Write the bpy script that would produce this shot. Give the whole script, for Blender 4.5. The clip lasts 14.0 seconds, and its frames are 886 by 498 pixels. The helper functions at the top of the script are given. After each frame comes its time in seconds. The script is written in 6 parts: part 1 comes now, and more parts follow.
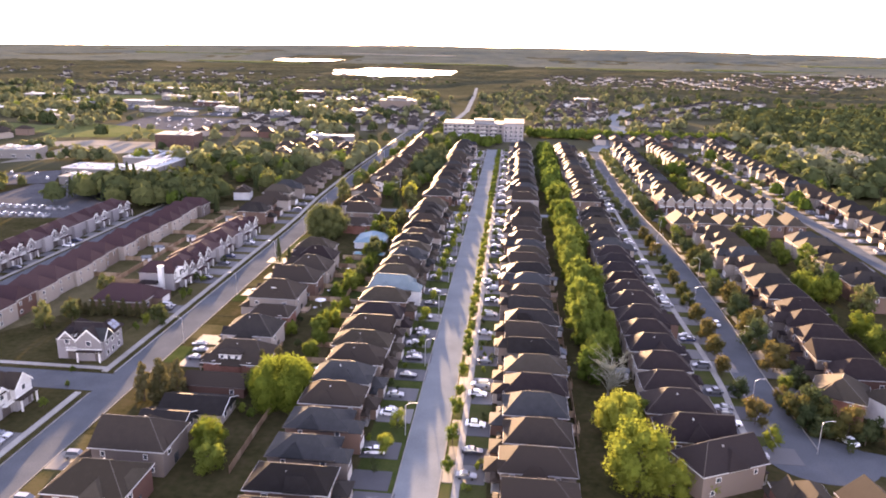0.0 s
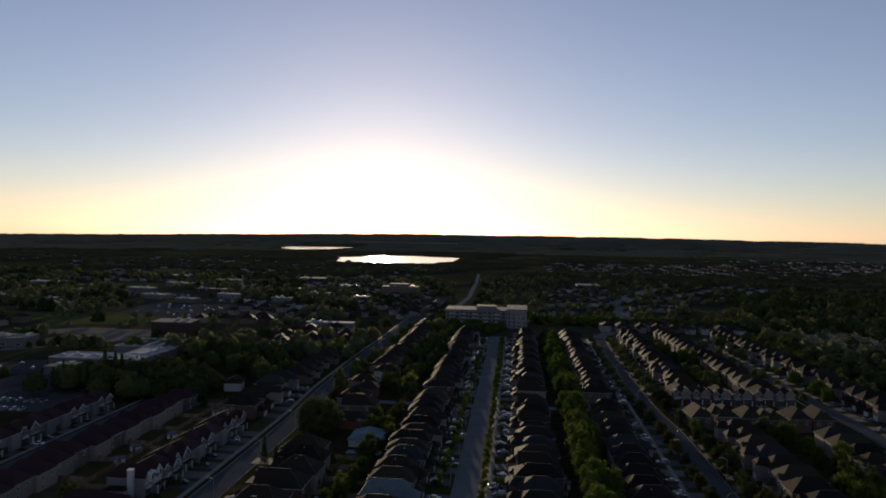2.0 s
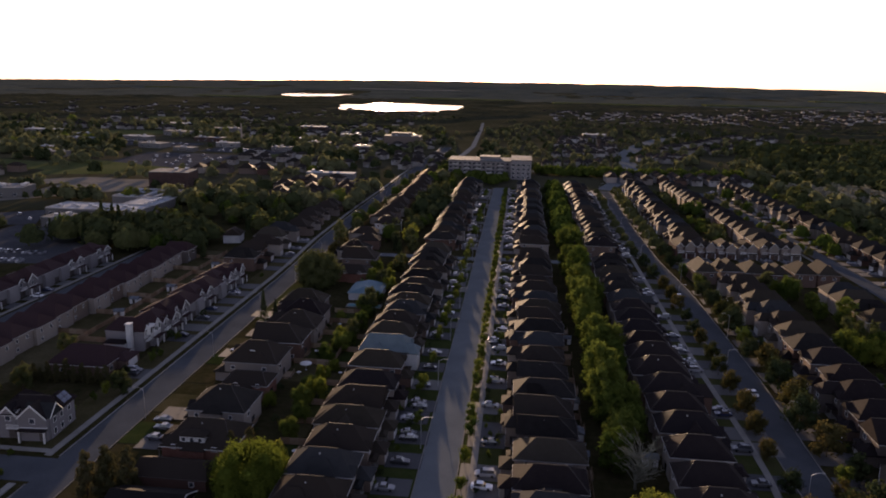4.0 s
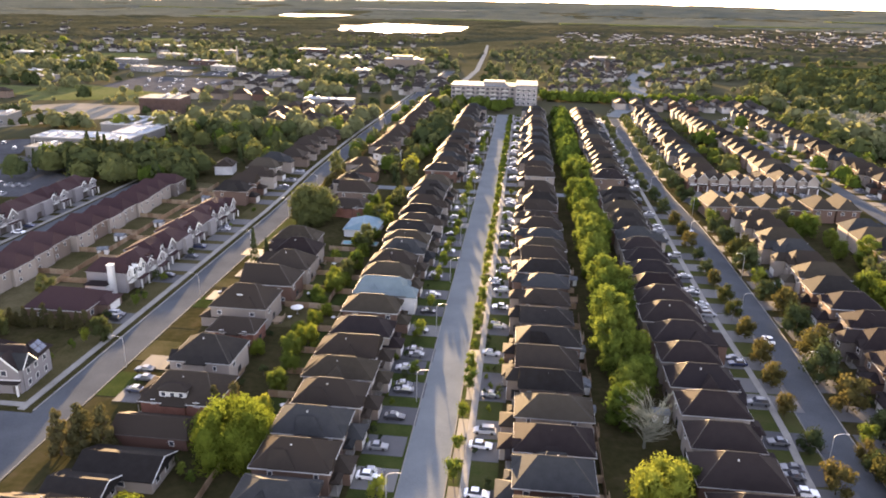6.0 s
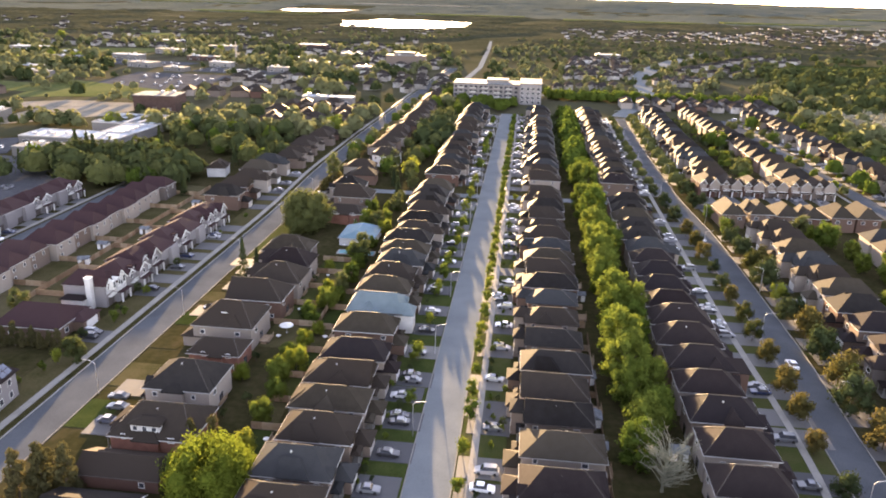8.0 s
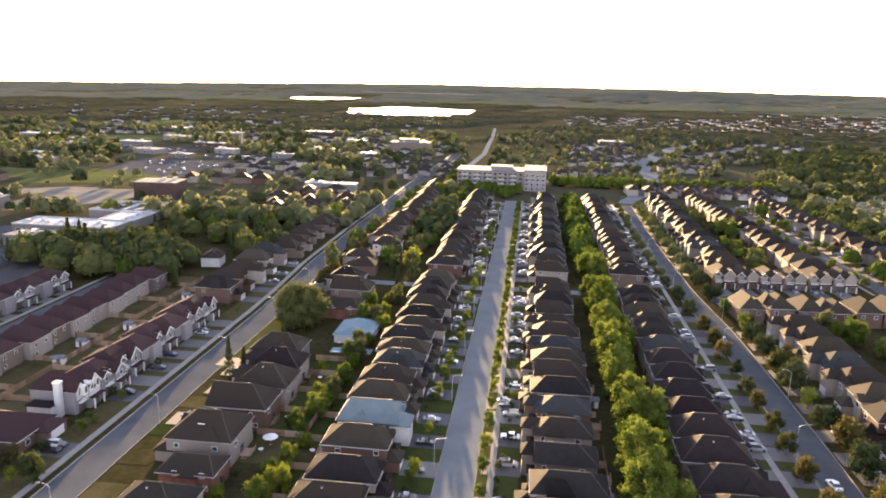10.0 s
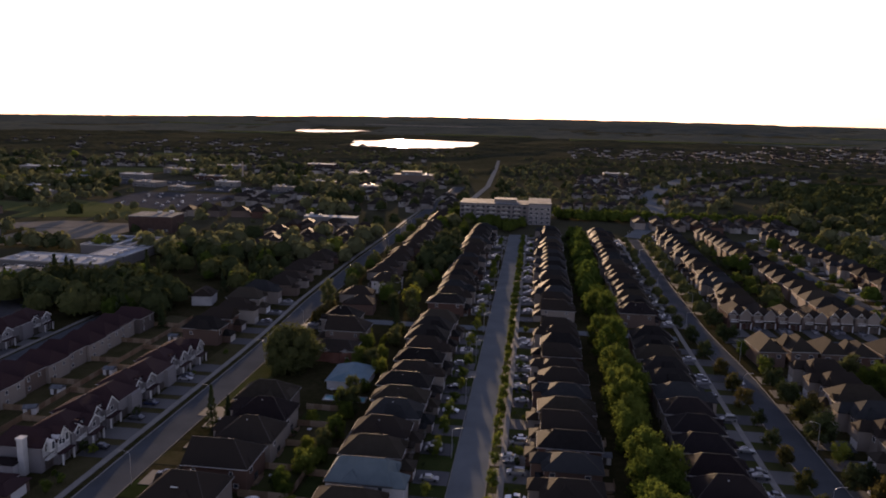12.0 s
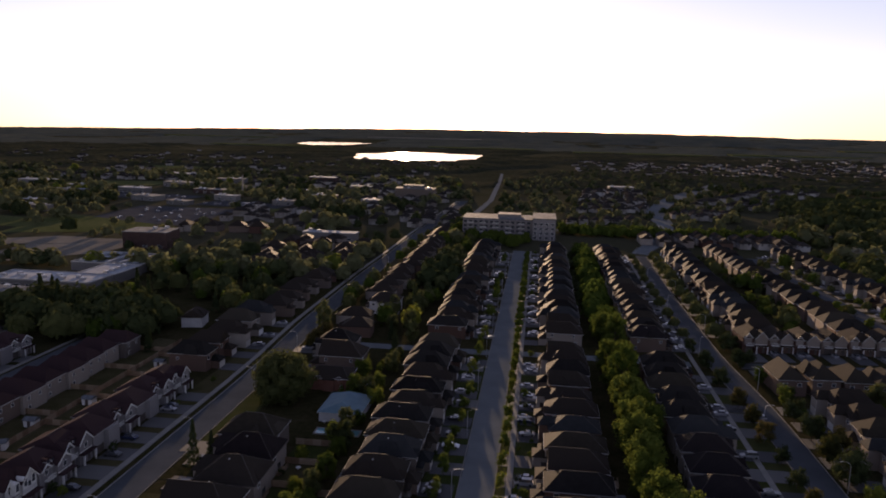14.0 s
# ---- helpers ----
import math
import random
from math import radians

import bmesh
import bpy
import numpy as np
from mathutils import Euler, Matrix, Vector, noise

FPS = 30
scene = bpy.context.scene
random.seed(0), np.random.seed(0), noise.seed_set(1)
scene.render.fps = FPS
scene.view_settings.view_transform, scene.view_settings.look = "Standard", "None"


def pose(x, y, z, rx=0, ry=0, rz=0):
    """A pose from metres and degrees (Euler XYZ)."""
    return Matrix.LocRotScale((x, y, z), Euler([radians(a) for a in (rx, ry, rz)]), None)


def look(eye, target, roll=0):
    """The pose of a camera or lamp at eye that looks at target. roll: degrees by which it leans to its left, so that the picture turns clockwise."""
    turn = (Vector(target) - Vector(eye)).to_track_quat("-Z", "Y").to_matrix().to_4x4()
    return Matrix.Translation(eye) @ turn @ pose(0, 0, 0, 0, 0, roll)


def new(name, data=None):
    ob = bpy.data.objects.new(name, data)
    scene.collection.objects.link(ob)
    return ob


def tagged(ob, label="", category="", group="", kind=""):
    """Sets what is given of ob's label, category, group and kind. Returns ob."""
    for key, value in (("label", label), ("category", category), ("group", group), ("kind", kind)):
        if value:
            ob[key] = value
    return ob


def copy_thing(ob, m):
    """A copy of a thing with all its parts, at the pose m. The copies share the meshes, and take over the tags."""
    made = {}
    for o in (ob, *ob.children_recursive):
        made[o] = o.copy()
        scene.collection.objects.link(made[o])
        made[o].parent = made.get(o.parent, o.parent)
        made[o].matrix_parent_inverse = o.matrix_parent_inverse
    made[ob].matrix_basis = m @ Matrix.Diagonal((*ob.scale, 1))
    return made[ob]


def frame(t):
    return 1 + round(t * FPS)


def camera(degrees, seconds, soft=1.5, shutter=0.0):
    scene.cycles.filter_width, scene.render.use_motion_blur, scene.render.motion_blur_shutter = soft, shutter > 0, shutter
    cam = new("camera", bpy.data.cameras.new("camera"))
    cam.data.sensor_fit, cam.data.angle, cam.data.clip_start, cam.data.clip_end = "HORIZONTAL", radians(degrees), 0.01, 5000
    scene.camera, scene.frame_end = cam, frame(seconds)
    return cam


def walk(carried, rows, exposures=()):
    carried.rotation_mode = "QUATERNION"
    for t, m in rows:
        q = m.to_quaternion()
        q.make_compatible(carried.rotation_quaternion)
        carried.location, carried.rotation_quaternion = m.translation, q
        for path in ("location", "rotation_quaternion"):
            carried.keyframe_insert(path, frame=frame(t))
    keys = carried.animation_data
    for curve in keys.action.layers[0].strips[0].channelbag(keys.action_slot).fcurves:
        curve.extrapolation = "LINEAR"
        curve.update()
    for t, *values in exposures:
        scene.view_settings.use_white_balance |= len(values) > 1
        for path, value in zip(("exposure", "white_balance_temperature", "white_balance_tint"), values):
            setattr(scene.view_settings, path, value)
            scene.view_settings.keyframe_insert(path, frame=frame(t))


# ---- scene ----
cam = camera(61.8, 14.0, 1.9)
PATH = [
    (0, (15.707, -68.517, 86.046), (15.535, -66.599, 85.506), 1.3),
    (0.5, (15.512, -64.905, 86.023), (15.337, -62.979, 85.512), 1.3),
    (1, (15.615, -60.82, 86.487), (15.429, -58.86, 86.135), 1.2),
    (1.5, (15.201, -56.766, 85.945), (15.005, -54.776, 85.894), 1.1),
    (2, (14.962, -52.7, 85.796), (14.765, -50.711, 85.745), 1.1),
    (2.5, (15.108, -50.024, 85.265), (14.91, -48.038, 85.136), 1.2),
    (3, (15.029, -47.889, 85.863), (14.837, -45.939, 85.465), 1.3),
    (3.5, (14.955, -44.574, 86.278), (14.762, -42.627, 85.863), 1.3),
    (4, (14.91, -41.27, 85.977), (14.716, -39.332, 85.523), 1.3),
    (6.5, (14.639, -22.71, 86.166), (14.445, -20.833, 85.505), 1.4),
    (7, (14.206, -18.98, 86.264), (14.011, -17.102, 85.603), 1.5),
    (9.5, (13.284, -0.501, 86.39), (13.076, 1.383, 85.753), 1.5),
    (10, (13.074, 3.554, 86.313), (12.849, 5.491, 85.867), 1.5),
    (10.5, (13.257, 6.833, 86.051), (13.024, 8.786, 85.686), 1.3),
    (11, (13.065, 10.627, 85.935), (12.83, 12.58, 85.571), 1.4),
    (11.5, (12.834, 14.307, 85.953), (12.597, 16.259, 85.59), 1.5),
    (12, (12.634, 18.024, 85.876), (12.394, 19.976, 85.513), 1.4),
    (12.5, (12.479, 21.472, 85.707), (12.238, 23.424, 85.345), 1.5),
    (13, (12.286, 25.228, 85.78), (12.042, 27.18, 85.418), 1.5),
    (13.5, (12.07, 28.779, 85.824), (11.824, 30.73, 85.462), 1.6),
    (14, (11.892, 32.192, 86.437), (11.641, 34.148, 86.106), 1.4),
]

# ---- exposure, world, sun ----
EARLY = (7500, 50)
BRIGHT, DIM, DARK = (7850, 36), (6800, 46), (6050, 30)
EXPO = [(0, 4.4, *EARLY), (0.5, 3.68, *EARLY), (0.9, 3.5, *EARLY), (1.2, 2.9, *BRIGHT), (1.5, 0.6, *DARK), (2.0, 0.25, *DARK), (2.5, 0.2, *DARK), (3.0, 0.4, 6300, 42), (3.5, 1.0, *DIM), (4.2, 1.7, *DIM), (6.3, 4.2, *BRIGHT), (9.5, 4.2, *BRIGHT), (10.0, 3.9, *BRIGHT), (10.5, 3.2, 7000, 46), (11.0, 1.9, *DIM), (11.5, 1.58, *DIM), (12.5, 1.32, *DIM), (14.0, 1.14, *DIM)]
walk(cam, [(t, look(eye, target, roll)) for t, eye, target, roll in PATH], EXPO)

SUN_LEFT, SUN_UP = 10.5, 4.95
world = bpy.data.worlds.new("world")
scene.world = world
world.use_nodes = True
wn = world.node_tree.nodes
sky = wn.new("ShaderNodeTexSky")
sky.sky_type = "NISHITA"
sky.sun_disc = False
sky.sun_elevation = radians(SUN_UP)
sky.sun_rotation = radians(-SUN_LEFT)
sky.altitude = 2200
sky.air_density = 1.1
sky.dust_density = 0.7
sky.ozone_density = 1.5
wn["Background"].inputs[1].default_value = 0.1
# thin haze takes some of the colour out of the sky
haze = wn.new("ShaderNodeHueSaturation")
haze.inputs["Saturation"].default_value = 0.8
world.node_tree.links.new(sky.outputs[0], haze.inputs["Color"])
world.node_tree.links.new(haze.outputs[0], wn["Background"].inputs[0])
sun_data = bpy.data.lights.new("sun", "SUN")
sun_data.energy = 3.4
sun_data.angle = radians(0.6)
sun_data.color = (1.0, 0.84, 0.46)
sun = new("sun", sun_data)
sun.matrix_world = look((0, 0, 0), (math.sin(radians(SUN_LEFT)), -math.cos(radians(SUN_LEFT)), -math.tan(radians(SUN_UP))))


# ---- materials ----
def mat(name, stops, rough=0.8, scale=4.0, fine=30.0, bump=0.2, spec=0.3, metal=0.0, random_mix=0.0, stretch=(1, 1, 1), bump_scale=None):
    """Colour stops over a two-scale noise, and over the object's own random number by random_mix."""
    m = bpy.data.materials.new(name)
    m.use_nodes = True
    n, l = m.node_tree.nodes, m.node_tree.links
    b = n["Principled BSDF"]
    b.inputs["Roughness"].default_value = rough
    b.inputs["Specular IOR Level"].default_value = spec
    b.inputs["Metallic"].default_value = metal
    geo = n.new("ShaderNodeTexCoord")
    mp = n.new("ShaderNodeMapping")
    mp.inputs["Scale"].default_value = stretch
    l.new(geo.outputs["Object"], mp.inputs["Vector"])
    big, small = n.new("ShaderNodeTexNoise"), n.new("ShaderNodeTexNoise")
    big.inputs["Scale"].default_value = 1.0 / scale
    small.inputs["Scale"].default_value = fine / 10.0
    big.inputs["Detail"].default_value = 5
    small.inputs["Detail"].default_value = 4
    for t in (big, small):
        l.new(mp.outputs[0], t.inputs["Vector"])
    mix = n.new("ShaderNodeMix")
    mix.inputs[0].default_value = 0.45
    l.new(big.outputs[0], mix.inputs[2])
    l.new(small.outputs[0], mix.inputs[3])
    last = mix.outputs[0]
    if random_mix:
        info = n.new("ShaderNodeObjectInfo")
        mx = n.new("ShaderNodeMix")
        mx.inputs[0].default_value = random_mix
        l.new(last, mx.inputs[2])
        l.new(info.outputs["Random"], mx.inputs[3])
        last = mx.outputs[0]
    ramp = n.new("ShaderNodeValToRGB")
    cr = ramp.color_ramp
    while len(cr.elements) < len(stops):
        cr.elements.new(0.5)
    lo, hi = (0.32, 0.68) if random_mix < 0.5 else (0.08, 0.92)
    for i, (e, c) in enumerate(zip(cr.elements, stops)):
        e.position = lo + (hi - lo) * i / max(1, len(stops) - 1)
        e.color = (*c, 1)
    l.new(last, ramp.inputs[0])
    l.new(ramp.outputs[0], b.inputs["Base Color"])
    if bump:
        bp = n.new("ShaderNodeBump")
        bp.inputs["Strength"].default_value = bump
        bp.inputs["Distance"].default_value = 0.05
        l.new(small.outputs[0], bp.inputs["Height"])
        l.new(bp.outputs[0], b.inputs["Normal"])
    return m


def leaf_mat(name, a, b_, through_light=0.5):
    """Leaves: diffuse and translucent, varied from tree to tree and from leaf to leaf."""
    m = bpy.data.materials.new(name)
    m.use_nodes = True
    n, l = m.node_tree.nodes, m.node_tree.links
    n.remove(n["Principled BSDF"])
    out = n["Material Output"]
    info, geo = n.new("ShaderNodeObjectInfo"), n.new("ShaderNodeNewGeometry")
    mx = n.new("ShaderNodeMix")
    mx.inputs[0].default_value = 0.2
    l.new(info.outputs["Random"], mx.inputs[2])
    l.new(geo.outputs["Random Per Island"], mx.inputs[3])
    ramp = n.new("ShaderNodeValToRGB")
    ramp.color_ramp.elements[0].color = (*a, 1)
    ramp.color_ramp.elements[1].color = (*b_, 1)
    l.new(mx.outputs[0], ramp.inputs[0])
    d, t, mix = n.new("ShaderNodeBsdfDiffuse"), n.new("ShaderNodeBsdfTranslucent"), n.new("ShaderNodeMixShader")
    l.new(ramp.outputs[0], d.inputs[0])
    l.new(ramp.outputs[0], t.inputs[0])
    mix.inputs[0].default_value = through_light
    l.new(d.outputs[0], mix.inputs[1])
    l.new(t.outputs[0], mix.inputs[2])
    l.new(mix.outputs[0], out.inputs[0])
    return m


M = {}
M["ground"] = mat("ground", [(0.018, 0.018, 0.008), (0.03, 0.028, 0.012), (0.042, 0.036, 0.017), (0.055, 0.044, 0.026)], 1.0, 12, 6, 0.3, 0.0)
M["open_land"] = mat("open_land", [(0.028, 0.03, 0.018), (0.04, 0.04, 0.022), (0.052, 0.05, 0.03), (0.07, 0.064, 0.04), (0.045, 0.042, 0.03)], 1.0, 240, 0.12, 0.0, 0.0)
M["dry_lawn"] = mat("dry_lawn", [(0.032, 0.034, 0.014), (0.05, 0.046, 0.02), (0.07, 0.058, 0.03), (0.046, 0.052, 0.02)], 1.0, 6, 20, 0.4, 0.0)
M["lawn"] = mat("lawn", [(0.017, 0.024, 0.008), (0.027, 0.038, 0.012), (0.04, 0.05, 0.016), (0.058, 0.056, 0.024)], 1.0, 5, 25, 0.4, 0.0, random_mix=0.3)
M["asphalt"] = mat("asphalt", [(0.105, 0.117, 0.122), (0.132, 0.145, 0.15), (0.16, 0.172, 0.175)], 1.0, 9, 40, 0.15, 0.0)
# a darker asphalt than the central street's, for most of the other streets
M["dark_asphalt"] = mat("dark_asphalt", [(0.054, 0.06, 0.066), (0.07, 0.077, 0.084), (0.09, 0.097, 0.103)], 1.0, 9, 40, 0.15, 0.0)
M["drive"] = mat("drive", [(0.035, 0.036, 0.04), (0.055, 0.056, 0.06), (0.085, 0.085, 0.085), (0.13, 0.125, 0.118)], 0.85, 4, 40, 0.15, 0.3, random_mix=0.7)
M["concrete"] = mat("concrete", [(0.15, 0.142, 0.128), (0.20, 0.19, 0.172), (0.25, 0.24, 0.216)], 0.95, 3, 40, 0.15, 0.1, random_mix=0.2)
M["shingle"] = mat("shingle", [(0.026, 0.02, 0.016), (0.034, 0.026, 0.021), (0.03, 0.024, 0.02), (0.042, 0.033, 0.026)], 0.74, 1.5, 40, 0.6, 0.02, random_mix=0.5)
M["black_shingle"] = mat("black_shingle", [(0.014, 0.012, 0.011), (0.02, 0.018, 0.017), (0.027, 0.024, 0.022)], 0.74, 1.5, 40, 0.6, 0.02, random_mix=0.4)
M["khaki_shingle"] = mat("khaki_shingle", [(0.03, 0.024, 0.018), (0.039, 0.032, 0.024), (0.048, 0.04, 0.031)], 0.74, 1.5, 40, 0.6, 0.02, random_mix=0.4)
M["slate_shingle"] = mat("slate_shingle", [(0.02, 0.021, 0.022), (0.028, 0.029, 0.03), (0.037, 0.038, 0.039)], 0.74, 1.5, 40, 0.6, 0.02, random_mix=0.4)
M["wine_shingle"] = mat("wine_shingle", [(0.03, 0.017, 0.019), (0.042, 0.024, 0.025), (0.055, 0.034, 0.033)], 0.74, 1.5, 40, 0.6, 0.02, random_mix=0.5)
M["purple_shingle"] = mat("purple_shingle", [(0.012, 0.009, 0.009), (0.019, 0.014, 0.014), (0.027, 0.021, 0.02), (0.018, 0.015, 0.016), (0.03, 0.024, 0.023)], 0.74, 1.5, 40, 0.6, 0.02, random_mix=0.5)
M["blue_shingle"] = mat("blue_shingle", [(0.085, 0.115, 0.125), (0.105, 0.14, 0.15), (0.13, 0.165, 0.175)], 0.8, 3, 60, 0.5, 0.1)
M["pale_shingle"] = mat("pale_shingle", [(0.075, 0.14, 0.175), (0.10, 0.175, 0.21), (0.13, 0.21, 0.245)], 0.75, 3, 60, 0.5, 0.15)
M["brick"] = mat("brick", [(0.075, 0.037, 0.03), (0.105, 0.06, 0.045), (0.125, 0.082, 0.064), (0.155, 0.118, 0.096), (0.11, 0.092, 0.084)], 0.95, 2, 50, 0.5, 0.1, random_mix=0.8)
M["red_brick"] = mat("red_brick", [(0.12, 0.05, 0.038), (0.17, 0.075, 0.055), (0.2, 0.1, 0.075)], 0.95, 2, 50, 0.5, 0.1)
M["pale_brick"] = mat("pale_brick", [(0.17, 0.14, 0.12), (0.24, 0.20, 0.17), (0.32, 0.28, 0.245)], 0.95, 2, 50, 0.5, 0.1, random_mix=0.5)
M["stucco"] = mat("stucco", [(0.36, 0.35, 0.34), (0.44, 0.43, 0.42), (0.52, 0.51, 0.50)], 0.9, 2, 40, 0.2, 0.2)
M["trim"] = mat("trim", [(0.50, 0.48, 0.45), (0.58, 0.57, 0.54), (0.66, 0.65, 0.63)], 0.6, 2, 20, 0.05, 0.3)
M["gutter"] = mat("gutter", [(0.22, 0.21, 0.2), (0.34, 0.33, 0.31), (0.42, 0.41, 0.39), (0.16, 0.145, 0.135)], 0.6, 2, 20, 0.05, 0.3, random_mix=0.7)
M["dark_trim"] = mat("dark_trim", [(0.05, 0.04, 0.035), (0.09, 0.07, 0.06)], 0.6, 2, 20, 0.05, 0.4)
M["garage"] = mat("garage", [(0.60, 0.58, 0.54), (0.45, 0.40, 0.34), (0.70, 0.69, 0.67), (0.25, 0.2, 0.17)], 0.55, 2, 20, 0.05, 0.4, random_mix=0.9)
M["wood"] = mat("wood", [(0.16, 0.10, 0.06), (0.24, 0.16, 0.10), (0.30, 0.22, 0.15)], 0.85, 2, 20, 0.3, 0.2, random_mix=0.4)
M["bark"] = mat("bark", [(0.06, 0.045, 0.035), (0.10, 0.08, 0.06)], 0.95, 1, 40, 0.6, 0.1)
M["metal"] = mat("metal", [(0.35, 0.35, 0.36), (0.45, 0.45, 0.46)], 0.45, 1, 20, 0.0, 0.5, metal=0.7)
M["glass"] = mat("glass", [(0.03, 0.035, 0.045), (0.06, 0.065, 0.075)], 0.08, 2, 3, 0.0, 0.8)
M["paint"] = mat("paint", [(0.4, 0.4, 0.4), (0.16, 0.165, 0.17), (0.025, 0.025, 0.03), (0.12, 0.125, 0.13), (0.02, 0.03, 0.07), (0.03, 0.03, 0.03), (0.3, 0.3, 0.31), (0.04, 0.04, 0.045), (0.02, 0.02, 0.022)], 0.25, 2, 3, 0.0, 0.6, random_mix=0.95)
M["far_car"] = mat("far_car", [(0.03, 0.03, 0.035), (0.12, 0.12, 0.13), (0.3, 0.3, 0.31), (0.05, 0.05, 0.06), (0.55, 0.55, 0.56)], 0.3, 6, 2, 0.0, 0.5)
M["white_paint"] = mat("white_paint", [(0.72, 0.72, 0.72), (0.8, 0.8, 0.8)], 0.25, 2, 3, 0.0, 0.6)
M["rubber"] = mat("rubber", [(0.015, 0.015, 0.015), (0.03, 0.03, 0.03)], 0.9, 1, 20, 0.1, 0.2)
M["flat_roof"] = mat("flat_roof", [(0.07, 0.075, 0.085), (0.12, 0.13, 0.14), (0.24, 0.26, 0.28)], 0.9, 8, 8, 0.1, 0.03)
M["dark_brick"] = mat("dark_brick", [(0.05, 0.03, 0.027), (0.08, 0.05, 0.042)], 0.9, 2, 50, 0.4, 0.1)
M["pool"] = mat("pool", [(0.09, 0.26, 0.29), (0.12, 0.31, 0.33)], 0.08, 2, 5, 0.1, 0.5)
M["gravel"] = mat("gravel", [(0.12, 0.11, 0.09), (0.17, 0.155, 0.13), (0.22, 0.2, 0.17)], 1.0, 20, 6, 0.2, 0.0)
M["shed_wall"] = mat("shed_wall", [(0.09, 0.085, 0.08), (0.14, 0.13, 0.125), (0.22, 0.21, 0.2)], 0.9, 8, 20, 0.1, 0.2, random_mix=0.5)
M["town_wall"] = mat("town_wall", [(0.15, 0.135, 0.135), (0.20, 0.185, 0.185), (0.26, 0.245, 0.24)], 0.9, 3, 40, 0.3, 0.1, random_mix=0.5)
M["field"] = mat("field", [(0.05, 0.064, 0.024), (0.08, 0.09, 0.036), (0.11, 0.108, 0.05)], 1.0, 40, 3, 0.3, 0.0)
M["solar"] = mat("solar", [(0.05, 0.06, 0.09), (0.08, 0.095, 0.13)], 0.25, 1, 5, 0.0, 0.5)
M["water"] = mat("water", [(0.02, 0.03, 0.035), (0.03, 0.04, 0.045)], 0.12, 30, 6, 0.05, 0.5)
M["yard"] = mat("yard", [(0.05, 0.048, 0.025), (0.075, 0.065, 0.035), (0.10, 0.085, 0.05)], 1.0, 6, 12, 0.3, 0.0)
M["lot"] = mat("lot", [(0.045, 0.046, 0.05), (0.065, 0.066, 0.07), (0.085, 0.085, 0.088)], 1.0, 14, 6, 0.1, 0.0)
M["tan_shingle"] = mat("tan_shingle", [(0.022, 0.018, 0.015), (0.034, 0.028, 0.022), (0.052, 0.043, 0.033)], 0.74, 1.5, 40, 0.6, 0.02, random_mix=0.5)
# ridge caps paler than any dark shingle: their sunlit edge put into the colour
M["ridge"] = mat("ridge", [(0.05, 0.043, 0.037), (0.085, 0.075, 0.064)], 0.6, 1.5, 40, 0.3, 0.12, random_mix=0.4)
M["mall_roof"] = mat("mall_roof", [(0.2, 0.22, 0.24), (0.3, 0.325, 0.35), (0.4, 0.43, 0.45)], 0.9, 12, 6, 0.1, 0.03)
M["far_wall"] = mat("far_wall", [(0.1, 0.085, 0.075), (0.2, 0.18, 0.16), (0.34, 0.32, 0.3), (0.5, 0.49, 0.47)], 0.95, 24, 1.0, 0.0, 0.0)
M["far_roof"] = mat("far_roof", [(0.022, 0.018, 0.016), (0.035, 0.031, 0.029), (0.055, 0.048, 0.044)], 0.95, 24, 1.0, 0.0, 0.0)
M["leaf_green"] = leaf_mat("leaf_green", (0.045, 0.074, 0.014), (0.12, 0.145, 0.028), 0.36)
M["leaf_bright"] = leaf_mat("leaf_bright", (0.07, 0.095, 0.014), (0.19, 0.205, 0.034), 0.33)
M["leaf_dark"] = leaf_mat("leaf_dark", (0.024, 0.036, 0.016), (0.052, 0.064, 0.026), 0.2)
M["leaf_rust"] = leaf_mat("leaf_rust", (0.034, 0.045, 0.014), (0.095, 0.075, 0.026), 0.33)
M["leaf_cedar"] = leaf_mat("leaf_cedar", (0.05, 0.05, 0.022), (0.085, 0.075, 0.035), 0.22)
M["leaf_bare"] = leaf_mat("leaf_bare", (0.16, 0.155, 0.115), (0.25, 0.24, 0.18), 0.2)
M["leaf_wood"] = leaf_mat("leaf_wood", (0.034, 0.046, 0.018), (0.1, 0.108, 0.04), 0.32)


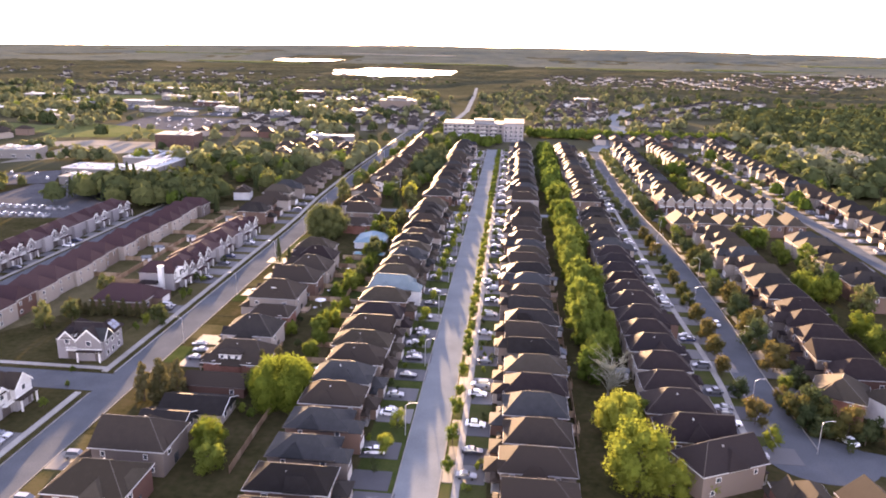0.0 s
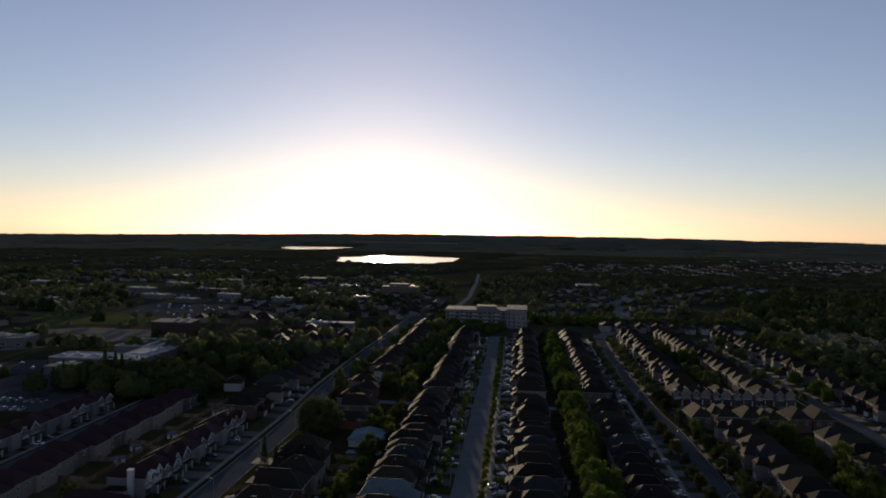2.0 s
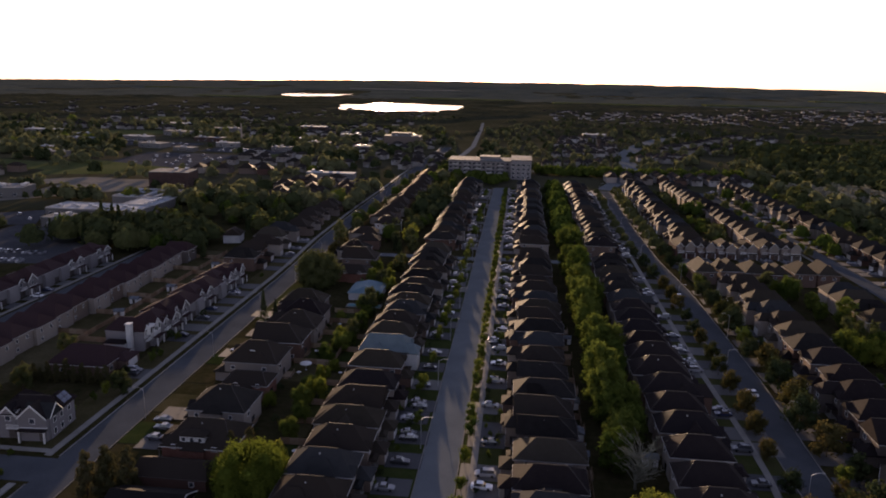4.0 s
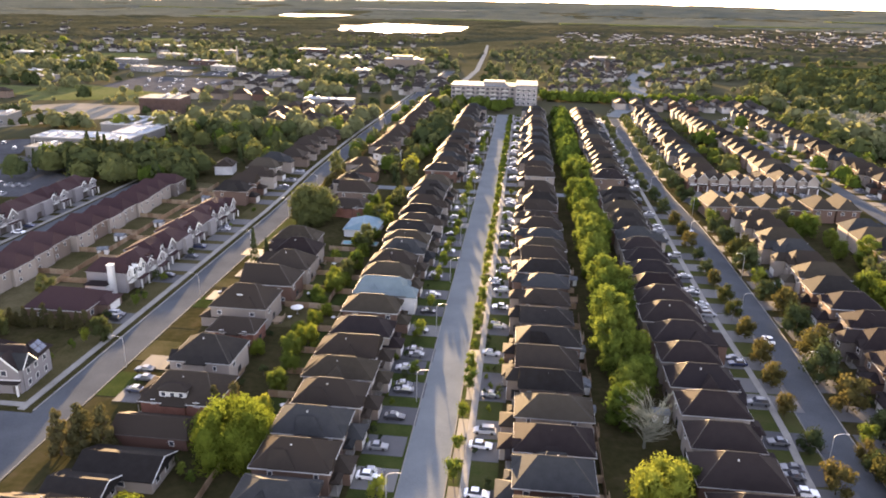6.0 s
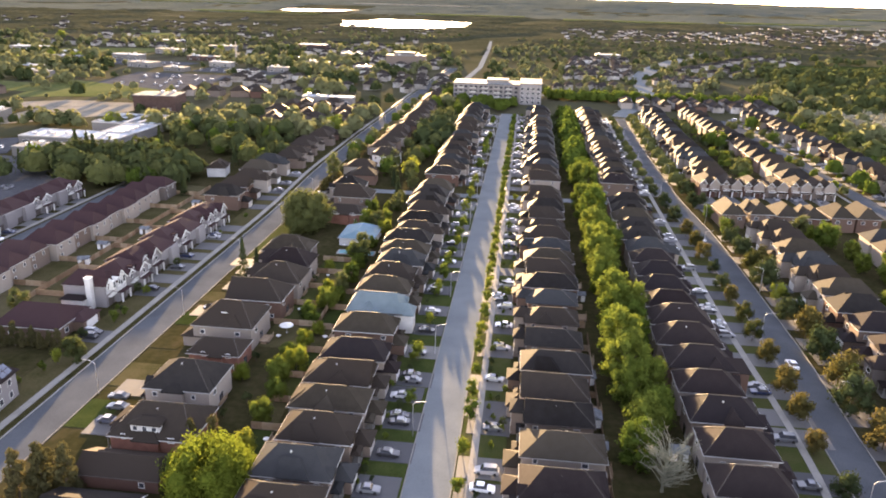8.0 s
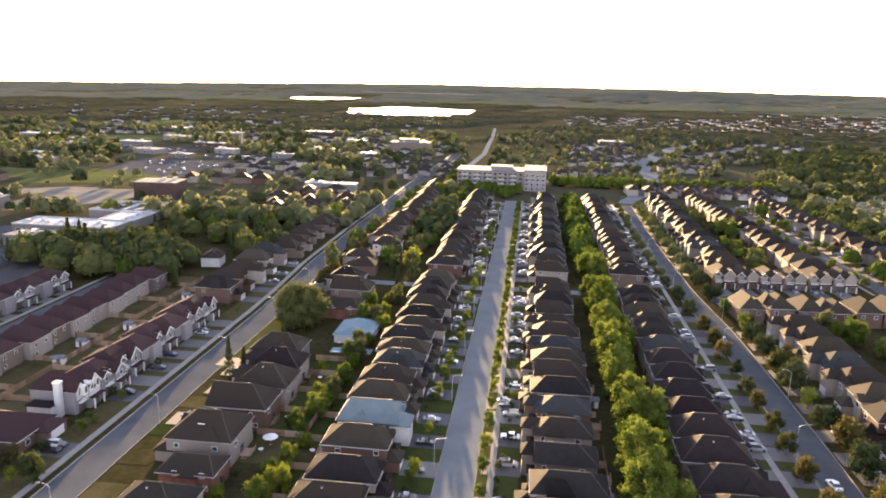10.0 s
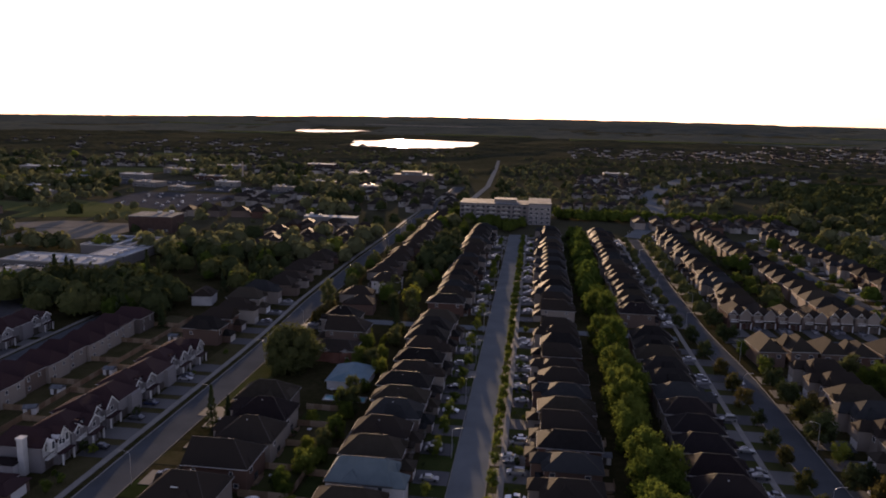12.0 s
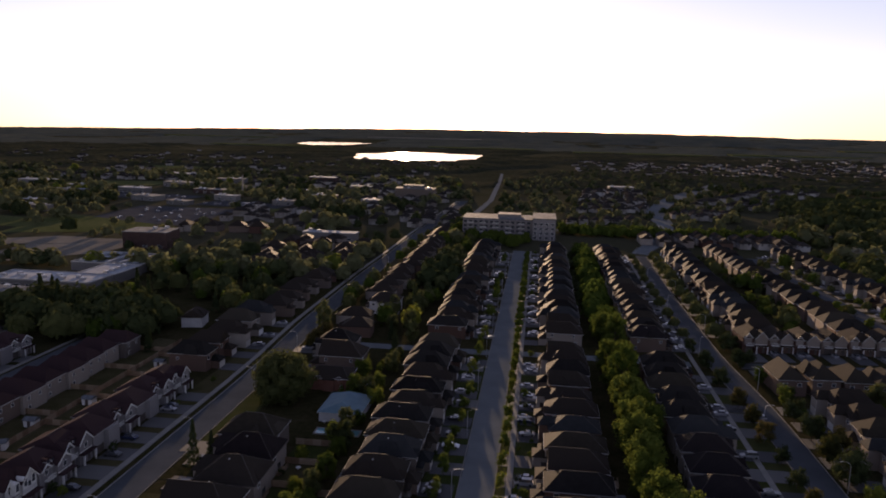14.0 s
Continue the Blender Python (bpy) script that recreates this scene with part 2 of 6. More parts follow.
def canopy_mat(name, a, b_, c):
    """Tree tops seen from afar: diffuse with a little light coming through, varied by stand and by tree."""
    m = bpy.data.materials.new(name)
    m.use_nodes = True
    n, l = m.node_tree.nodes, m.node_tree.links
    n.remove(n["Principled BSDF"])
    co = n.new("ShaderNodeTexCoord")
    stand, tree, mx = n.new("ShaderNodeTexNoise"), n.new("ShaderNodeTexNoise"), n.new("ShaderNodeMix")
    stand.inputs["Scale"].default_value, tree.inputs["Scale"].default_value = 0.008, 0.11
    stand.inputs["Detail"].default_value = 4
    mx.inputs[0].default_value = 0.45
    for t, i in ((stand, 2), (tree, 3)):
        l.new(co.outputs["Object"], t.inputs["Vector"])
        l.new(t.outputs[0], mx.inputs[i])
    ramp = n.new("ShaderNodeValToRGB")
    ramp.color_ramp.elements.new(0.5)
    for e, p, q in zip(ramp.color_ramp.elements, (0.34, 0.5, 0.64), (a, b_, c)):
        e.position, e.color = p, (*q, 1)
    l.new(mx.outputs[0], ramp.inputs[0])
    d, t, mix = n.new("ShaderNodeBsdfDiffuse"), n.new("ShaderNodeBsdfTranslucent"), n.new("ShaderNodeMixShader")
    for q in (d, t):
        l.new(ramp.outputs[0], q.inputs[0])
    mix.inputs[0].default_value = 0.42
    l.new(d.outputs[0], mix.inputs[1])
    l.new(t.outputs[0], mix.inputs[2])
    l.new(mix.outputs[0], n["Material Output"].inputs[0])
    return m


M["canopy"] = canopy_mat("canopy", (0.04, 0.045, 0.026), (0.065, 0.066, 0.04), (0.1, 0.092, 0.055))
# greyer and paler than canopy: distance haze put into the leaf colour
M["hazed_canopy"] = canopy_mat("hazed_canopy", (0.09, 0.1, 0.08), (0.12, 0.13, 0.105), (0.15, 0.155, 0.125))
M["leaf_town"] = leaf_mat("leaf_town", (0.055, 0.066, 0.03), (0.13, 0.135, 0.066), 0.36)


# ---- helpers for meshes ----
def thing(name, label, category, x=0, y=0, z=0, rz=0, group=""):
    ob = new(name)
    ob.matrix_basis = pose(x, y, z, 0, 0, rz)
    ob.empty_display_size = 0.5
    return tagged(ob, label, category, group)


def rest_at(ob, x, y):
    """Puts a thing's own origin at its base, leaving its parts where they are."""
    ob.location = (x, y, 0)
    for c in ob.children:
        c.location = (c.location.x - x, c.location.y - y, c.location.z)


def part(name, bm, material, parent, label=""):
    me = bpy.data.meshes.new(name)
    bm.normal_update()
    bm.to_mesh(me)
    bm.free()
    for m in material if isinstance(material, (list, tuple)) else [material]:
        me.materials.append(m)
    ob = new(name, me)
    ob.parent = parent
    return tagged(ob, label)


def box(bm, x0, x1, y0, y1, z0, z1, bevel=0.0):
    vs = [bm.verts.new((x, y, z)) for z in (z0, z1) for x, y in ((x0, y0), (x1, y0), (x1, y1), (x0, y1))]
    fs = [bm.faces.new([vs[i] for i in q]) for q in ((3, 2, 1, 0), (4, 5, 6, 7), (0, 1, 5, 4), (1, 2, 6, 5), (2, 3, 7, 6), (3, 0, 4, 7))]
    if bevel:
        bmesh.ops.bevel(bm, geom=list({e for f in fs for e in f.edges}), offset=bevel, segments=1, affect="EDGES")
    return bm


def boxed(*a, **k):
    return box(bmesh.new(), *a, **k)


def tube(bm, pts, radii, n=6):
    """A tube through points with a radius at each."""
    rings = []
    for i, p in enumerate(pts):
        p = Vector(p)
        a = Vector(pts[max(0, i - 1)])
        b = Vector(pts[min(len(pts) - 1, i + 1)])
        q = (b - a).to_track_quat("Z", "Y")
        rings.append([bm.verts.new(p + q @ Vector((radii[i] * math.cos(2 * math.pi * k / n), radii[i] * math.sin(2 * math.pi * k / n), 0))) for k in range(n)])
    for r, s in zip(rings, rings[1:]):
        for k in range(n):
            bm.faces.new((r[k], r[(k + 1) % n], s[(k + 1) % n], s[k]))
    bm.faces.new(rings[0][::-1])
    bm.faces.new(rings[-1])
    return bm


def hip(bm, x0, x1, y0, y1, z, slope, gable="", thick=0.18, run=1.0, along=""):
    """A closed hip roof over a rectangle, ridge along the longer side, its hipped ends run x half the width deep; gable names the ends ('a' low, 'b' high) left upright."""
    w, d = x1 - x0, y1 - y0
    half = {"x": d, "y": w}.get(along, min(w, d)) / 2
    top = z + half * slope
    if along == "x" or (w >= d and along != "y"):
        ra, rb = x0 + (0.0 if "a" in gable else half * run), x1 - (0.0 if "b" in gable else half * run)
        ym = (y0 + y1) / 2
        r = [(ra, ym, top), (rb, ym, top)]
        quad = lambda v, p: [(v[0], v[1], p[1], p[0]), (v[1], v[2], p[1]), (v[2], v[3], p[0], p[1]), (v[3], v[0], p[0])]
    else:
        ra, rb = y0 + (0.0 if "a" in gable else half * run), y1 - (0.0 if "b" in gable else half * run)
        xm = (x0 + x1) / 2
        r = [(xm, ra, top), (xm, rb, top)]
        quad = lambda v, p: [(v[0], v[1], p[0]), (v[1], v[2], p[1], p[0]), (v[2], v[3], p[1]), (v[3], v[0], p[0], p[1])]
    if rb - ra < 0.05:
        c = ((r[0][0] + r[1][0]) / 2, (r[0][1] + r[1][1]) / 2, top)
        apex = bm.verts.new(c)
        r = None
    b = [bm.verts.new(c) for c in ((x0, y0, z), (x1, y0, z), (x1, y1, z), (x0, y1, z))]
    u = [bm.verts.new((v.co.x, v.co.y, z - thick)) for v in b]
    if r is None:
        for i in range(4):
            bm.faces.new((b[i], b[(i + 1) % 4], apex))
    else:
        p = [bm.verts.new(c) for c in r]
        for f in quad(b, p):
            bm.faces.new(f)
    for i in range(4):
        bm.faces.new((u[i], u[(i + 1) % 4], b[(i + 1) % 4], b[i]))
    bm.faces.new(u[::-1])
    return bm


def strip(name, left, right, z, thick, material, label, category):
    """A slab between two lines of (x, y), as roads and pavements are."""
    bm = bmesh.new()
    rows = []
    for a, b in zip(left, right):
        rows.append([bm.verts.new((*a, z)), bm.verts.new((*b, z)), bm.verts.new((*b, z - thick)), bm.verts.new((*a, z - thick))])
    for r, s in zip(rows, rows[1:]):
        for k in range(4):
            bm.faces.new((r[k], r[(k + 1) % 4], s[(k + 1) % 4], s[k]))
    bm.faces.new(rows[0][::-1])
    bm.faces.new(rows[-1])
    bmesh.ops.recalc_face_normals(bm, faces=bm.faces)
    me = bpy.data.meshes.new(name)
    bm.to_mesh(me)
    bm.free()
    me.materials.append(material)
    return tagged(new(name, me), label, category, kind="structure")


def side_line(f, ys, off):
    return [(f(y) + off, y) for y in ys]


def raw_mesh(name, verts, faces, material, smooth=False):
    """A mesh from numpy arrays of vertices and equal-sized faces."""
    me = bpy.data.meshes.new(name)
    k = faces.shape[1]
    me.vertices.add(len(verts))
    me.vertices.foreach_set("co", verts.astype(np.float32).ravel())
    me.loops.add(faces.size)
    me.loops.foreach_set("vertex_index", faces.astype(np.int32).ravel())
    me.polygons.add(len(faces))
    me.polygons.foreach_set("loop_start", np.arange(0, faces.size, k, dtype=np.int32))
    me.update(calc_edges=True)
    me.materials.append(material)
    return me


# ---- the large plan ----
def lerp_table(y, table):
    for (a, u), (b, v) in zip(table, table[1:]):
        if y <= b:
            s = max(0.0, (y - a) / (b - a))
            s = s * s * (3 - 2 * s)
            return u + (v - u) * s
    return table[-1][1]


def left_x(y):
    return lerp_table(y, [(-300, -81.3), (260, -81.3), (350, -84.5), (420, -84.5), (560, -82.0), (900, -74.0)])


def right_x(y):
    return lerp_table(y, [(-300, 82.4), (115, 82.6), (175, 84.8), (250, 84.8), (335, 80.8), (430, 80.6), (560, 82.6)])


def walk_x(y):
    return lerp_table(y, [(-300, 71.5), (90, 71.5), (125, 73.2), (190, 71.8), (560, 72.2)])


def second_x(y):
    return lerp_table(y, [(-300, 171.5), (300, 171.0), (430, 168.0), (500, 163.0), (570, 160.0)])


def far_height(x, y):
    dx, dy = x - 14.0, y + 18.0
    r = math.hypot(dx, dy)
    if r < 1000:
        return 0.0
    az = math.degrees(math.atan2(dx, max(dy, 1.0))) if dy > 0 else 90.0
    s = min(1.0, max(0.0, (r - 2300) / 2500))
    s = s * s * (3 - 2 * s)
    rim = lerp_table(az, [(-45, 8.0), (-30, 24.0), (-8, 53.0), (8, 60.0), (22, 50.0), (45, 46.0)]) if dy > 0 else 20.0
    wob = 9.0 * noise.noise((x / 700.0, y / 500.0, 0.3)) * min(1.0, max(0.0, (r - 2200) / 1500))
    return s * rim + wob


def build_ground():
    radii = [0, 40, 80, 120, 160, 200, 260, 320, 400, 500, 620, 760, 920, 1100, 1300, 1500, 1750, 2000, 2250, 2500, 2750, 3000, 3250, 3500, 3750, 4000, 4200, 4400, 4600, 4750, 4880]
    n = 180
    verts, faces = [(14.0, -18.0, 0.0)], []
    for r in radii[1:]:
        for k in range(n):
            a = 2 * math.pi * k / n
            x, y = 14 + r * math.sin(a), -18 + r * math.cos(a)
            verts.append((x, y, far_height(x, y)))
    for k in range(n):
        faces.append((0, 1 + (k + 1) % n, 1 + k))
    for i in range(len(radii) - 2):
        for k in range(n):
            a, b = 1 + i * n + k, 1 + i * n + (k + 1) % n
            faces.append((a, b, b + n, a + n))
    me = bpy.data.meshes.new("ground")
    me.from_pydata(verts, [], faces)
    me.materials.append(M["ground"])
    me.materials.append(M["open_land"])
    inner = n + n * radii.index(400)
    for i, poly in enumerate(me.polygons):
        poly.material_index = 1 if i >= inner else 0
    return tagged(new("ground", me), "grassy and wooded land reaching to the low horizon", "ground", kind="structure")


build_ground()


def zero(y):
    return 0.0


def lane_y(x):
    return 311.0 + 0.08 * (x - 90)


ys_c = [-160 + 20 * i for i in range(36)] + [549]
ys_l = [-200 + 20 * i for i in range(55)]
ys_r = [86 + 15 * i for i in range(32)]
GREY = "grey asphalt residential street worn by traffic"
strip("road_central", side_line(zero, ys_c, -4.3), side_line(zero, ys_c, 4.3), 0.06, 0.3, M["asphalt"], "straight " + GREY, "road")
strip("road_left", side_line(left_x, ys_l, -4.4), side_line(left_x, ys_l, 4.4), 0.06, 0.3, M["dark_asphalt"], "long " + GREY, "road")
strip("road_right", side_line(right_x, ys_r, -4.2), side_line(right_x, ys_r, 4.2), 0.06, 0.3, M["dark_asphalt"], "gently bending " + GREY, "road")
ys_s = [180 + 19 * i for i in range(21)]
strip("road_second_right", side_line(second_x, ys_s, -4.2), side_line(second_x, ys_s, 4.2), 0.056, 0.3, M["dark_asphalt"], "grey " + GREY[5:], "road")
strip("road_cross_west", [(x, 91.2) for x in (-85.6, -120, -180, -260)], [(x, 101.0) for x in (-85.6, -120, -180, -260)], 0.05, 0.3, M["dark_asphalt"], "grey asphalt side street by a white house", "road")
strip("road_cross_middle", [(x, 304.6) for x in (-60, -4.2)], [(x, 310.8) for x in (-60, -4.2)], 0.05, 0.3, M["asphalt"], "narrow asphalt lane between two house rows", "road")
strip("road_cross_east", [(x, 306.0) for x in (4.2, 71)], [(x, 312.0) for x in (4.2, 71)], 0.05, 0.3, M["asphalt"], "narrow asphalt lane between two house rows", "road")
strip("road_lane", [(x, lane_y(x) - 3.6) for x in (89, 130, 166)], [(x, lane_y(x) + 3.6) for x in (89, 130, 166)], 0.05, 0.3, M["dark_asphalt"], "short asphalt street between facing house rows", "road")
strip("road_townhouses", [(-163.8, y) for y in (120, 200, 300)], [(-157.2, y) for y in (120, 200, 300)], 0.05, 0.3, M["dark_asphalt"], "asphalt lane between two townhouse rows", "road")
strip("road_far_north", [(-57, 690), (-47, 900), (-54, 1210), (-60, 1400)], [(-50, 690), (-41, 900), (-48, 1210), (-55, 1400)], 0.3, 0.4, M["asphalt"], "distant grey road running towards the lake", "road")
strip("road_far_right", [(78, 560), (104, 640), (119, 740), (126, 845), (156, 965), (206, 1095), (300, 1320)], [(88, 556), (117, 632), (136, 728), (144, 842), (176, 955), (226, 1085), (318, 1310)], 0.3, 0.4, M["asphalt"], "distant grey road bending past townhouses", "road")
strip("road_far_cross", [(-60, 652), (60, 664), (120, 672), (260, 690)], [(-60, 662), (60, 674), (120, 682), (260, 700)], 0.26, 0.4, M["asphalt"], "distant grey cross road beyond the houses", "road")
strip("yard_townhouses", [(-136, 118), (-136, 300)], [(-112, 160), (-112, 296)], 0.05, 0.3, M["yard"], "dry brownish grass of the shared back gardens", "lawn")
LAWN = "green front lawns beside the driveways"
strip("lawn_central_east", [(8.5, y) for y in (30, 300)], [(13.9, y) for y in (30, 300)], 0.06, 0.3, M["lawn"], LAWN, "lawn")
strip("lawn_central_verge", [(4.55, y) for y in (30, 540)], [(6.98, y) for y in (30, 540)], 0.07, 0.3, M["lawn"], LAWN, "lawn")
strip("lawn_central_west", [(-13.2, y) for y in (30, 300)], [(-4.55, y) for y in (30, 300)], 0.06, 0.3, M["lawn"], LAWN, "lawn")
strip("lawn_right_west", [(66.5, y) for y in ys_r[:14]], side_line(walk_x, ys_r[:14], 0.0), 0.06, 0.3, M["lawn"], LAWN, "lawn")
strip("lawn_right_verge", side_line(walk_x, ys_r[:14], 1.62), side_line(right_x, ys_r[:14], -4.45), 0.07, 0.3, M["lawn"], LAWN, "lawn")
strip("lawn_left_west", [(-97, y) for y in (104, 200, 300)], [(-89.7, y) for y in (104, 200, 300)], 0.05, 0.3, M["dry_lawn"], LAWN, "lawn")
for i, (ya, yb) in enumerate(((40, 71), (74, 100), (110, 121), (127, 138), (146, 152), (160, 168), (176, 183), (190, 196), (203, 250))):
    strip("lawn_left_east_%d" % (i + 1), [(-76.8, ya), (-76.8, yb)], [(-69, ya), (-69, yb)], 0.05, 0.3, M["dry_lawn" if i % 3 == 0 else "ground" if i % 3 == 1 else "lawn"], LAWN, "lawn")
bm_bulb = [(86 + 12 * math.cos(a), 82 + 10 * math.sin(a)) for a in [2 * math.pi * k / 36 for k in range(36)]]
strip("road_bend", [p for p in bm_bulb[0:19]], [bm_bulb[-k % 36] for k in range(19)], 0.064, 0.3, M["dark_asphalt"], "rounded asphalt bend at the street's end", "road")
strip("road_bend_east", [(92, 88), (110, 83), (140, 76), (200, 66)], [(92, 78), (110, 73), (140, 66), (200, 56)], 0.058, 0.3, M["dark_asphalt"], "asphalt street leading off from the bend", "road")

PALE = "pale concrete pavement beside the street"
strip("pavement_central", side_line(zero, ys_c, 7.0), side_line(zero, ys_c, 8.5), 0.16, 0.3, M["concrete"], PALE, "pavement")
strip("pavement_right", side_line(walk_x, ys_r, 0.0), side_line(walk_x, ys_r, 1.6), 0.16, 0.3, M["concrete"], PALE, "pavement")
for nm, y0, y1 in (("pavement_left_south", -200, 90), ("pavement_left_north", 102, 880)):
    yy = [y0 + (y1 - y0) * i / 30 for i in range(31)]
    strip(nm, side_line(left_x, yy, -8.3), side_line(left_x, yy, -6.6), 0.16, 0.3, M["concrete"], PALE, "pavement")
    strip("kerb" + nm[8:] + "_west", side_line(left_x, yy, -4.72), side_line(left_x, yy, -4.4), 0.18, 0.4, M["concrete"], "pale concrete kerb along the street", "kerb")
strip("pavement_cross_west", [(x, 103.2) for x in (-89.6, -250)], [(x, 104.8) for x in (-89.6, -250)], 0.158, 0.3, M["concrete"], PALE, "pavement")
strip("pavement_lane_west", [(-166.6, y) for y in (110, 300)], [(-165.0, y) for y in (110, 300)], 0.16, 0.3, M["concrete"], PALE, "pavement")
strip("pavement_second_right", side_line(second_x, ys_s[8:], -8.2), side_line(second_x, ys_s[8:], -6.7), 0.16, 0.3, M["concrete"], PALE, "pavement")
for nm, f, yy, o in (("kerb_central_west", zero, ys_c, -4.5), ("kerb_central_east", zero, ys_c, 4.3), ("kerb_left_east", left_x, ys_l, 4.4), ("kerb_right_west", right_x, ys_r, -4.4), ("kerb_right_east", right_x, ys_r, 4.2)):
    strip(nm, side_line(f, yy, o), side_line(f, yy, o + 0.2), 0.17, 0.4, M["concrete"], "pale concrete kerb along the street", "kerb")


# ---- houses ----
TURN = {"f": 180, "b": 0, "l": -90, "r": 90}


def window(parent, x, y, z, w, h, side, trim="trim"):
    """A window on a wall: side is the way it looks, 'f' front (+y), 'b' back, 'l' (-x), 'r' (+x)."""
    bm = bmesh.new()
    t = 0.1
    loops = []
    for yy, i in ((0.05, 0.0), (-0.07, 0.0), (-0.07, t), (0.05, t)):
        loops.append([bm.verts.new(c) for c in ((-w / 2 + i, yy, i), (w / 2 - i, yy, i), (w / 2 - i, yy, h - i), (-w / 2 + i, yy, h - i))])
    for a, b in zip(loops, loops[1:] + loops[:1]):
        for k in range(4):
            bm.faces.new((a[k], a[(k + 1) % 4], b[(k + 1) % 4], b[k]))
    bmesh.ops.recalc_face_normals(bm, faces=bm.faces)
    win = part("window", bm, M[trim], parent)
    win.matrix_basis = pose(x, y, z, 0, 0, TURN[side])
    part("pane", boxed(-w / 2 + t, w / 2 - t, -0.025, 0.0, t, h - t), M["glass"], win)
    return win


def gutters(ob, w0, w1, d0, d1, h, o, material):
    bm = bmesh.new()
    e = o + 0.07
    for a in ((w0 - e, w1 + e, d0 - e, d0 - e + 0.12), (w0 - e, w1 + e, d1 + e - 0.12, d1 + e), (w0 - e, w0 - e + 0.12, d0 - e, d1 + e), (w1 + e - 0.12, w1 + e, d0 - e, d1 + e)):
        box(bm, *a, h - 0.22, h - 0.02)
    return part("gutter", bm, material, ob)


INFO = {}


def build_house(w, d, h, seed, wall="brick", roof="shingle", detail=2, slope=0.6, garage=True, label="", one_storey=False, run=0.0):
    """A suburban house; front towards +y, on z = 0, centred."""
    rng = random.Random(seed)
    ob = thing("house", label or "two-storey brick house with a dark hipped shingle roof", "house", group="suburban houses")
    front = d / 2 - (3.0 if garage else 0.0)
    side = -1 if seed % 2 else 1
    gx0, gx1 = (-w / 2, -w / 2 + w * 0.55) if side < 0 else (w / 2 - w * 0.55, w / 2)
    gm = (gx0 + gx1) / 2
    tall = seed % 4 == 0
    gh = h - 0.35 if tall and not one_storey else 2.9
    bm = boxed(-w / 2, w / 2, -d / 2, front, -0.2, h)
    if garage:
        box(bm, gx0 + 0.25, gx1 - 0.003, front - 0.3, d / 2, -0.2, gh - 0.004)
    bay = seed % 4
    if bay == 2 and detail >= 1:
        box(bm, -side * w / 2 - 0.7, -side * w / 2 + 0.7, -d * 0.18, d * 0.08, -0.2, h - 0.5)
    part("wall", bm, M[wall], ob)
    o = 0.45
    def roof_part(name, *where, **more):
        return part(name, hip(bmesh.new(), *where, **more), M[roof], ob)

    roof_part("roof", -w / 2 - o, w / 2 + o, -d / 2 - o, front + o, h + 0.02, slope, gable="b" if seed % 5 == 3 else "", run=run or 0.42 + 0.1 * (seed % 4))
    if detail >= 2:
        rn = run or 0.42 + 0.1 * (seed % 4)
        dw, dd = w + 2 * o, front + d / 2 + 2 * o
        half = min(dw, dd) / 2
        zr = h + 0.02 + half * slope
        y0, y1 = -d / 2 - o, front + o
        if dw >= dd:
            line = [(-dw / 2 + half * rn, (y0 + y1) / 2, zr), (dw / 2 - (0.0 if seed % 5 == 3 else half * rn), (y0 + y1) / 2, zr)]
        else:
            line = [(0, y0 + half * rn, zr), (0, y1 - (0.0 if seed % 5 == 3 else half * rn), zr)]
        if abs(line[1][0] - line[0][0]) + abs(line[1][1] - line[0][1]) > 0.8:
            bm = tube(bmesh.new(), line, [0.085, 0.085], 6)
            for cx, cy in ((-dw / 2, y0), (dw / 2, y0)):
                end = line[0] if dw < dd or cx < 0 else line[1]
                tube(bm, [(cx * 0.985, cy + 0.05, h + 0.06), end], [0.065, 0.065], 5)
            part("ridge_cap", bm, M["ridge"], ob)
    if roof == "tan_shingle":
        for wx in (-w * 0.25, w * 0.25):
            window(ob, wx, -d / 2, 3.5, 1.5, 1.3, "b")
    if garage:
        if gh < 3.2:
            roof_part("wing_roof", gx0 - 0.2, gx1 + o, front - 2.2, d / 2 + o, gh + 0.02, slope * 0.85)
        else:
            roof_part("wing_roof", gx0 - 0.2, gx1 + o - 0.05, front - 6.0, d / 2 + o, gh + 0.02, slope * 1.1, gable="b" if seed % 2 else "", run=0.6)
    if garage and detail >= 1 and not one_storey and seed % 4 != 1:
        dd = -side * w * 0.27
        roof_part("front_gable", dd - 1.7, dd + 1.7, front - 3.6, front + o + 0.25, h + 0.05, slope * 1.1, gable="b")
    if seed % 3 == 0 and detail >= 2:
        roof_part("rear_roof", -w * 0.32, w * 0.32, -d / 2 - o - 0.004, -d / 2 + 4.5, h + 0.3, slope * 0.9)
    if bay == 2 and detail >= 1:
        roof_part("bay_roof", -side * w / 2 - 1.1, -side * w / 2 + 2.6, -d * 0.18 - 0.4, d * 0.08 + 0.4, h - 0.3, slope * 1.1)
    elif detail >= 1 and not one_storey:
        sgn = 1 if rng.random() < 0.5 else -1
        cy, cw = rng.uniform(-d * 0.22, d * 0.1), rng.uniform(2.0, 3.1)
        out = w / 2 + o + rng.uniform(0.02, 0.5)
        roof_part("cross_roof", min(0, sgn * out), max(0, sgn * out), cy - cw, cy + cw, h + 0.05 + 0.2 * rng.random(), slope * rng.uniform(1.15, 1.5), gable="a" if sgn > 0 else "b")
    if detail >= 1:
        gutters(ob, -w / 2, w / 2, -d / 2, front, h, o, M["gutter"] if seed % 4 else M["dark_trim"])
    dx = -side * w * 0.25
    if garage and detail >= 1:
        gw = min(4.9, gx1 - gx0 - 0.8)
        bm = bmesh.new()
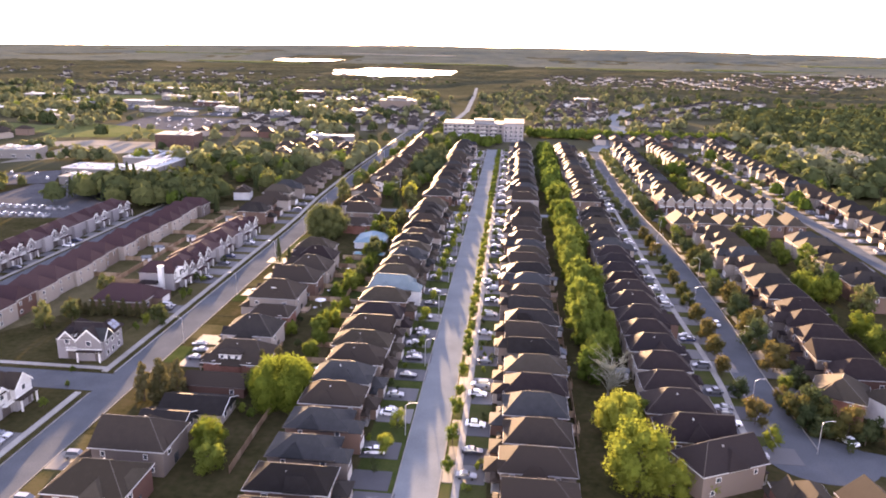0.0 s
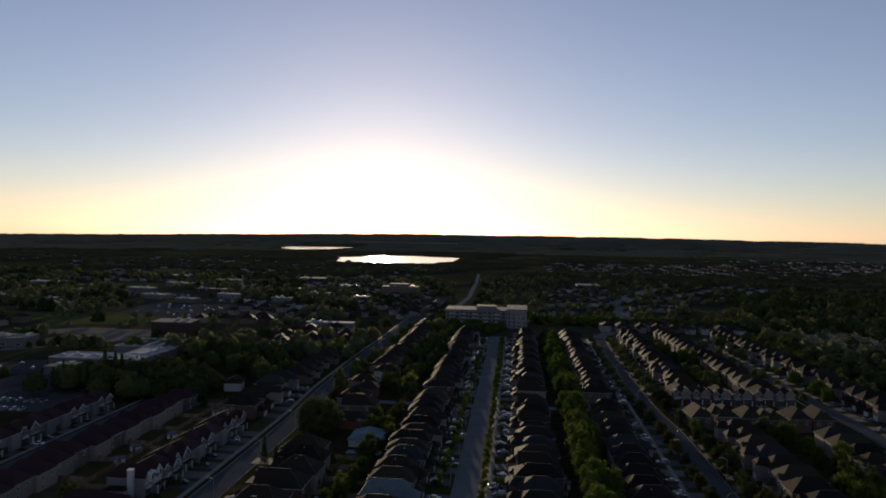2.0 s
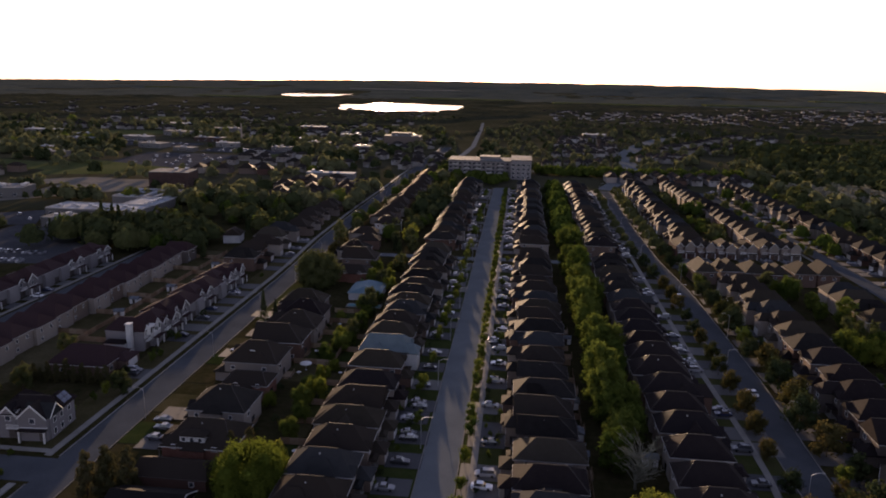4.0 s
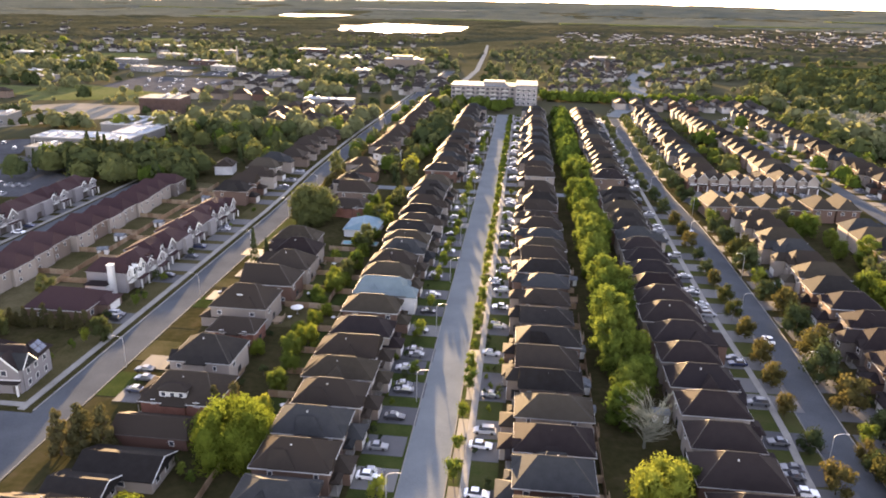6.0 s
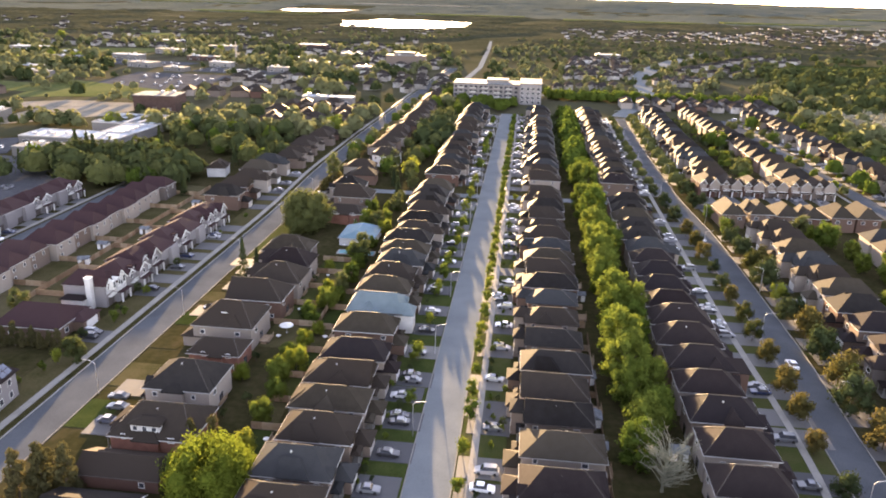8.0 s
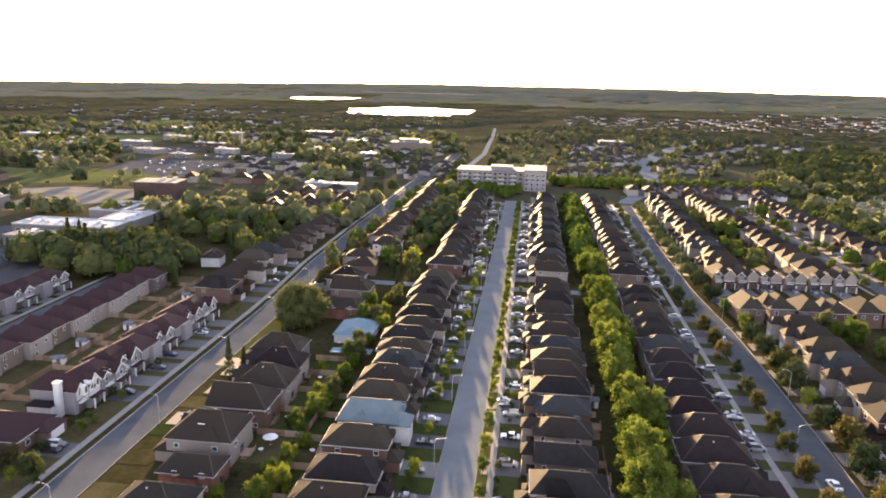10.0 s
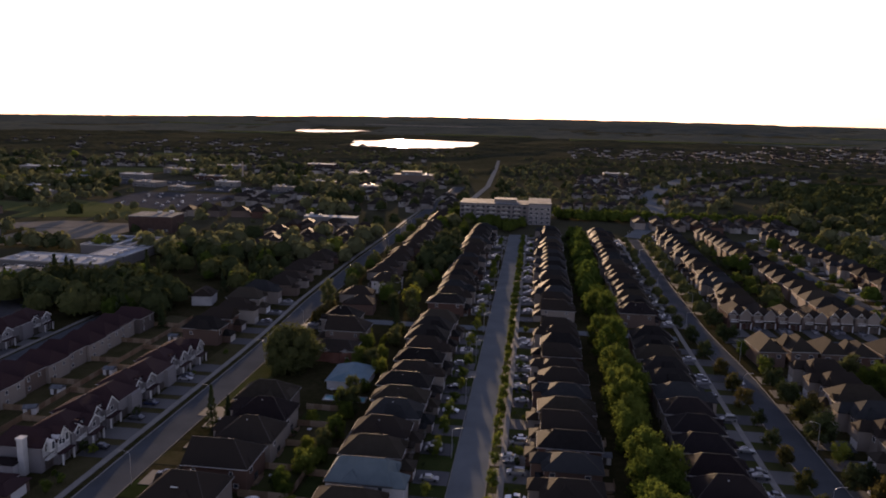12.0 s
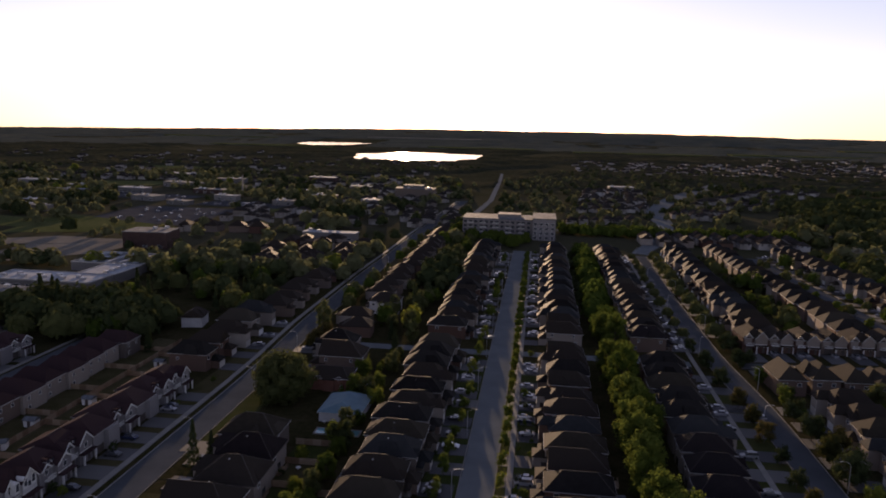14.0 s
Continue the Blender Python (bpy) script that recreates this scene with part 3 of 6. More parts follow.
        for i in range(4):
            box(bm, gm - gw / 2, gm + gw / 2, d / 2 - 0.02, d / 2 + 0.05, 0.05 + 0.55 * i, 0.57 + 0.55 * i)
        part("garage_door", bm, M["garage"], ob)
    if garage and detail >= 2:
        part("front_door", boxed(dx - 0.5, dx + 0.5, front - 0.02, front + 0.06, 0.3, 2.4), M["dark_trim"], ob)
        bm = boxed(dx - 1.6, dx + 1.6, front + 0.002, front + 1.7, -0.1, 0.28)
        for px in (dx - 1.45, dx + 1.45):
            box(bm, px - 0.1, px + 0.1, front + 1.45, front + 1.65, 0.28, 2.7)
        part("porch", bm, M["concrete"], ob)
        part("porch_roof", hip(bmesh.new(), dx - 1.8, dx + 1.8, front - 0.1, front + 1.95, 2.88, 0.4), M[roof], ob)
    up = 0.9 if one_storey else 3.7
    if detail >= 2:
        window(ob, dx, front, up, 1.5, 1.35, "f")
        if garage and gh > 3.2:
            window(ob, gm, d / 2, 3.4, 1.9, 1.2, "f")
        for sd, sx in (("l", -w / 2), ("r", w / 2)):
            for yy, zz in ((-d * 0.3, up + 0.1), (d * 0.2, up + 0.2), (-d * 0.36, 1.0)):
                if zz > 1.5 or rng.random() < 0.6:
                    window(ob, sx, yy, zz, 0.9 + 0.5 * rng.random(), 1.15, sd)
        window(ob, -w * 0.25, -d / 2, up, 1.5, 1.2, "b")
        part("patio_door", boxed(-1.0, 1.0, -d / 2 - 0.05, -d / 2 + 0.02, 0.2, 2.3), M["glass"], ob)
    elif detail == 1:
        window(ob, -side * w / 2, -d * 0.3, up, 1.1, 1.2, "l" if side > 0 else "r")
        window(ob, dx, front, up, 1.6, 1.4, "f")
    if detail >= 2:
        rz = h + (min(w, front + d / 2) / 2) * slope
        for vx, vy in ((w * 0.13, -d * 0.12),) if seed % 2 else ((-w * 0.1, -d * 0.05),):
            part("roof_vent", boxed(vx - 0.15, vx + 0.15, vy - 0.15, vy + 0.15, rz - 1.7, rz - 0.45 + 0.2 * rng.random()), M["gutter"], ob)
    INFO[ob.name] = (gm, d)
    return ob


def build_townhouse(w, d, h, seed, wall="stucco", roof="wine_shingle", detail=2, label="", gables=True, front_wall="stucco", rise=1.0):
    """One unit of an attached row: ridge along the row, pointed gables and pillars to the front (+y)."""
    ob = thing("townhouse", label or "attached townhouse with white gabled front and dark roof", "townhouse", group="attached townhouses")
    bm = boxed(-w / 2, w / 2, -d / 2, d / 2 - 1.2, -0.2, h)
    box(bm, -w / 2 + 0.3, 0.2, d / 2 - 1.5, d / 2, -0.2, h - 0.3)
    part("wall", bm, M["town_wall" if wall == "stucco" else wall], ob)
    joined = label == "" or w >= d
    pitch = (0.47 if joined else 0.62) + 0.025 * (seed % 3)
    bm = hip(bmesh.new(), -w / 2 - 0.02, w / 2 + 0.02, -d / 2 - 0.4, d / 2 - 0.8, h + 0.02, pitch, gable="" if joined else "ab" if w >= d else "", along="x" if joined else "", run=0.42 + 0.12 * (seed % 3))
    part("roof", bm, M[roof], ob)
    crest = h + 0.02 + (d - 0.4) / 2 * pitch
    if joined:
        in_ = (d - 0.4) / 2 * (0.42 + 0.12 * (seed % 3))
        part("ridge_cap", tube(bmesh.new(), [(-w / 2 + in_, -0.6, crest), (w / 2 - in_, -0.6, crest)], [0.12, 0.12], 8), M["ridge"], ob)
    if gables:
        for i, (gx, gw, top) in enumerate(((-w * 0.22, w * 0.5, 2.5 * rise), (w * 0.28, w * 0.3, 1.6 * rise))):
            y1 = d / 2 + 0.06 if i == 0 else d / 2 - 1.1
            bm = bmesh.new()
            pts = [(gx - gw / 2, h - 2.6), (gx + gw / 2, h - 2.6), (gx + gw / 2, h), (gx, h + top), (gx - gw / 2, h)]
            a = [bm.verts.new((px, y1 - 2.6, pz)) for px, pz in pts]
            b = [bm.verts.new((px, y1, pz)) for px, pz in pts]
            for k in range(5):
                bm.faces.new((a[k], a[(k + 1) % 5], b[(k + 1) % 5], b[k]))
            bm.faces.new(a[::-1])
            bm.faces.new(b)
            bmesh.ops.recalc_face_normals(bm, faces=bm.faces)
            part("gable", bm, M[front_wall], ob, "pale pointed gable")
            bm = bmesh.new()
            for s in (-1, 1):
                q = [bm.verts.new(c) for c in ((gx + s * (gw / 2 + 0.3), y1 + 0.3, h - 0.25), (gx, y1 + 0.3, h + top + 0.12), (gx, y1 - 3.4, h + top + 0.12), (gx + s * (gw / 2 + 0.3), y1 - 3.4, h - 0.25))]
                q2 = [bm.verts.new(v.co + Vector((0, 0, 0.16))) for v in q]
                for k in range(4):
                    bm.faces.new((q[k], q[(k + 1) % 4], q2[(k + 1) % 4], q2[k]))
                bm.faces.new(q)
                bm.faces.new(q2)
            bmesh.ops.recalc_face_normals(bm, faces=bm.faces)
            part("gable_roof", bm, M[roof], ob)
            bm = bmesh.new()
            for s in (-1, 1):
                q = [bm.verts.new(c) for c in ((gx + s * (gw / 2 + 0.32), y1 + 0.31, h - 0.5), (gx, y1 + 0.31, h + top - 0.18), (gx, y1 + 0.31, h + top + 0.3), (gx + s * (gw / 2 + 0.32), y1 + 0.31, h - 0.06))]
                q2 = [bm.verts.new(v.co + Vector((0, 0.09, 0))) for v in q]
                for k in range(4):
                    bm.faces.new((q[k], q[(k + 1) % 4], q2[(k + 1) % 4], q2[k]))
                bm.faces.new(q)
                bm.faces.new(q2)
            bmesh.ops.recalc_face_normals(bm, faces=bm.faces)
            part("bargeboard", bm, M["trim" if front_wall in ("stucco", "town_wall") else "gutter"], ob, "pale board along the gable's edge")
            if detail >= 2:
                window(ob, gx, y1, h - 1.6, min(1.4, gw * 0.5), 1.4, "f", "trim")
        for px in (-w / 2 + 0.5, 0.0):
            part("pillar", boxed(px - 0.18, px + 0.18, d / 2 + 0.9, d / 2 + 1.26, -0.1, 2.8), M["trim"], ob, "white porch pillar")
        part("porch_roof", hip(bmesh.new(), -w / 2 + 0.1, 0.5, d / 2 - 0.1, d / 2 + 1.5, 3.12, 0.35), M[roof], ob)
        part("porch_beam", boxed(-w / 2 + 0.25, 0.35, d / 2 + 0.88, d / 2 + 1.3, 2.8, 2.96), M["trim"], ob)
        part("front_door", boxed(-w / 2 + 1.2, -w / 2 + 2.2, d / 2 - 0.02, d / 2 + 0.06, 0.2, 2.3), M["dark_trim"], ob)
        part("string_course", boxed(-w / 2 + 0.26, 0.24, d / 2 - 0.3, d / 2 + 0.08, 3.3, 3.55), M["trim"], ob, "white band between the storeys")
        bm = boxed(w * 0.05, w * 0.05 + 3.1, d / 2 - 1.2, d / 2 - 0.2, 2.75, 2.95)
        for k in range(7):
            px = w * 0.05 + 0.1 + 0.48 * k
            box(bm, px - 0.05, px + 0.05, d / 2 - 0.32, d / 2 - 0.22, 2.95, 3.75)
        box(bm, w * 0.05, w * 0.05 + 3.1, d / 2 - 0.34, d / 2 - 0.2, 3.75, 3.88)
        part("balcony", bm, M["trim"], ob, "white balcony over the garage")
        if seed % 3 != 1 and joined:
            for dx in (-w * 0.02, w * 0.14):
                bm = boxed(dx - 0.45, dx + 0.45, d / 2 - 3.0, d / 2 - 1.5, h + 0.1, h + 1.2)
                dm = part("dormer", bm, M["trim"], ob, "small white round-topped dormer")
                part("dormer_hood", tube(bmesh.new(), [(dx, d / 2 - 3.1, h + 1.2), (dx, d / 2 - 1.45, h + 1.2)], [0.5, 0.5], 12), M[roof], dm)
                part("pane", boxed(dx - 0.3, dx + 0.3, d / 2 - 1.5, d / 2 - 1.43, h + 0.5, h + 1.3), M["glass"], dm)
    bm = bmesh.new()
    for i in range(4):
        box(bm, w * 0.08, w * 0.08 + 2.7, d / 2 - 1.22, d / 2 - 1.14, 0.05 + 0.55 * i, 0.57 + 0.55 * i)
    part("garage_door", bm, M["dark_trim"], ob)
    gutters(ob, -w / 2 + 0.45, w / 2 - 0.45, -d / 2, d / 2 - 1.2, h, 0.4, M["gutter"])
    if detail >= 1:
        for wx, wz in ((-w * 0.25, 3.6), (w * 0.22, 3.6), (-w * 0.25, 0.9)):
            window(ob, wx, -d / 2, wz, 1.2, 1.25, "b")
    INFO[ob.name] = (w * 0.25, d)
    return ob


random.seed(11)
ROOFS = ("shingle", "black_shingle", "khaki_shingle", "shingle", "slate_shingle", "black_shingle", "purple_shingle")
PROTO = {}
for i in range(12):
    PROTO["near", i] = build_house(8.7 + 0.25 * (i % 4), 16.3 + (i * 7 % 4) * 0.7, 5.45 + 0.15 * (i % 3), i, "brick" if i % 3 else "pale_brick", ROOFS[i % 7], 2, 0.58 + 0.04 * (i % 4), run=0.8 + 0.05 * (i % 5))
for i in range(6):
    PROTO["mid", i] = build_house(8.8 + 0.25 * (i % 3), 15.5 + (i % 3), 6.1, i + 20, "brick" if i % 2 else "pale_brick", ROOFS[i], 1, 0.72 + 0.03 * (i % 3), run=0.75 + 0.05 * i)
for i in range(8):
    PROTO["east", i] = build_house(8.8 + 0.25 * (i % 4), 16.3 + (i * 5 % 4) * 0.7, 6.0 + 0.15 * (i % 3), i + 70, "brick" if i % 4 else "pale_brick", "purple_shingle", 2, 0.72 + 0.03 * (i % 4), run=0.82 + 0.03 * i)
for i in range(5):
    PROTO["wide", i] = build_house(11.2 + 0.4 * (i % 3), 17.0 + (i % 2), 5.9, i * 3 + 60, "brick" if i % 2 else "pale_brick", ("purple_shingle", "shingle", "black_shingle", "khaki_shingle", "shingle")[i], 2, 0.66, run=0.9)
for i in range(3):
    PROTO["town", i] = build_townhouse(10.3, 12.5, 5.7, i, "stucco", gables=i != 1, front_wall="town_wall", rise=0.95 - 0.15 * i)
    PROTO["back", i] = build_townhouse(10.3, 13.0, 5.8, i + 3, "pale_brick" if i else "brick", "wine_shingle", 1, "attached brick townhouse with dark roof and plain back", False)
    PROTO["gabled", i] = build_townhouse(9.6, 13.5, 5.9, i + 6, "brick", "shingle", 1, "brown house with double gables over the garage", True, "pale_brick", 1.0)
    PROTO["lane", i] = build_house(9.2, 16.5, 5.9, i * 4 + 5, "brick", "tan_shingle", 1, 0.78, True, "beige brick house with a steep tan hipped roof", False, 1.0 - 0.1 * i)
used = set()


OUTLYING = []


def put_house(kind, x, y, rz, k=None, drive=0.0, cars=0.0):
    if kind == "far":
        OUTLYING.append((x, y, rz))
        return None
    keys = [q for q in PROTO if q[0] == kind]
    key = random.choice(keys) if k is None else (kind, k % len(keys))
    src = PROTO[key]
    m = pose(x, y, 0, 0, 0, rz)
    if key in used:
        ob = copy_thing(src, m)
    else:
        used.add(key)
        src.matrix_basis = m
        ob = src
    if drive:
        gm, d = INFO[src.name]
        LOTS.append((m, gm, d / 2, drive, cars))
    return ob


LOTS = []
# the two rows on the central street
ROW_E1 = [40, 52, 64, 75.5, 87.5, 98.5, 110.5, 121.5, 132.5, 143.5, 156, 170, 182.5, 194.5, 206, 217.5, 229, 240.5, 252, 263.5, 275, 286, 297]
ROW_W1 = [40, 52, 63.5, 75, 86.5, 98.0, 109.5, 120.5, 131.5, 143, 157, 182.5, 194, 205.5, 217, 228.5, 240, 251.5, 263, 274.5, 286, 296.5]
y = 327
while y < 545:
    ROW_E1.append(y)
    ROW_W1.append(y + 1)
    y += 11.6
for y in ROW_E1:
    put_house("near" if y < 260 or 320 < y < 335 else "mid", 22.6 + random.uniform(-0.5, 0.5), y + random.uniform(-0.3, 0.3), 90, None, 9.0, 0.85)
for y in ROW_W1:
    put_house("near" if y < 260 or 320 < y < 335 else "mid", -21.5 + random.uniform(-0.7, 0.7), y + random.uniform(-0.3, 0.3), -90, None, 8.2, 0.85)
blue_house = build_house(11.0, 17.5, 5.6, 4, "stucco", "blue_shingle", 2, 0.6, True, "pale house with a light blue-grey hipped roof")
blue_house.matrix_basis = pose(-21.5, 170.3, 0, 0, 0, -90)
LOTS.append((blue_house.matrix_basis.copy(), INFO[blue_house.name][0], 8.75, 8.0, 0.9))

# the row west of the right street, and the row east of it
y = 80
while y < 545:
    if not 299 < y < 318:
        put_house("east" if y < 230 or 318 < y < 332 else "mid", 58.8 + random.uniform(-0.6, 0.6), y, -90, None, 13.0, 0.7)
    y += 11.7
y = 116.3
while y < 560:
    if not 272 < y < 350:
        put_house("east" if y < 190 else "mid", right_x(y) + 23.5 + random.uniform(-0.8, 0.8), y, 90, None, 10.0, 0.7)
    y += 12.3
put_house("east", 62, 70.5, -64, 3)
put_house("lane", 73.0, 56.5, 2, 0)
put_house("lane", 85.0, 55.0, 8, 2)
for hx, hy, hr, seed, wall in ((97.5, 106.5, 64, 5, "red_brick"), (110.5, 103.5, 25, 9, "stucco")):
    tan_house = build_house(11.5, 14.5, 5.8, seed, wall, "tan_shingle", 2, 0.62, True, "corner house with a pale tan hipped roof and " + ("brick" if wall != "stucco" else "white") + " walls", False, 0.75)
    tan_house.matrix_basis = pose(hx, hy, 0, 0, 0, hr)
put_house("near", 122, 92, 170, 2, 6.0, 0.5)
put_house("near", 138, 88, 172, 4, 6.0, 0.5)

# facing rows on the short street, and the rows on the second street
x = 98
while x < 158:
    row = put_house("lane", x + random.uniform(-0.5, 0.5), lane_y(x) - 22.5 + random.uniform(-1.0, 1.0), 4 + random.uniform(-3, 3), None, 9.0, 0.6)
    row.scale = (1.0, 1.0, random.uniform(0.9, 1.05))
    row = put_house("gabled", x + 1 + random.uniform(-0.4, 0.4), lane_y(x) + 25.0 + random.uniform(-0.8, 0.8), 184 + random.uniform(-2, 2), None, 12.0, 0.6)
    row.scale = (1.0, 1.0, random.uniform(0.92, 1.06))
    x += 10.5
for y in range(186, 560, 12):
    if not 268 < y < 352:
        put_house("mid", second_x(y) - 24.5, y, -90, None, 10.0, 0.5)
    if y > 250:
        put_house("mid", second_x(y) + 21.5, y + 4, 90, None, 9.0, 0.7)

# the row facing the left street
W2 = [(-60, 47, 3), (-60, 63, 1), (-57, 124, 2), (-58, 172, 1), (-57, 186, 4), (-58, 199, 0), (-62, 211, 3), (-56, 280, 1), (-62, 294, 2)]
for x, y, k in W2:
    put_house("wide", x, y, 90, k, 8.0, 0.6)
low_bungalow = thing("house", "low brick bungalow with two dark gabled roofs", "house", group="suburban houses")
for nm, x0, x1, y0, y1, hh in (("main", -62.5, -47.6, 79.0, 88.0, 2.8), ("wing", -64.2, -53.8, 71.0, 80.0, 2.7)):
    part("wall", boxed(x0, x1, y0, y1 - (2.0 if nm == "wing" else 0.0), -0.2, hh), M["pale_brick"], low_bungalow)
    part("roof", hip(bmesh.new(), x0 - 0.5, x1 + 0.5, y0 - 0.6, y1 + 0.6, hh + 0.02, 0.42, gable="ab"), M["black_shingle"], low_bungalow)
    ym, top = (y0 + y1) / 2, hh + (y1 - y0 + 1.2) * 0.21
    for sy in (y0 - 0.6, y1 + 0.6):
        part("bargeboard", tube(bmesh.new(), [(x1 + 0.52, sy, hh - 0.06), (x1 + 0.52, ym, top - 0.04)], [0.1, 0.1], 4), M["trim"], low_bungalow)
    for wy in (ym - 2.2, ym + 1.4):
        window(low_bungalow, x1 + 0.01, wy, 1.0, 1.5, 1.2, "r")
    for wx in (x0 + 2.5, x0 + 6.0, x0 + 9.0):
        window(low_bungalow, wx, y0, 1.0, 1.5, 1.2, "b")
rest_at(low_bungalow, -58, 80)
low_house = build_house(7.5, 15.5, 2.9, 8, "brick", "shingle", 1, 0.5, False, "low brick garage building with a brown hipped roof", True)
low_house.matrix_basis = pose(-55, 96.2, 0, 0, 0, 90)
red_house = build_house(8.5, 12.0, 4.6, 10, "red_brick", "shingle", 2, 0.5, False, "red brick house with a low dark hipped roof")
red_house.matrix_basis = pose(-55.5, 141, 0, 0, 0, 90)
pool_neighbour = copy_thing(red_house, pose(-54.0, 261.5, 0, 0, 0, 90))
pool_neighbour.scale = (1.25, 1.15, 0.95)
dormer_house = build_house(12.5, 19.0, 4.6, 62, "red_brick", "shingle", 2, 0.62, True, "brick house with a white dormer in its dark roof")
dormer_house.matrix_basis = pose(-55, 108.5, 0, 0, 0, 90)
part("dormer", boxed(-5.4, -2.2, -3.2, 2.6, 4.9, 6.9), M["stucco"], dormer_house, "white dormer with three windows")
part("dormer_roof", hip(bmesh.new(), -5.8, -1.6, -3.6, 3.0, 6.95, 0.3), M["shingle"], dormer_house)
for i in range(3):
    window(dormer_house, -5.4, -2.1 + 1.9 * i, 5.4, 1.1, 1.1, "l")
LOTS.append((dormer_house.matrix_basis.copy(), 3.0, 9.5, 7.0, 0.9))
sky_house = build_house(13.5, 18.0, 6.2, 15, "pale_brick", "shingle", 2, 0.6, True, "large two-storey brick house with a skylight in its roof")
sky_house.matrix_basis = pose(-59.5, 155, 0, 0, 0, 90)
bm = bmesh.new()
box(bm, -0.95, 0.95, -0.7, 0.7, -0.05, 0.16, 0.03)
sl = part("skylight", bm, M["trim"], sky_house, "white framed roof skylight")
sl.matrix_basis = pose(-3.4, -1.2, 8.32, 0, 30, 0)
part("pane", boxed(-0.75, 0.75, -0.5, 0.5, 0.14, 0.2), M["trim"], sl)
white_house = build_house(12.0, 16.0, 6.0, 6, "stucco", "shingle", 2, 0.5, True, "white two-storey house with rows of windows")
white_house.matrix_basis = pose(-58, 362, 0, 0, 0, 90)
for y in range(347, 425, 15):
    put_house("far", -107 + y % 4, y, -90 + random.uniform(-6, 6))
y = 322
while y < 640:
    if not 348 < y < 375:
        put_house("far", left_x(y) + 22 + random.uniform(-2, 2), y, 90 + random.uniform(-4, 4))
    y += random.uniform(14, 17)

small_white = build_house(8.5, 10.0, 4.4, 16, "stucco", "shingle", 1, 0.62, False, "small white house with a dark roof beside tall trees")
small_white.matrix_basis = pose(-131, 322, 0, 0, 0, 10)
# pool house with its light roof
pool_house = build_house(12.2, 15.0, 2.9, 5, "stucco", "pale_shingle", 1, 0.34, False, "low white bungalow with pale blue roof beside a pool", True)
pool_house.matrix_basis = pose(-43.0, 239.0, 0, 0, 0, 0)
pool = thing("swimming_pool", "narrow turquoise swimming pool behind the bungalow", "pool", -41.5, 224.5)
bm = bmesh.new()
for a in ((-6.6, 6.6, -2.2, -1.8), (-6.6, 6.6, 1.8, 2.2), (-6.6, -6.2, -1.8, 1.8), (6.2, 6.6, -1.8, 1.8)):
    box(bm, *a, -0.1, 0.22)
part("pool_edge", bm, M["concrete"], pool)
part("pool_water", boxed(-6.2, 6.2, -1.8, 1.8, -0.1, 0.12), M["pool"], pool)

# west of the left street: townhouse rows
y = 182.5
while y < 252:
    put_house("town", -105.0 + 0.7 * (int(y) % 3), y, -90, None, 9.0, 0.7)
    y += 10.4
y = 118
while y < 284:
    put_house("back", -142.5 + 0.9 * (int(y) % 3), y, 90, None, 8.0, 0.5)
    if y < 274:
        put_house("town", -177, y + 1, -90, None, 5.0, 0.5)
    y += 10.6 if int(y) % 3 else 11.4
for x, y, k in ((-105, 270, 1), (-106, 284, 3), (-105, 299, 0), (-107, 315, 2), (-107, 331, 4)):
    put_house("mid", x, y, -90, k, 8.0, 0.7)


def build_corner_house():
    ob = build_townhouse(9.5, 13.5, 6.2, 31, "stucco", "wine_shingle", 2, "white end house with a square chimney tower")
    part("chimney_tower", boxed(5.0, 6.6, 1.0, 2.6, -0.2, 9.0, 0.05), M["stucco"], ob, "tall white square chimney")
    part("side_wing", boxed(4.76, 8.2, -5.5, 0.9, -0.2, 3.4), M["stucco"], ob)
    part("wing_roof", hip(bmesh.new(), 4.5, 8.6, -5.9, 1.3, 3.42, 0.4), M["purple_shingle"], ob)
    part("chimney_cap", boxed(4.85, 6.75, 0.85, 2.75, 9.0, 9.35, 0.05), M["trim"], ob)
    for dx in (-3.2, -0.6, 2.0):
        bm = boxed(dx - 0.75, dx + 0.75, 4.2, 6.95, 4.6, 6.7)
        tube(bm, [(dx, 4.2, 6.7), (dx, 6.98, 6.7)], [0.75, 0.75], 14)
        dm = part("arched_dormer", bm, M["trim"], ob, "white round-topped dormer breaking the eaves")
        part("pane", boxed(dx - 0.42, dx + 0.42, 6.95, 7.02, 5.2, 6.9), M["glass"], dm)
    ob.matrix_basis = pose(-105.0, 171.6, 0, 0, 0, -90)
    return ob


build_corner_house()
bungalow = build_house(14.0, 20.0, 3.4, 9, "brick", "wine_shingle", 1, 0.5, True, "wide brick bungalow with a low purple-brown roof", True)
bungalow.matrix_basis = pose(-107, 152.5, 0, 0, 0, -90)
LOTS.append((bungalow.matrix_basis.copy(), 3.0, 10.0, 8.0, 0.9))
manor = build_townhouse(13.0, 12.0, 6.0, 12, "town_wall", "purple_shingle", 2, "pale grey two-storey corner house with solar panels on its dark roof", True, "town_wall", 1.2)
part("side_roof", hip(bmesh.new(), -7.2, -1.5, -6.6, 1.0, 6.1, 0.95), M["purple_shingle"], manor)
part("cross_roof", hip(bmesh.new(), 1.0, 7.1, -6.8, 3.0, 6.1, 0.9), M["purple_shingle"], manor)
for wy in (-3.5, 0.0, 3.0):
    window(manor, -6.5, wy, 0.8, 1.3, 1.5, "l")
    window(manor, -6.5, wy, 3.7, 1.3, 1.4, "l")
part("gable_wall", hip(bmesh.new(), -6.9, -1.0, 1.0, 5.4, 6.0, 0.98, gable="ab", along="x"), M["stucco"], manor, "pale gable over the side wall")
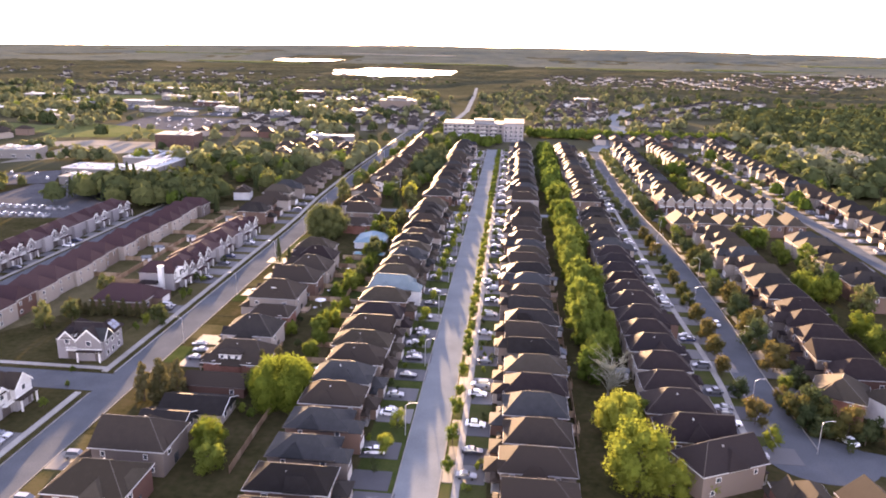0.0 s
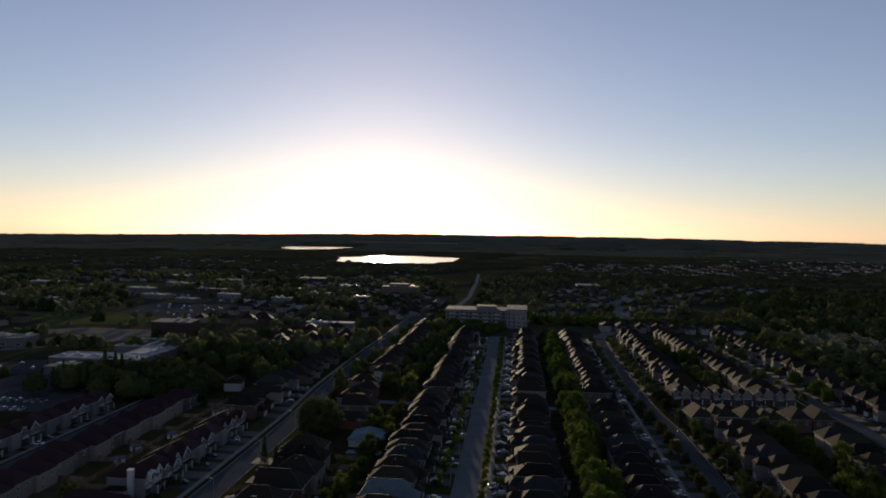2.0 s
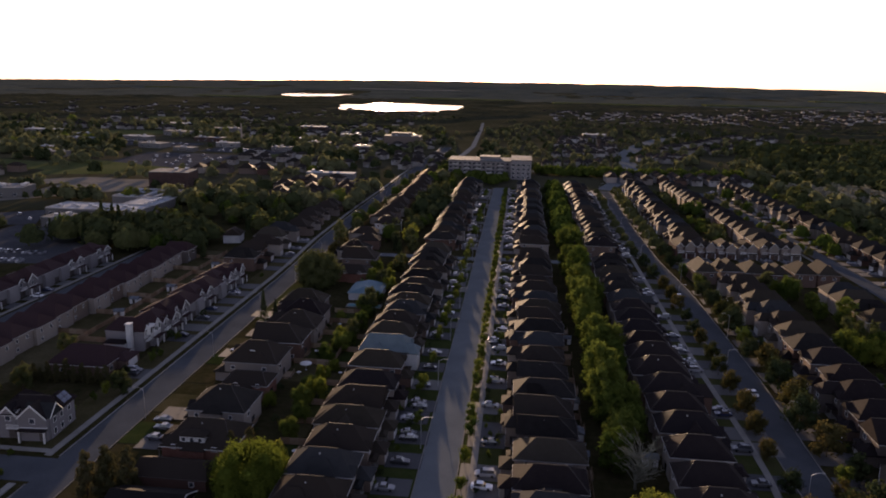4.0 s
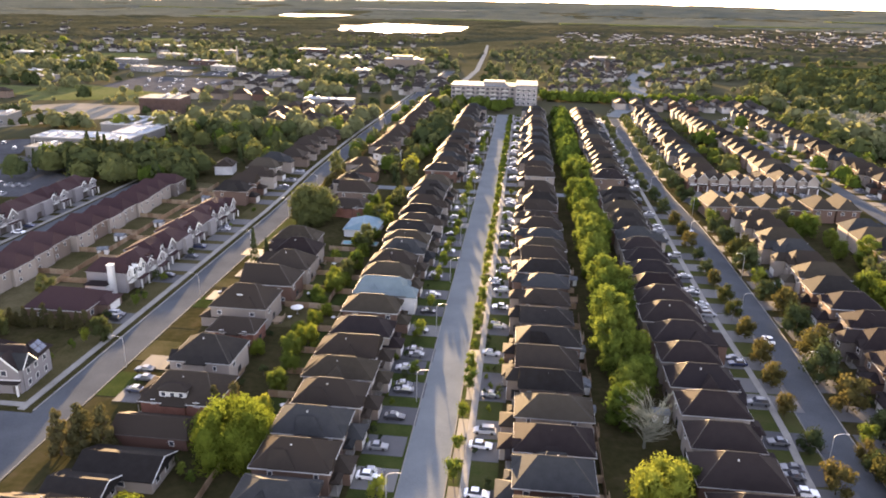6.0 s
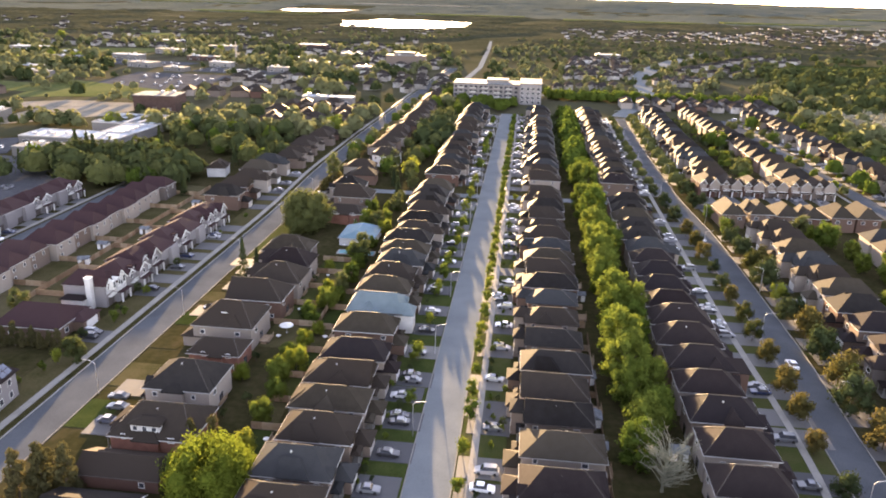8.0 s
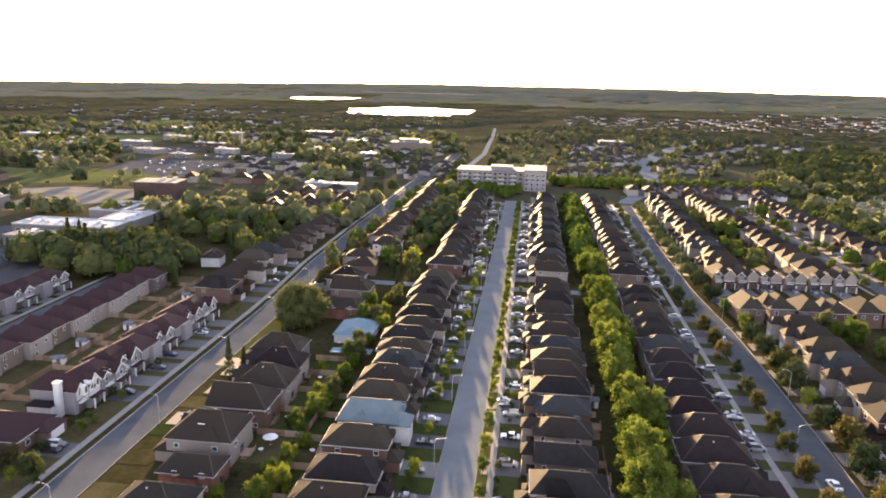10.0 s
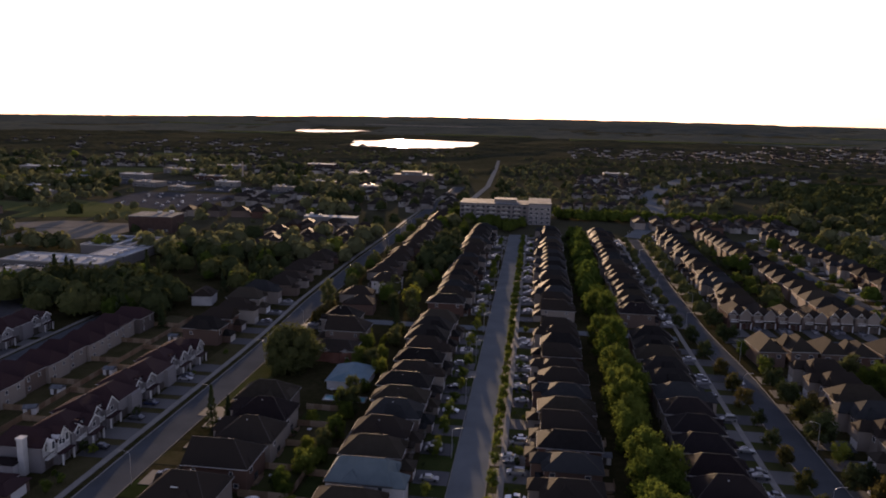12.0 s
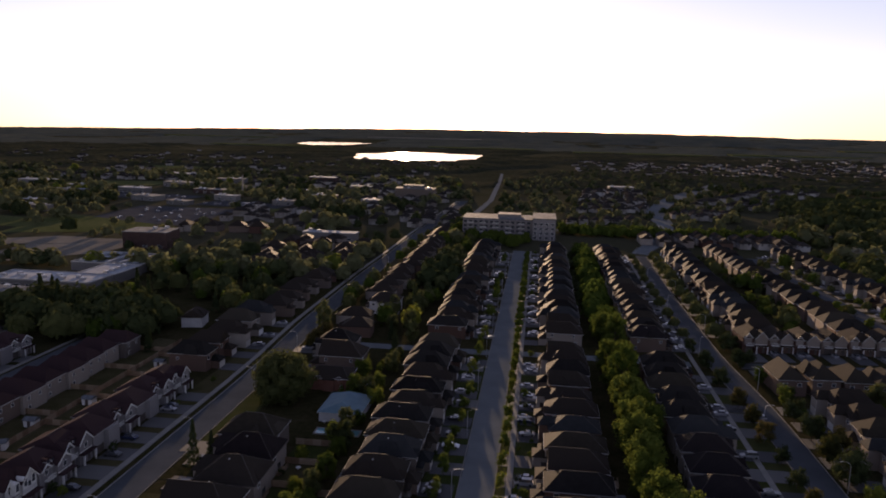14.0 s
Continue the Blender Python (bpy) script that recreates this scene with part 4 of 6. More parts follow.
part("gable_roof", hip(bmesh.new(), -7.3, -0.5, 0.5, 5.9, 6.02, 1.0, gable="ab", along="x", thick=0.12), M["slate_shingle"], manor)
for sy in (0.5, 5.9):
    part("bargeboard", tube(bmesh.new(), [(-7.32, sy, 5.98), (-7.32, 3.2, 8.7)], [0.13, 0.13], 4), M["trim"], manor)
for i in range(2):
    for j in range(2):
        sp = part("solar_panel", boxed(-0.6, 0.6, -0.85, 0.85, 0.0, 0.05), M["solar"], manor, "blue-grey solar panel on the roof slope")
        sp.matrix_basis = pose(-6.35 + 0.95 * i, -3.9 + 1.9 * j, 7.0 + 0.9 * i, 0, -43.5, 0)
manor.matrix_basis = pose(-99.2, 113.6, 0, 0, 0, 184)
manor2 = build_townhouse(12.0, 12.0, 6.0, 13, "stucco", "shingle", 2, "pale corner house with dark gabled roof")
manor2.matrix_basis = pose(-103, 79, 0, 0, 0, -90)
for y in (52, 64):
    put_house("near", -105, y, -90, None, 8.0, 0.5)
for x in (-125, -141, -157):
    put_house("mid", x, 80, 0)

# ---- driveways ----
DRIVES = {}


def driveway(m, gm, start, length):
    key = (round(length, 1),)
    if key not in DRIVES:
        bm = boxed(-3.45, 3.45, 0.0, length, -0.1, 0.12)
        me = bpy.data.meshes.new("driveway")
        bm.to_mesh(me)
        bm.free()
        me.materials.append(M["drive"])
        DRIVES[key] = me
    ob = new("driveway", DRIVES[key])
    ob.matrix_basis = m @ pose(gm, start + 0.06, 0)
    return tagged(ob, "asphalt or paved driveway in front of a garage", "driveway", kind="structure")


for m, gm, start, length, cars in LOTS:
    driveway(m, gm, start, length)


# ---- cars ----
def build_car(seed, paint, length=4.6, high=1.45, label="parked car with dark windows on a driveway"):
    ob = thing("car", label, "car", group="parked cars")
    L, W = length / 2, 0.92
    suv = high > 1.6
    body = [(-L, 0.35), (-L + 0.1, 0.25), (L - 0.1, 0.25), (L, 0.4), (L - 0.04, 0.68), (L - 0.9, 0.86 if not suv else 1.0), (-L + 0.35, 0.92 if not suv else 1.05), (-L, 0.78)]
    bm = bmesh.new()
    rings = []
    for x, k in ((-W, 0.96), (-W + 0.08, 1.0), (W - 0.08, 1.0), (W, 0.96)):
        rings.append([bm.verts.new((x, yy * k, 0.3 + (zz - 0.3) * k)) for yy, zz in body])
    for r, s in zip(rings, rings[1:]):
        for k in range(len(body)):
            bm.faces.new((r[k], r[(k + 1) % len(body)], s[(k + 1) % len(body)], s[k]))
    bm.faces.new(rings[0])
    bm.faces.new(rings[-1][::-1])
    bmesh.ops.recalc_face_normals(bm, faces=bm.faces)
    part("body", bm, M[paint], ob)
    zb = 0.86 if not suv else 1.0
    y0, y1, y2, y3 = (-L + 0.3, -L + 0.55, 0.5, L - 1.15) if suv else (-L + 0.55, -L + 1.35, 0.3, L - 1.4)
    bm = bmesh.new()
    lo = [bm.verts.new(c) for c in ((-0.84, y0, zb), (0.84, y0, zb), (0.84, y3, zb - 0.04), (-0.84, y3, zb - 0.04))]
    hi = [bm.verts.new(c) for c in ((-0.66, y1, high - 0.06), (0.66, y1, high - 0.06), (0.66, y2, high - 0.06), (-0.66, y2, high - 0.06))]
    for k in range(4):
        bm.faces.new((lo[k], lo[(k + 1) % 4], hi[(k + 1) % 4], hi[k]))
    bm.faces.new(hi)
    bm.faces.new(lo[::-1])
    part("cabin", bm, M["glass"], ob, "dark car glass")
    part("roof", boxed(-0.67, 0.67, y1 - 0.05, y2 + 0.05, high - 0.06, high, 0.02), M[paint], ob)
    bm = bmesh.new()
    tube(bm, [(-0.11, 0, 0), (0.11, 0, 0)], [0.33, 0.33], 12)
    me = bpy.data.meshes.new("wheel")
    bm.to_mesh(me)
    bm.free()
    me.materials.append(M["rubber"])
    for x in (-0.84, 0.84):
        for yy in (-L + 0.85, L - 0.9):
            wh = new("wheel", me)
            wh.parent = ob
            wh.location = (x, yy, 0.33)
    return ob


CARS = [build_car(0, "paint"), build_car(1, "white_paint", 4.7, 1.5, "white car parked on a driveway"), build_car(2, "paint", 4.8, 1.75, "tall parked car with dark windows"), build_car(3, "white_paint", 4.9, 1.8, "tall white car parked on a driveway"), build_car(4, "paint", 4.3, 1.45)]
car_used = set()


FAR_CARS = []


def put_car(m, k=None):
    if m.translation.y > 250:
        FAR_CARS.append(m)
        return None
    k = random.choice((0, 0, 0, 4, 0, 2, 2, 2, 4, 0, 4, 1)) if k is None else k
    if k in car_used:
        return copy_thing(CARS[k], m)
    car_used.add(k)
    CARS[k].matrix_basis = m
    return CARS[k]


random.seed(21)
for m, gm, start, length, cars in LOTS:
    if m.translation.y < 40:
        continue
    for off in (-1.3, 1.3):
        if random.random() < cars * 0.66:
            put_car(m @ pose(gm + off, start + 3.0 + random.uniform(-0.2, 0.9), 0.12, 0, 0, random.choice((0, 180)) + random.uniform(-3, 3)))
for x, y, r in ((-10.2, 89, -90), (82.5, 258, 0), (95, 90, 30), (83.6, 162, 5), (-69, 118, 90), (-71, 122, 90)):
    put_car(pose(x, y, 0.13, 0, 0, r), 3 if x > 80 and y > 200 else (1 if x > -60 else 0))


def build_far_cars():
    """Distant cars, too small to pick apart, in one mesh."""
    bm = bmesh.new()
    for m in FAR_CARS:
        first, n0 = len(bm.verts), len(bm.faces)
        box(bm, -0.9, 0.9, -2.25, 2.25, 0.0, 0.9, 0.12)
        n1 = len(bm.faces)
        box(bm, -0.75, 0.75, -1.5, 0.9, 0.9, 1.45, 0.2)
        bm.verts.ensure_lookup_table()
        bm.faces.ensure_lookup_table()
        for f in bm.faces[n1:]:
            f.material_index = 1
        for v in bm.verts[first:]:
            v.co = m @ v.co
    me = bpy.data.meshes.new("distant_cars")
    bm.to_mesh(me)
    bm.free()
    me.materials.append(M["far_car"])
    me.materials.append(M["glass"])
    return tagged(new("distant_cars", me), "parked cars standing along distant driveways", "cars", kind="stuff")


# ---- street lamps ----
def build_lamp():
    ob = thing("street_lamp", "tall grey metal street lamp with a curved arm", "street lamp", group="street lamps")
    part("pole", tube(bmesh.new(), [(0, 0, 0), (0, 0, 4), (0, 0, 7.6)], [0.09, 0.075, 0.06], 8), M["metal"], ob)
    part("arm", tube(bmesh.new(), [(0, 0, 7.5), (0.5, 0, 8.0), (1.4, 0, 8.25), (2.2, 0, 8.3)], [0.05, 0.05, 0.045, 0.04], 6), M["metal"], ob)
    part("lamp_head", boxed(2.05, 2.7, -0.12, 0.12, 8.22, 8.34, 0.04), M["gutter"], ob)
    return ob


lamp = build_lamp()
lamp.matrix_basis = pose(-5.2, 117.4, 0)
for x, y, r in [(-5.2, 154.4 + 37 * i, 0) for i in range(10)] + [(-5.2, 80, 0)] + [(right_x(y) - 4.9 if i % 2 == 0 else right_x(y) + 4.9, y, 0 if i % 2 == 0 else 180) for i, y in enumerate(range(104, 540, 36))] + [(-76.3, 123 + 42.5 * i, 180) for i in range(11)] + [(86, 84, 0)]:
    copy_thing(lamp, pose(x, y, 0, 0, 0, r))


# ---- trees ----
def crown_quads(rng, n, rad, clumps, clump_r, size, base_z=0.0, hollow=0.3, cone=False):
    """Leaf sprays gathered in clumps over an uneven crown."""
    if cone:
        f = rng.uniform(0, 1, n) ** 0.7
        a = rng.uniform(0, 2 * math.pi, n)
        r = (1 - f) * rad[0] * rng.uniform(0.6, 1.0, n)
        p = np.stack([r * np.cos(a), r * np.sin(a), (f * 2 - 1) * rad[2] * 1.25 - r * 0.2], axis=1)
        e = np.stack([np.cos(a), np.sin(a), 0.4 + 0 * a], axis=1)
    else:
        d = rng.normal(size=(clumps, 3))
        d /= np.linalg.norm(d, axis=1)[:, None]
        rr = rng.uniform(hollow, 1.0, clumps) ** 0.5
        c = d * rr[:, None] * np.array(rad) * rng.uniform(0.78, 1.1, (clumps, 1))
        which = rng.integers(0, clumps, n)
        e = rng.normal(size=(n, 3))
        e /= np.linalg.norm(e, axis=1)[:, None]
        p = c[which] + e * clump_r * rng.uniform(0.55, 1.0, (n, 1)) * rng.uniform(0.7, 1.3, clumps)[which][:, None]
    p[:, 2] += base_z
    nrm = e + rng.normal(size=(n, 3)) * 0.28
    nrm /= np.linalg.norm(nrm, axis=1)[:, None]
    u = np.cross(nrm, rng.normal(size=(n, 3)))
    u /= np.linalg.norm(u, axis=1)[:, None]
    v = np.cross(nrm, u)
    s = size * rng.uniform(0.6, 1.3, (n, 1))
    return np.stack([p - u * s, p + v * s * 0.6, p + u * s, p - v * s * 0.6], axis=1).reshape(-1, 3)


def crown_lobes(rng, n, lobes, width, base, high, size, droop=0.0, taper=0.0):
    """Leaf sprays over unequal overlapping lobes, each round a closed inner mass; droop lets the outer sprays hang, taper narrows the crown upwards."""
    f = (np.arange(lobes) + 0.5) / lobes
    az = 2.4 * np.arange(lobes) + rng.uniform(0, 6.28)
    reach = np.sqrt(1 - (1.5 * f - 0.62) ** 2) * rng.uniform(0.55, 1.0, lobes) * (1 - taper * f)
    lr = width * (0.067 + 0.685 / math.sqrt(lobes) * rng.uniform(0.4, 0.85, lobes)) * (1 - 0.5 * taper * f)
    c = np.stack([np.cos(az) * reach * (width / 2 - 0.7 * lr), np.sin(az) * reach * (width / 2 - 0.7 * lr), base + 0.55 * lr + f * (high - base - 1.3 * lr)], axis=1)
    tall = rng.uniform(0.85, 1.3, lobes)
    which = rng.choice(lobes, n, p=lr ** 2 / (lr ** 2).sum())
    e = rng.normal(size=(n, 3))
    e /= np.linalg.norm(e, axis=1)[:, None]
    ph = rng.uniform(0, 6.28, (lobes, 3))[which]
    lump = 0.2 * np.sin(5.2 * e[:, 0] + ph[:, 0]) * np.sin(5.7 * e[:, 1] + ph[:, 1]) + 0.15 * np.sin(7.1 * e[:, 2] + 3 * e[:, 0] + ph[:, 2])
    r = lr[which] * (0.72 + lump + 0.34 * rng.random(n))
    p = c[which] + e * r[:, None] * np.stack([np.ones(n), np.ones(n), tall[which]], axis=1)
    inside = np.zeros(n, bool)
    for k in range(lobes):
        inside |= (np.linalg.norm((p - c[k]) / np.array([1, 1, tall[k]]), axis=1) < 0.6 * lr[k]) & (which != k)
    p, e = p[~inside], e[~inside]
    n = len(p)
    hang = droop * (np.hypot(p[:, 0], p[:, 1]) / (width / 2)) ** 2 * rng.uniform(0.4, 1.0, n)
    p[:, 2] = np.maximum(p[:, 2] - hang, 0.25 + 0.5 * rng.random(n))
    nrm = e + rng.normal(size=(n, 3)) * 0.5
    nrm[:, 2] *= 1 - 0.6 * min(1.0, droop)
    nrm /= np.linalg.norm(nrm, axis=1)[:, None]
    u = np.cross(nrm, rng.normal(size=(n, 3)))
    if droop:
        u[:, 2] *= 2.2
    u /= np.linalg.norm(u, axis=1)[:, None]
    v = np.cross(nrm, u)
    s = size * rng.uniform(0.55, 1.35, (n, 1))
    out = [np.stack([p - u * s, p + v * s * 0.6, p + u * s, p - v * s * 0.6], axis=1).reshape(-1, 3)]
    el, az = np.meshgrid(np.radians(np.array([-86, -50, -18, 18, 50, 86])), np.linspace(0, 2 * math.pi, 9), indexing="ij")
    ball = np.stack([np.cos(el) * np.cos(az), np.cos(el) * np.sin(az), np.sin(el)], axis=2)
    for k in range(lobes):
        lump = rng.uniform(0.5, 0.72, el.shape)
        lump[:, -1] = lump[:, 0]
        q = c[k] + ball * (lump * lr[k])[..., None] * np.array([1, 1, tall[k]])
        q[..., 2] = np.maximum(q[..., 2] - droop * 0.3, 0.15)
        out.append(np.stack([q[:-1, :-1], q[:-1, 1:], q[1:, 1:], q[1:, :-1]], axis=2).reshape(-1, 3))
    return np.concatenate(out)


def build_tree(label, seed, height, width, leaf, n=2200, lobes=9, size=0.42, trunk=0.3, conifer=False, low=0.2, droop=0.0, taper=0.0):
    rng = np.random.default_rng(seed)
    ob = thing("tree", label, "tree", group="garden and street trees")
    bm = bmesh.new()
    tube(bm, [(0, 0, -0.2), (0.05, 0, height * 0.3), (0.1, 0.05, height * 0.62)], [trunk, trunk * 0.75, trunk * 0.35], 7)
    if not conifer:
        for k in range(6):
            a = 2.4 * k + seed
            z0 = height * (0.24 + 0.05 * k)
            tube(bm, [(0.05, 0, z0), (math.cos(a) * width * 0.15, math.sin(a) * width * 0.15, z0 + height * 0.1), (math.cos(a) * width * 0.28, math.sin(a) * width * 0.28, z0 + height * 0.2)], [trunk * 0.5, trunk * 0.3, trunk * 0.1], 5)
    part("trunk", bm, M["bark"], ob)
    if conifer:
        t = rng.uniform(0, 1, n) ** 0.75
        a = rng.uniform(0, 2 * math.pi, n)
        r = (1 - t) * width / 2 * (0.75 + 0.25 * np.sin(t * 40)) * rng.uniform(0.6, 1.0, n)
        p = np.stack([r * np.cos(a), r * np.sin(a), height * (0.06 + 0.94 * t) - r * 0.25], axis=1)
        out = np.stack([np.cos(a), np.sin(a), -0.5 + 0 * a], axis=1)
        side = np.stack([-np.sin(a), np.cos(a), rng.uniform(-0.4, 0.4, n)], axis=1)
        s = size * rng.uniform(0.6, 1.3, (n, 1))
        verts = np.stack([p - side * s * 0.6, p + out * s, p + side * s * 0.6, p - out * s * 0.5], axis=1).reshape(-1, 3)
    else:
        verts = crown_lobes(rng, n, lobes, width, height * low, height, size, droop, taper)
    cr = new("crown", raw_mesh("crown", verts, np.arange(len(verts)).reshape(-1, 4), leaf))
    cr.parent = ob
    return ob


TREES = {}
for i in range(4):
    TREES["big", i] = build_tree("tall broad green tree in full leaf", 100 + i, 13 + i % 3, 10.5 + i % 2, M["leaf_green"], 3900, 13 + i, 0.33, 0.35, low=0.04)
    TREES["small", i] = build_tree("small round young green tree on a lawn", 120 + i, 5.0 + 0.4 * i, 3.8 + 0.3 * (i % 2), M["leaf_bright"] if i % 2 else M["leaf_green"], 800, 5, 0.19, 0.1, low=0.16)
    TREES["rust", i] = build_tree("round street tree with rusty green leaves", 140 + i, 6.6 + 0.4 * i, 5.8 + 0.3 * i, M["leaf_rust"] if i % 2 else M["leaf_dark"], 1200, 6 + i % 3, 0.27, 0.13, low=0.1)
    TREES["fir", i] = build_tree("dark green conifer with drooping boughs", 160 + i, 9 + 2.2 * i, 4.2 + 0.8 * i, M["leaf_dark"], 1500, 1, 0.5, 0.2, True)
    TREES["bright", i] = build_tree("broad yellow-green tree glowing in low sun", 180 + i, 10 + i, 11.5 + 0.8 * i, M["leaf_bright"], 7000, 15 + i, 0.25, 0.35, low=0.03)
    TREES["young", i] = build_tree("rounded yellow-green garden tree in low sun", 240 + i, 10 + i, 11.0 + 0.6 * i, M["leaf_bright" if i % 2 else "leaf_green"], 2300, 9, 0.42, 0.35, low=0.05)
    TREES["dark", i] = build_tree("tall dark deciduous tree", 200 + i, 13 + i, 10 + i % 2, M["leaf_wood"], 2000, 9, 0.42, 0.3, low=0.08)
    TREES["cedar", i] = build_tree("ragged brownish green conifer beside the street", 220 + i, 9.5 + 0.7 * i, 5.8 + 0.4 * i, M["leaf_cedar"], 3000, 14, 0.26, 0.25, low=0.03, droop=0.5, taper=0.75)
TREES["willow", 0] = build_tree("broad weeping yellow-green tree glowing in low sun", 191, 10.8, 20.0, M["leaf_bright"], 26000, 30, 0.25, 0.45, low=0.0, droop=2.0)
TREES["dome", 0] = build_tree("broad domed dark green tree beside the street", 193, 13.5, 18.0, M["leaf_wood"], 14000, 30, 0.32, 0.45, low=0.02)
tree_used = set()
GROVE = []


def put_tree(kind, x, y, s=1.0, k=None):
    if y > 335 or (y > 284 and x < -95):
        GROVE.append((kind, x, y, s))
        return None
    kind = "young" if kind == "bright" and s < 0.7 else kind
    k = random.randrange(4) if k is None else k
    src = TREES[kind, k]
    m = pose(x, y, 0, 0, 0, random.uniform(0, 360))
    if (kind, k) in tree_used:
        ob = copy_thing(src, m)
    else:
        tree_used.add((kind, k))
        ob = src
        ob.matrix_basis = m
    ob.scale = (s, s, s * random.uniform(0.92, 1.08))
    return ob


random.seed(31)
y = 114
while y < 268:
    put_tree("big", 41.0 + random.uniform(-1.6, 1.6), y, random.uniform(0.8, 1.12))
    if random.random() < 0.62:
        put_tree("big", 45.4 + random.uniform(-1.0, 1.0), y + 4, random.uniform(0.62, 0.95))
    y += random.uniform(7.5, 12.5)
while y < 545:
    if not 303 < y < 314:
        put_tree("big", 41.5 + random.uniform(-3, 3), y, random.uniform(0.8, 1.1))
        if random.random() < 0.6:
            put_tree("small", 42 + random.uniform(-6, 6), y + 4, random.uniform(0.7, 1.1))
    y += random.uniform(6, 9.5)
put_tree("bright", 42.6, 86.5, 1.0, 1)
put_tree("big", 47.6, 90.5, 0.62, 2)
put_tree("bright", 44.2, 66.5, 1.2, 2)
put_tree("bright", 50.0, 64, 0.8, 0)
put_tree("small", 57.8, 64.5, 0.9, 1)
put_tree("willow", -37.4, 93.2, 1.0, 0)
put_tree("dome", -65.5, 246.5, 1.18, 0)
put_tree("bright", -40, 338, 0.85, 3)
for x, y, s in ((-46, 67.6, 0.75), (-43, 61, 0.6), (-38.8, 177.5, 0.6), (-42.3, 170, 0.5), (-40, 166, 0.4), (-39, 135, 0.55), (-37, 127, 0.5), (-37.5, 118, 0.45), (-40.5, 146, 0.45), (-38, 152, 0.4), (-36.5, 140, 0.5)):
    put_tree("bright", x, y, s)
for x, y, s in ((-36.5, 107, 0.42), (-47.5, 134, 0.38), (-36.8, 160, 0.35), (-37.0, 183, 0.45), (-42, 189, 0.38), (-36.6, 196, 0.5), (-46, 206, 0.35), (-37.5, 210, 0.45), (-40.5, 218, 0.5), (-37, 231, 0.42), (-35.5, 246, 0.5), (-44, 254, 0.55), (-49.5, 258, 0.45), (-38, 262, 0.5), (-46, 272, 0.55), (-37, 279, 0.45), (-49, 284, 0.5)):
    put_tree("bright" if x * y % 3 < 1.6 else "big", x, y, s)
for x, y, s in ((-70.5, 87.8, 1.0), (-67.0, 89.5, 1.05), (-63.2, 90.5, 0.95), (-68.3, 93.5, 0.75), (-46.5, 105, 0.8), (-42.5, 106, 0.75)):
    put_tree("cedar", x, y, s)
for x, y, s in ((-71.5, 198, 0.75), (-69, 203, 0.7), (-130.5, 283, 1.0), (-40, 300, 0.9), (-45, 318, 0.9)):
    put_tree("fir", x, y, s)
for i in range(11):
    put_tree("cedar", -121 + 2.4 * i, 141 + random.uniform(-0.6, 0.6), random.uniform(0.48, 0.62))
# street trees on the central street
y = 66
while y < 540:
    put_tree("small", 5.7 + random.uniform(-0.2, 0.2), y, random.uniform(0.75, 1.0))
    if random.random() < 0.5:
        put_tree("small", -8.2 + random.uniform(-1.0, 0.8), y + 5, random.uniform(0.7, 1.1))
    if random.random() < 0.4:
        put_tree("small", 10.8 + random.uniform(-1, 1), y + 6, random.uniform(0.45, 0.7))
    y += random.uniform(9.5, 13.0)
# street trees on the right street
y = 96
while y < 545:
    put_tree("rust", right_x(y) - 6.6 + random.uniform(-0.8, 0.4), y, random.uniform(0.8, 1.05))
    put_tree("rust" if random.random() < 0.75 else "small", right_x(y) + 6.0 + random.uniform(0, 2), y + 4, random.uniform(1.1, 1.45))
    if random.random() < 0.85:
        put_tree("rust" if random.random() < 0.5 else "small", right_x(y) + 10.5, y + 8, random.uniform(0.8, 1.1))
    y += random.uniform(11.0, 15.0) if y < 260 else random.uniform(15, 21)
# dense shrubby trees round the bend
for x, y, s in ((85.7, 106.6, 0.7), (85.9, 102, 0.9), (86.3, 98, 1.0), (87.4, 94.5, 0.95), (89.3, 91, 1.0), (91.5, 94, 1.0), (92.5, 90.5, 0.85), (95.6, 92, 1.05), (98.5, 89.5, 0.9), (89.5, 97, 0.9), (103.5, 87.5, 1.0), (101, 92, 0.9)):
    put_tree("rust", x, y, s)
put_tree("small", 76.3, 84.5, 1.15, 1)
# gardens behind the houses
for _ in range(52):
    put_tree(random.choice(("big", "dark", "young", "small", "young")), random.uniform(119, 135), random.choice((random.uniform(105, 275), random.uniform(352, 545))), random.uniform(0.55, 0.9))
for _ in range(60):
    put_tree(random.choice(("dark", "dark", "big")), random.uniform(199, 207), random.uniform(345, 560), random.uniform(0.6, 0.9))
for _ in range(15):
    put_tree(random.choice(("small", "dark", "small")), random.uniform(-42, -36), random.uniform(180, 300), random.uniform(0.3, 0.7))
for _ in range(60):
    put_tree(random.choice(("dark", "big", "fir", "dark")), random.uniform(-53, -32), random.uniform(300, 600), random.uniform(0.45, 0.8))
for x, y, s in ((-72.7, 299, 0.6), (-73, 307, 0.6), (-71, 315, 0.6), (-72, 258, 0.55)):
    put_tree("rust", x, y, s * 1.5, 1)
for y in range(312, 700, 15):
    if random.random() < 0.8:
        put_tree(random.choice(("dark", "big", "rust", "rust")), left_x(y) + random.uniform(6.5, 10), y + random.uniform(-6, 6), random.uniform(0.4, 0.75))
for y in range(346, 556, 9):
    if random.random() < 0.75:
        put_tree(random.choice(("rust", "small", "rust", "big")), second_x(y) + 7.5 + random.uniform(-1, 1.5), y + random.uniform(-3, 3), random.uniform(0.6, 1.0))
    if random.random() < 0.5:
        put_tree(random.choice(("rust", "small")), second_x(y) - 6.0 + random.uniform(-0.8, 0.8), y + random.uniform(-3, 3), random.uniform(0.7, 1.1))
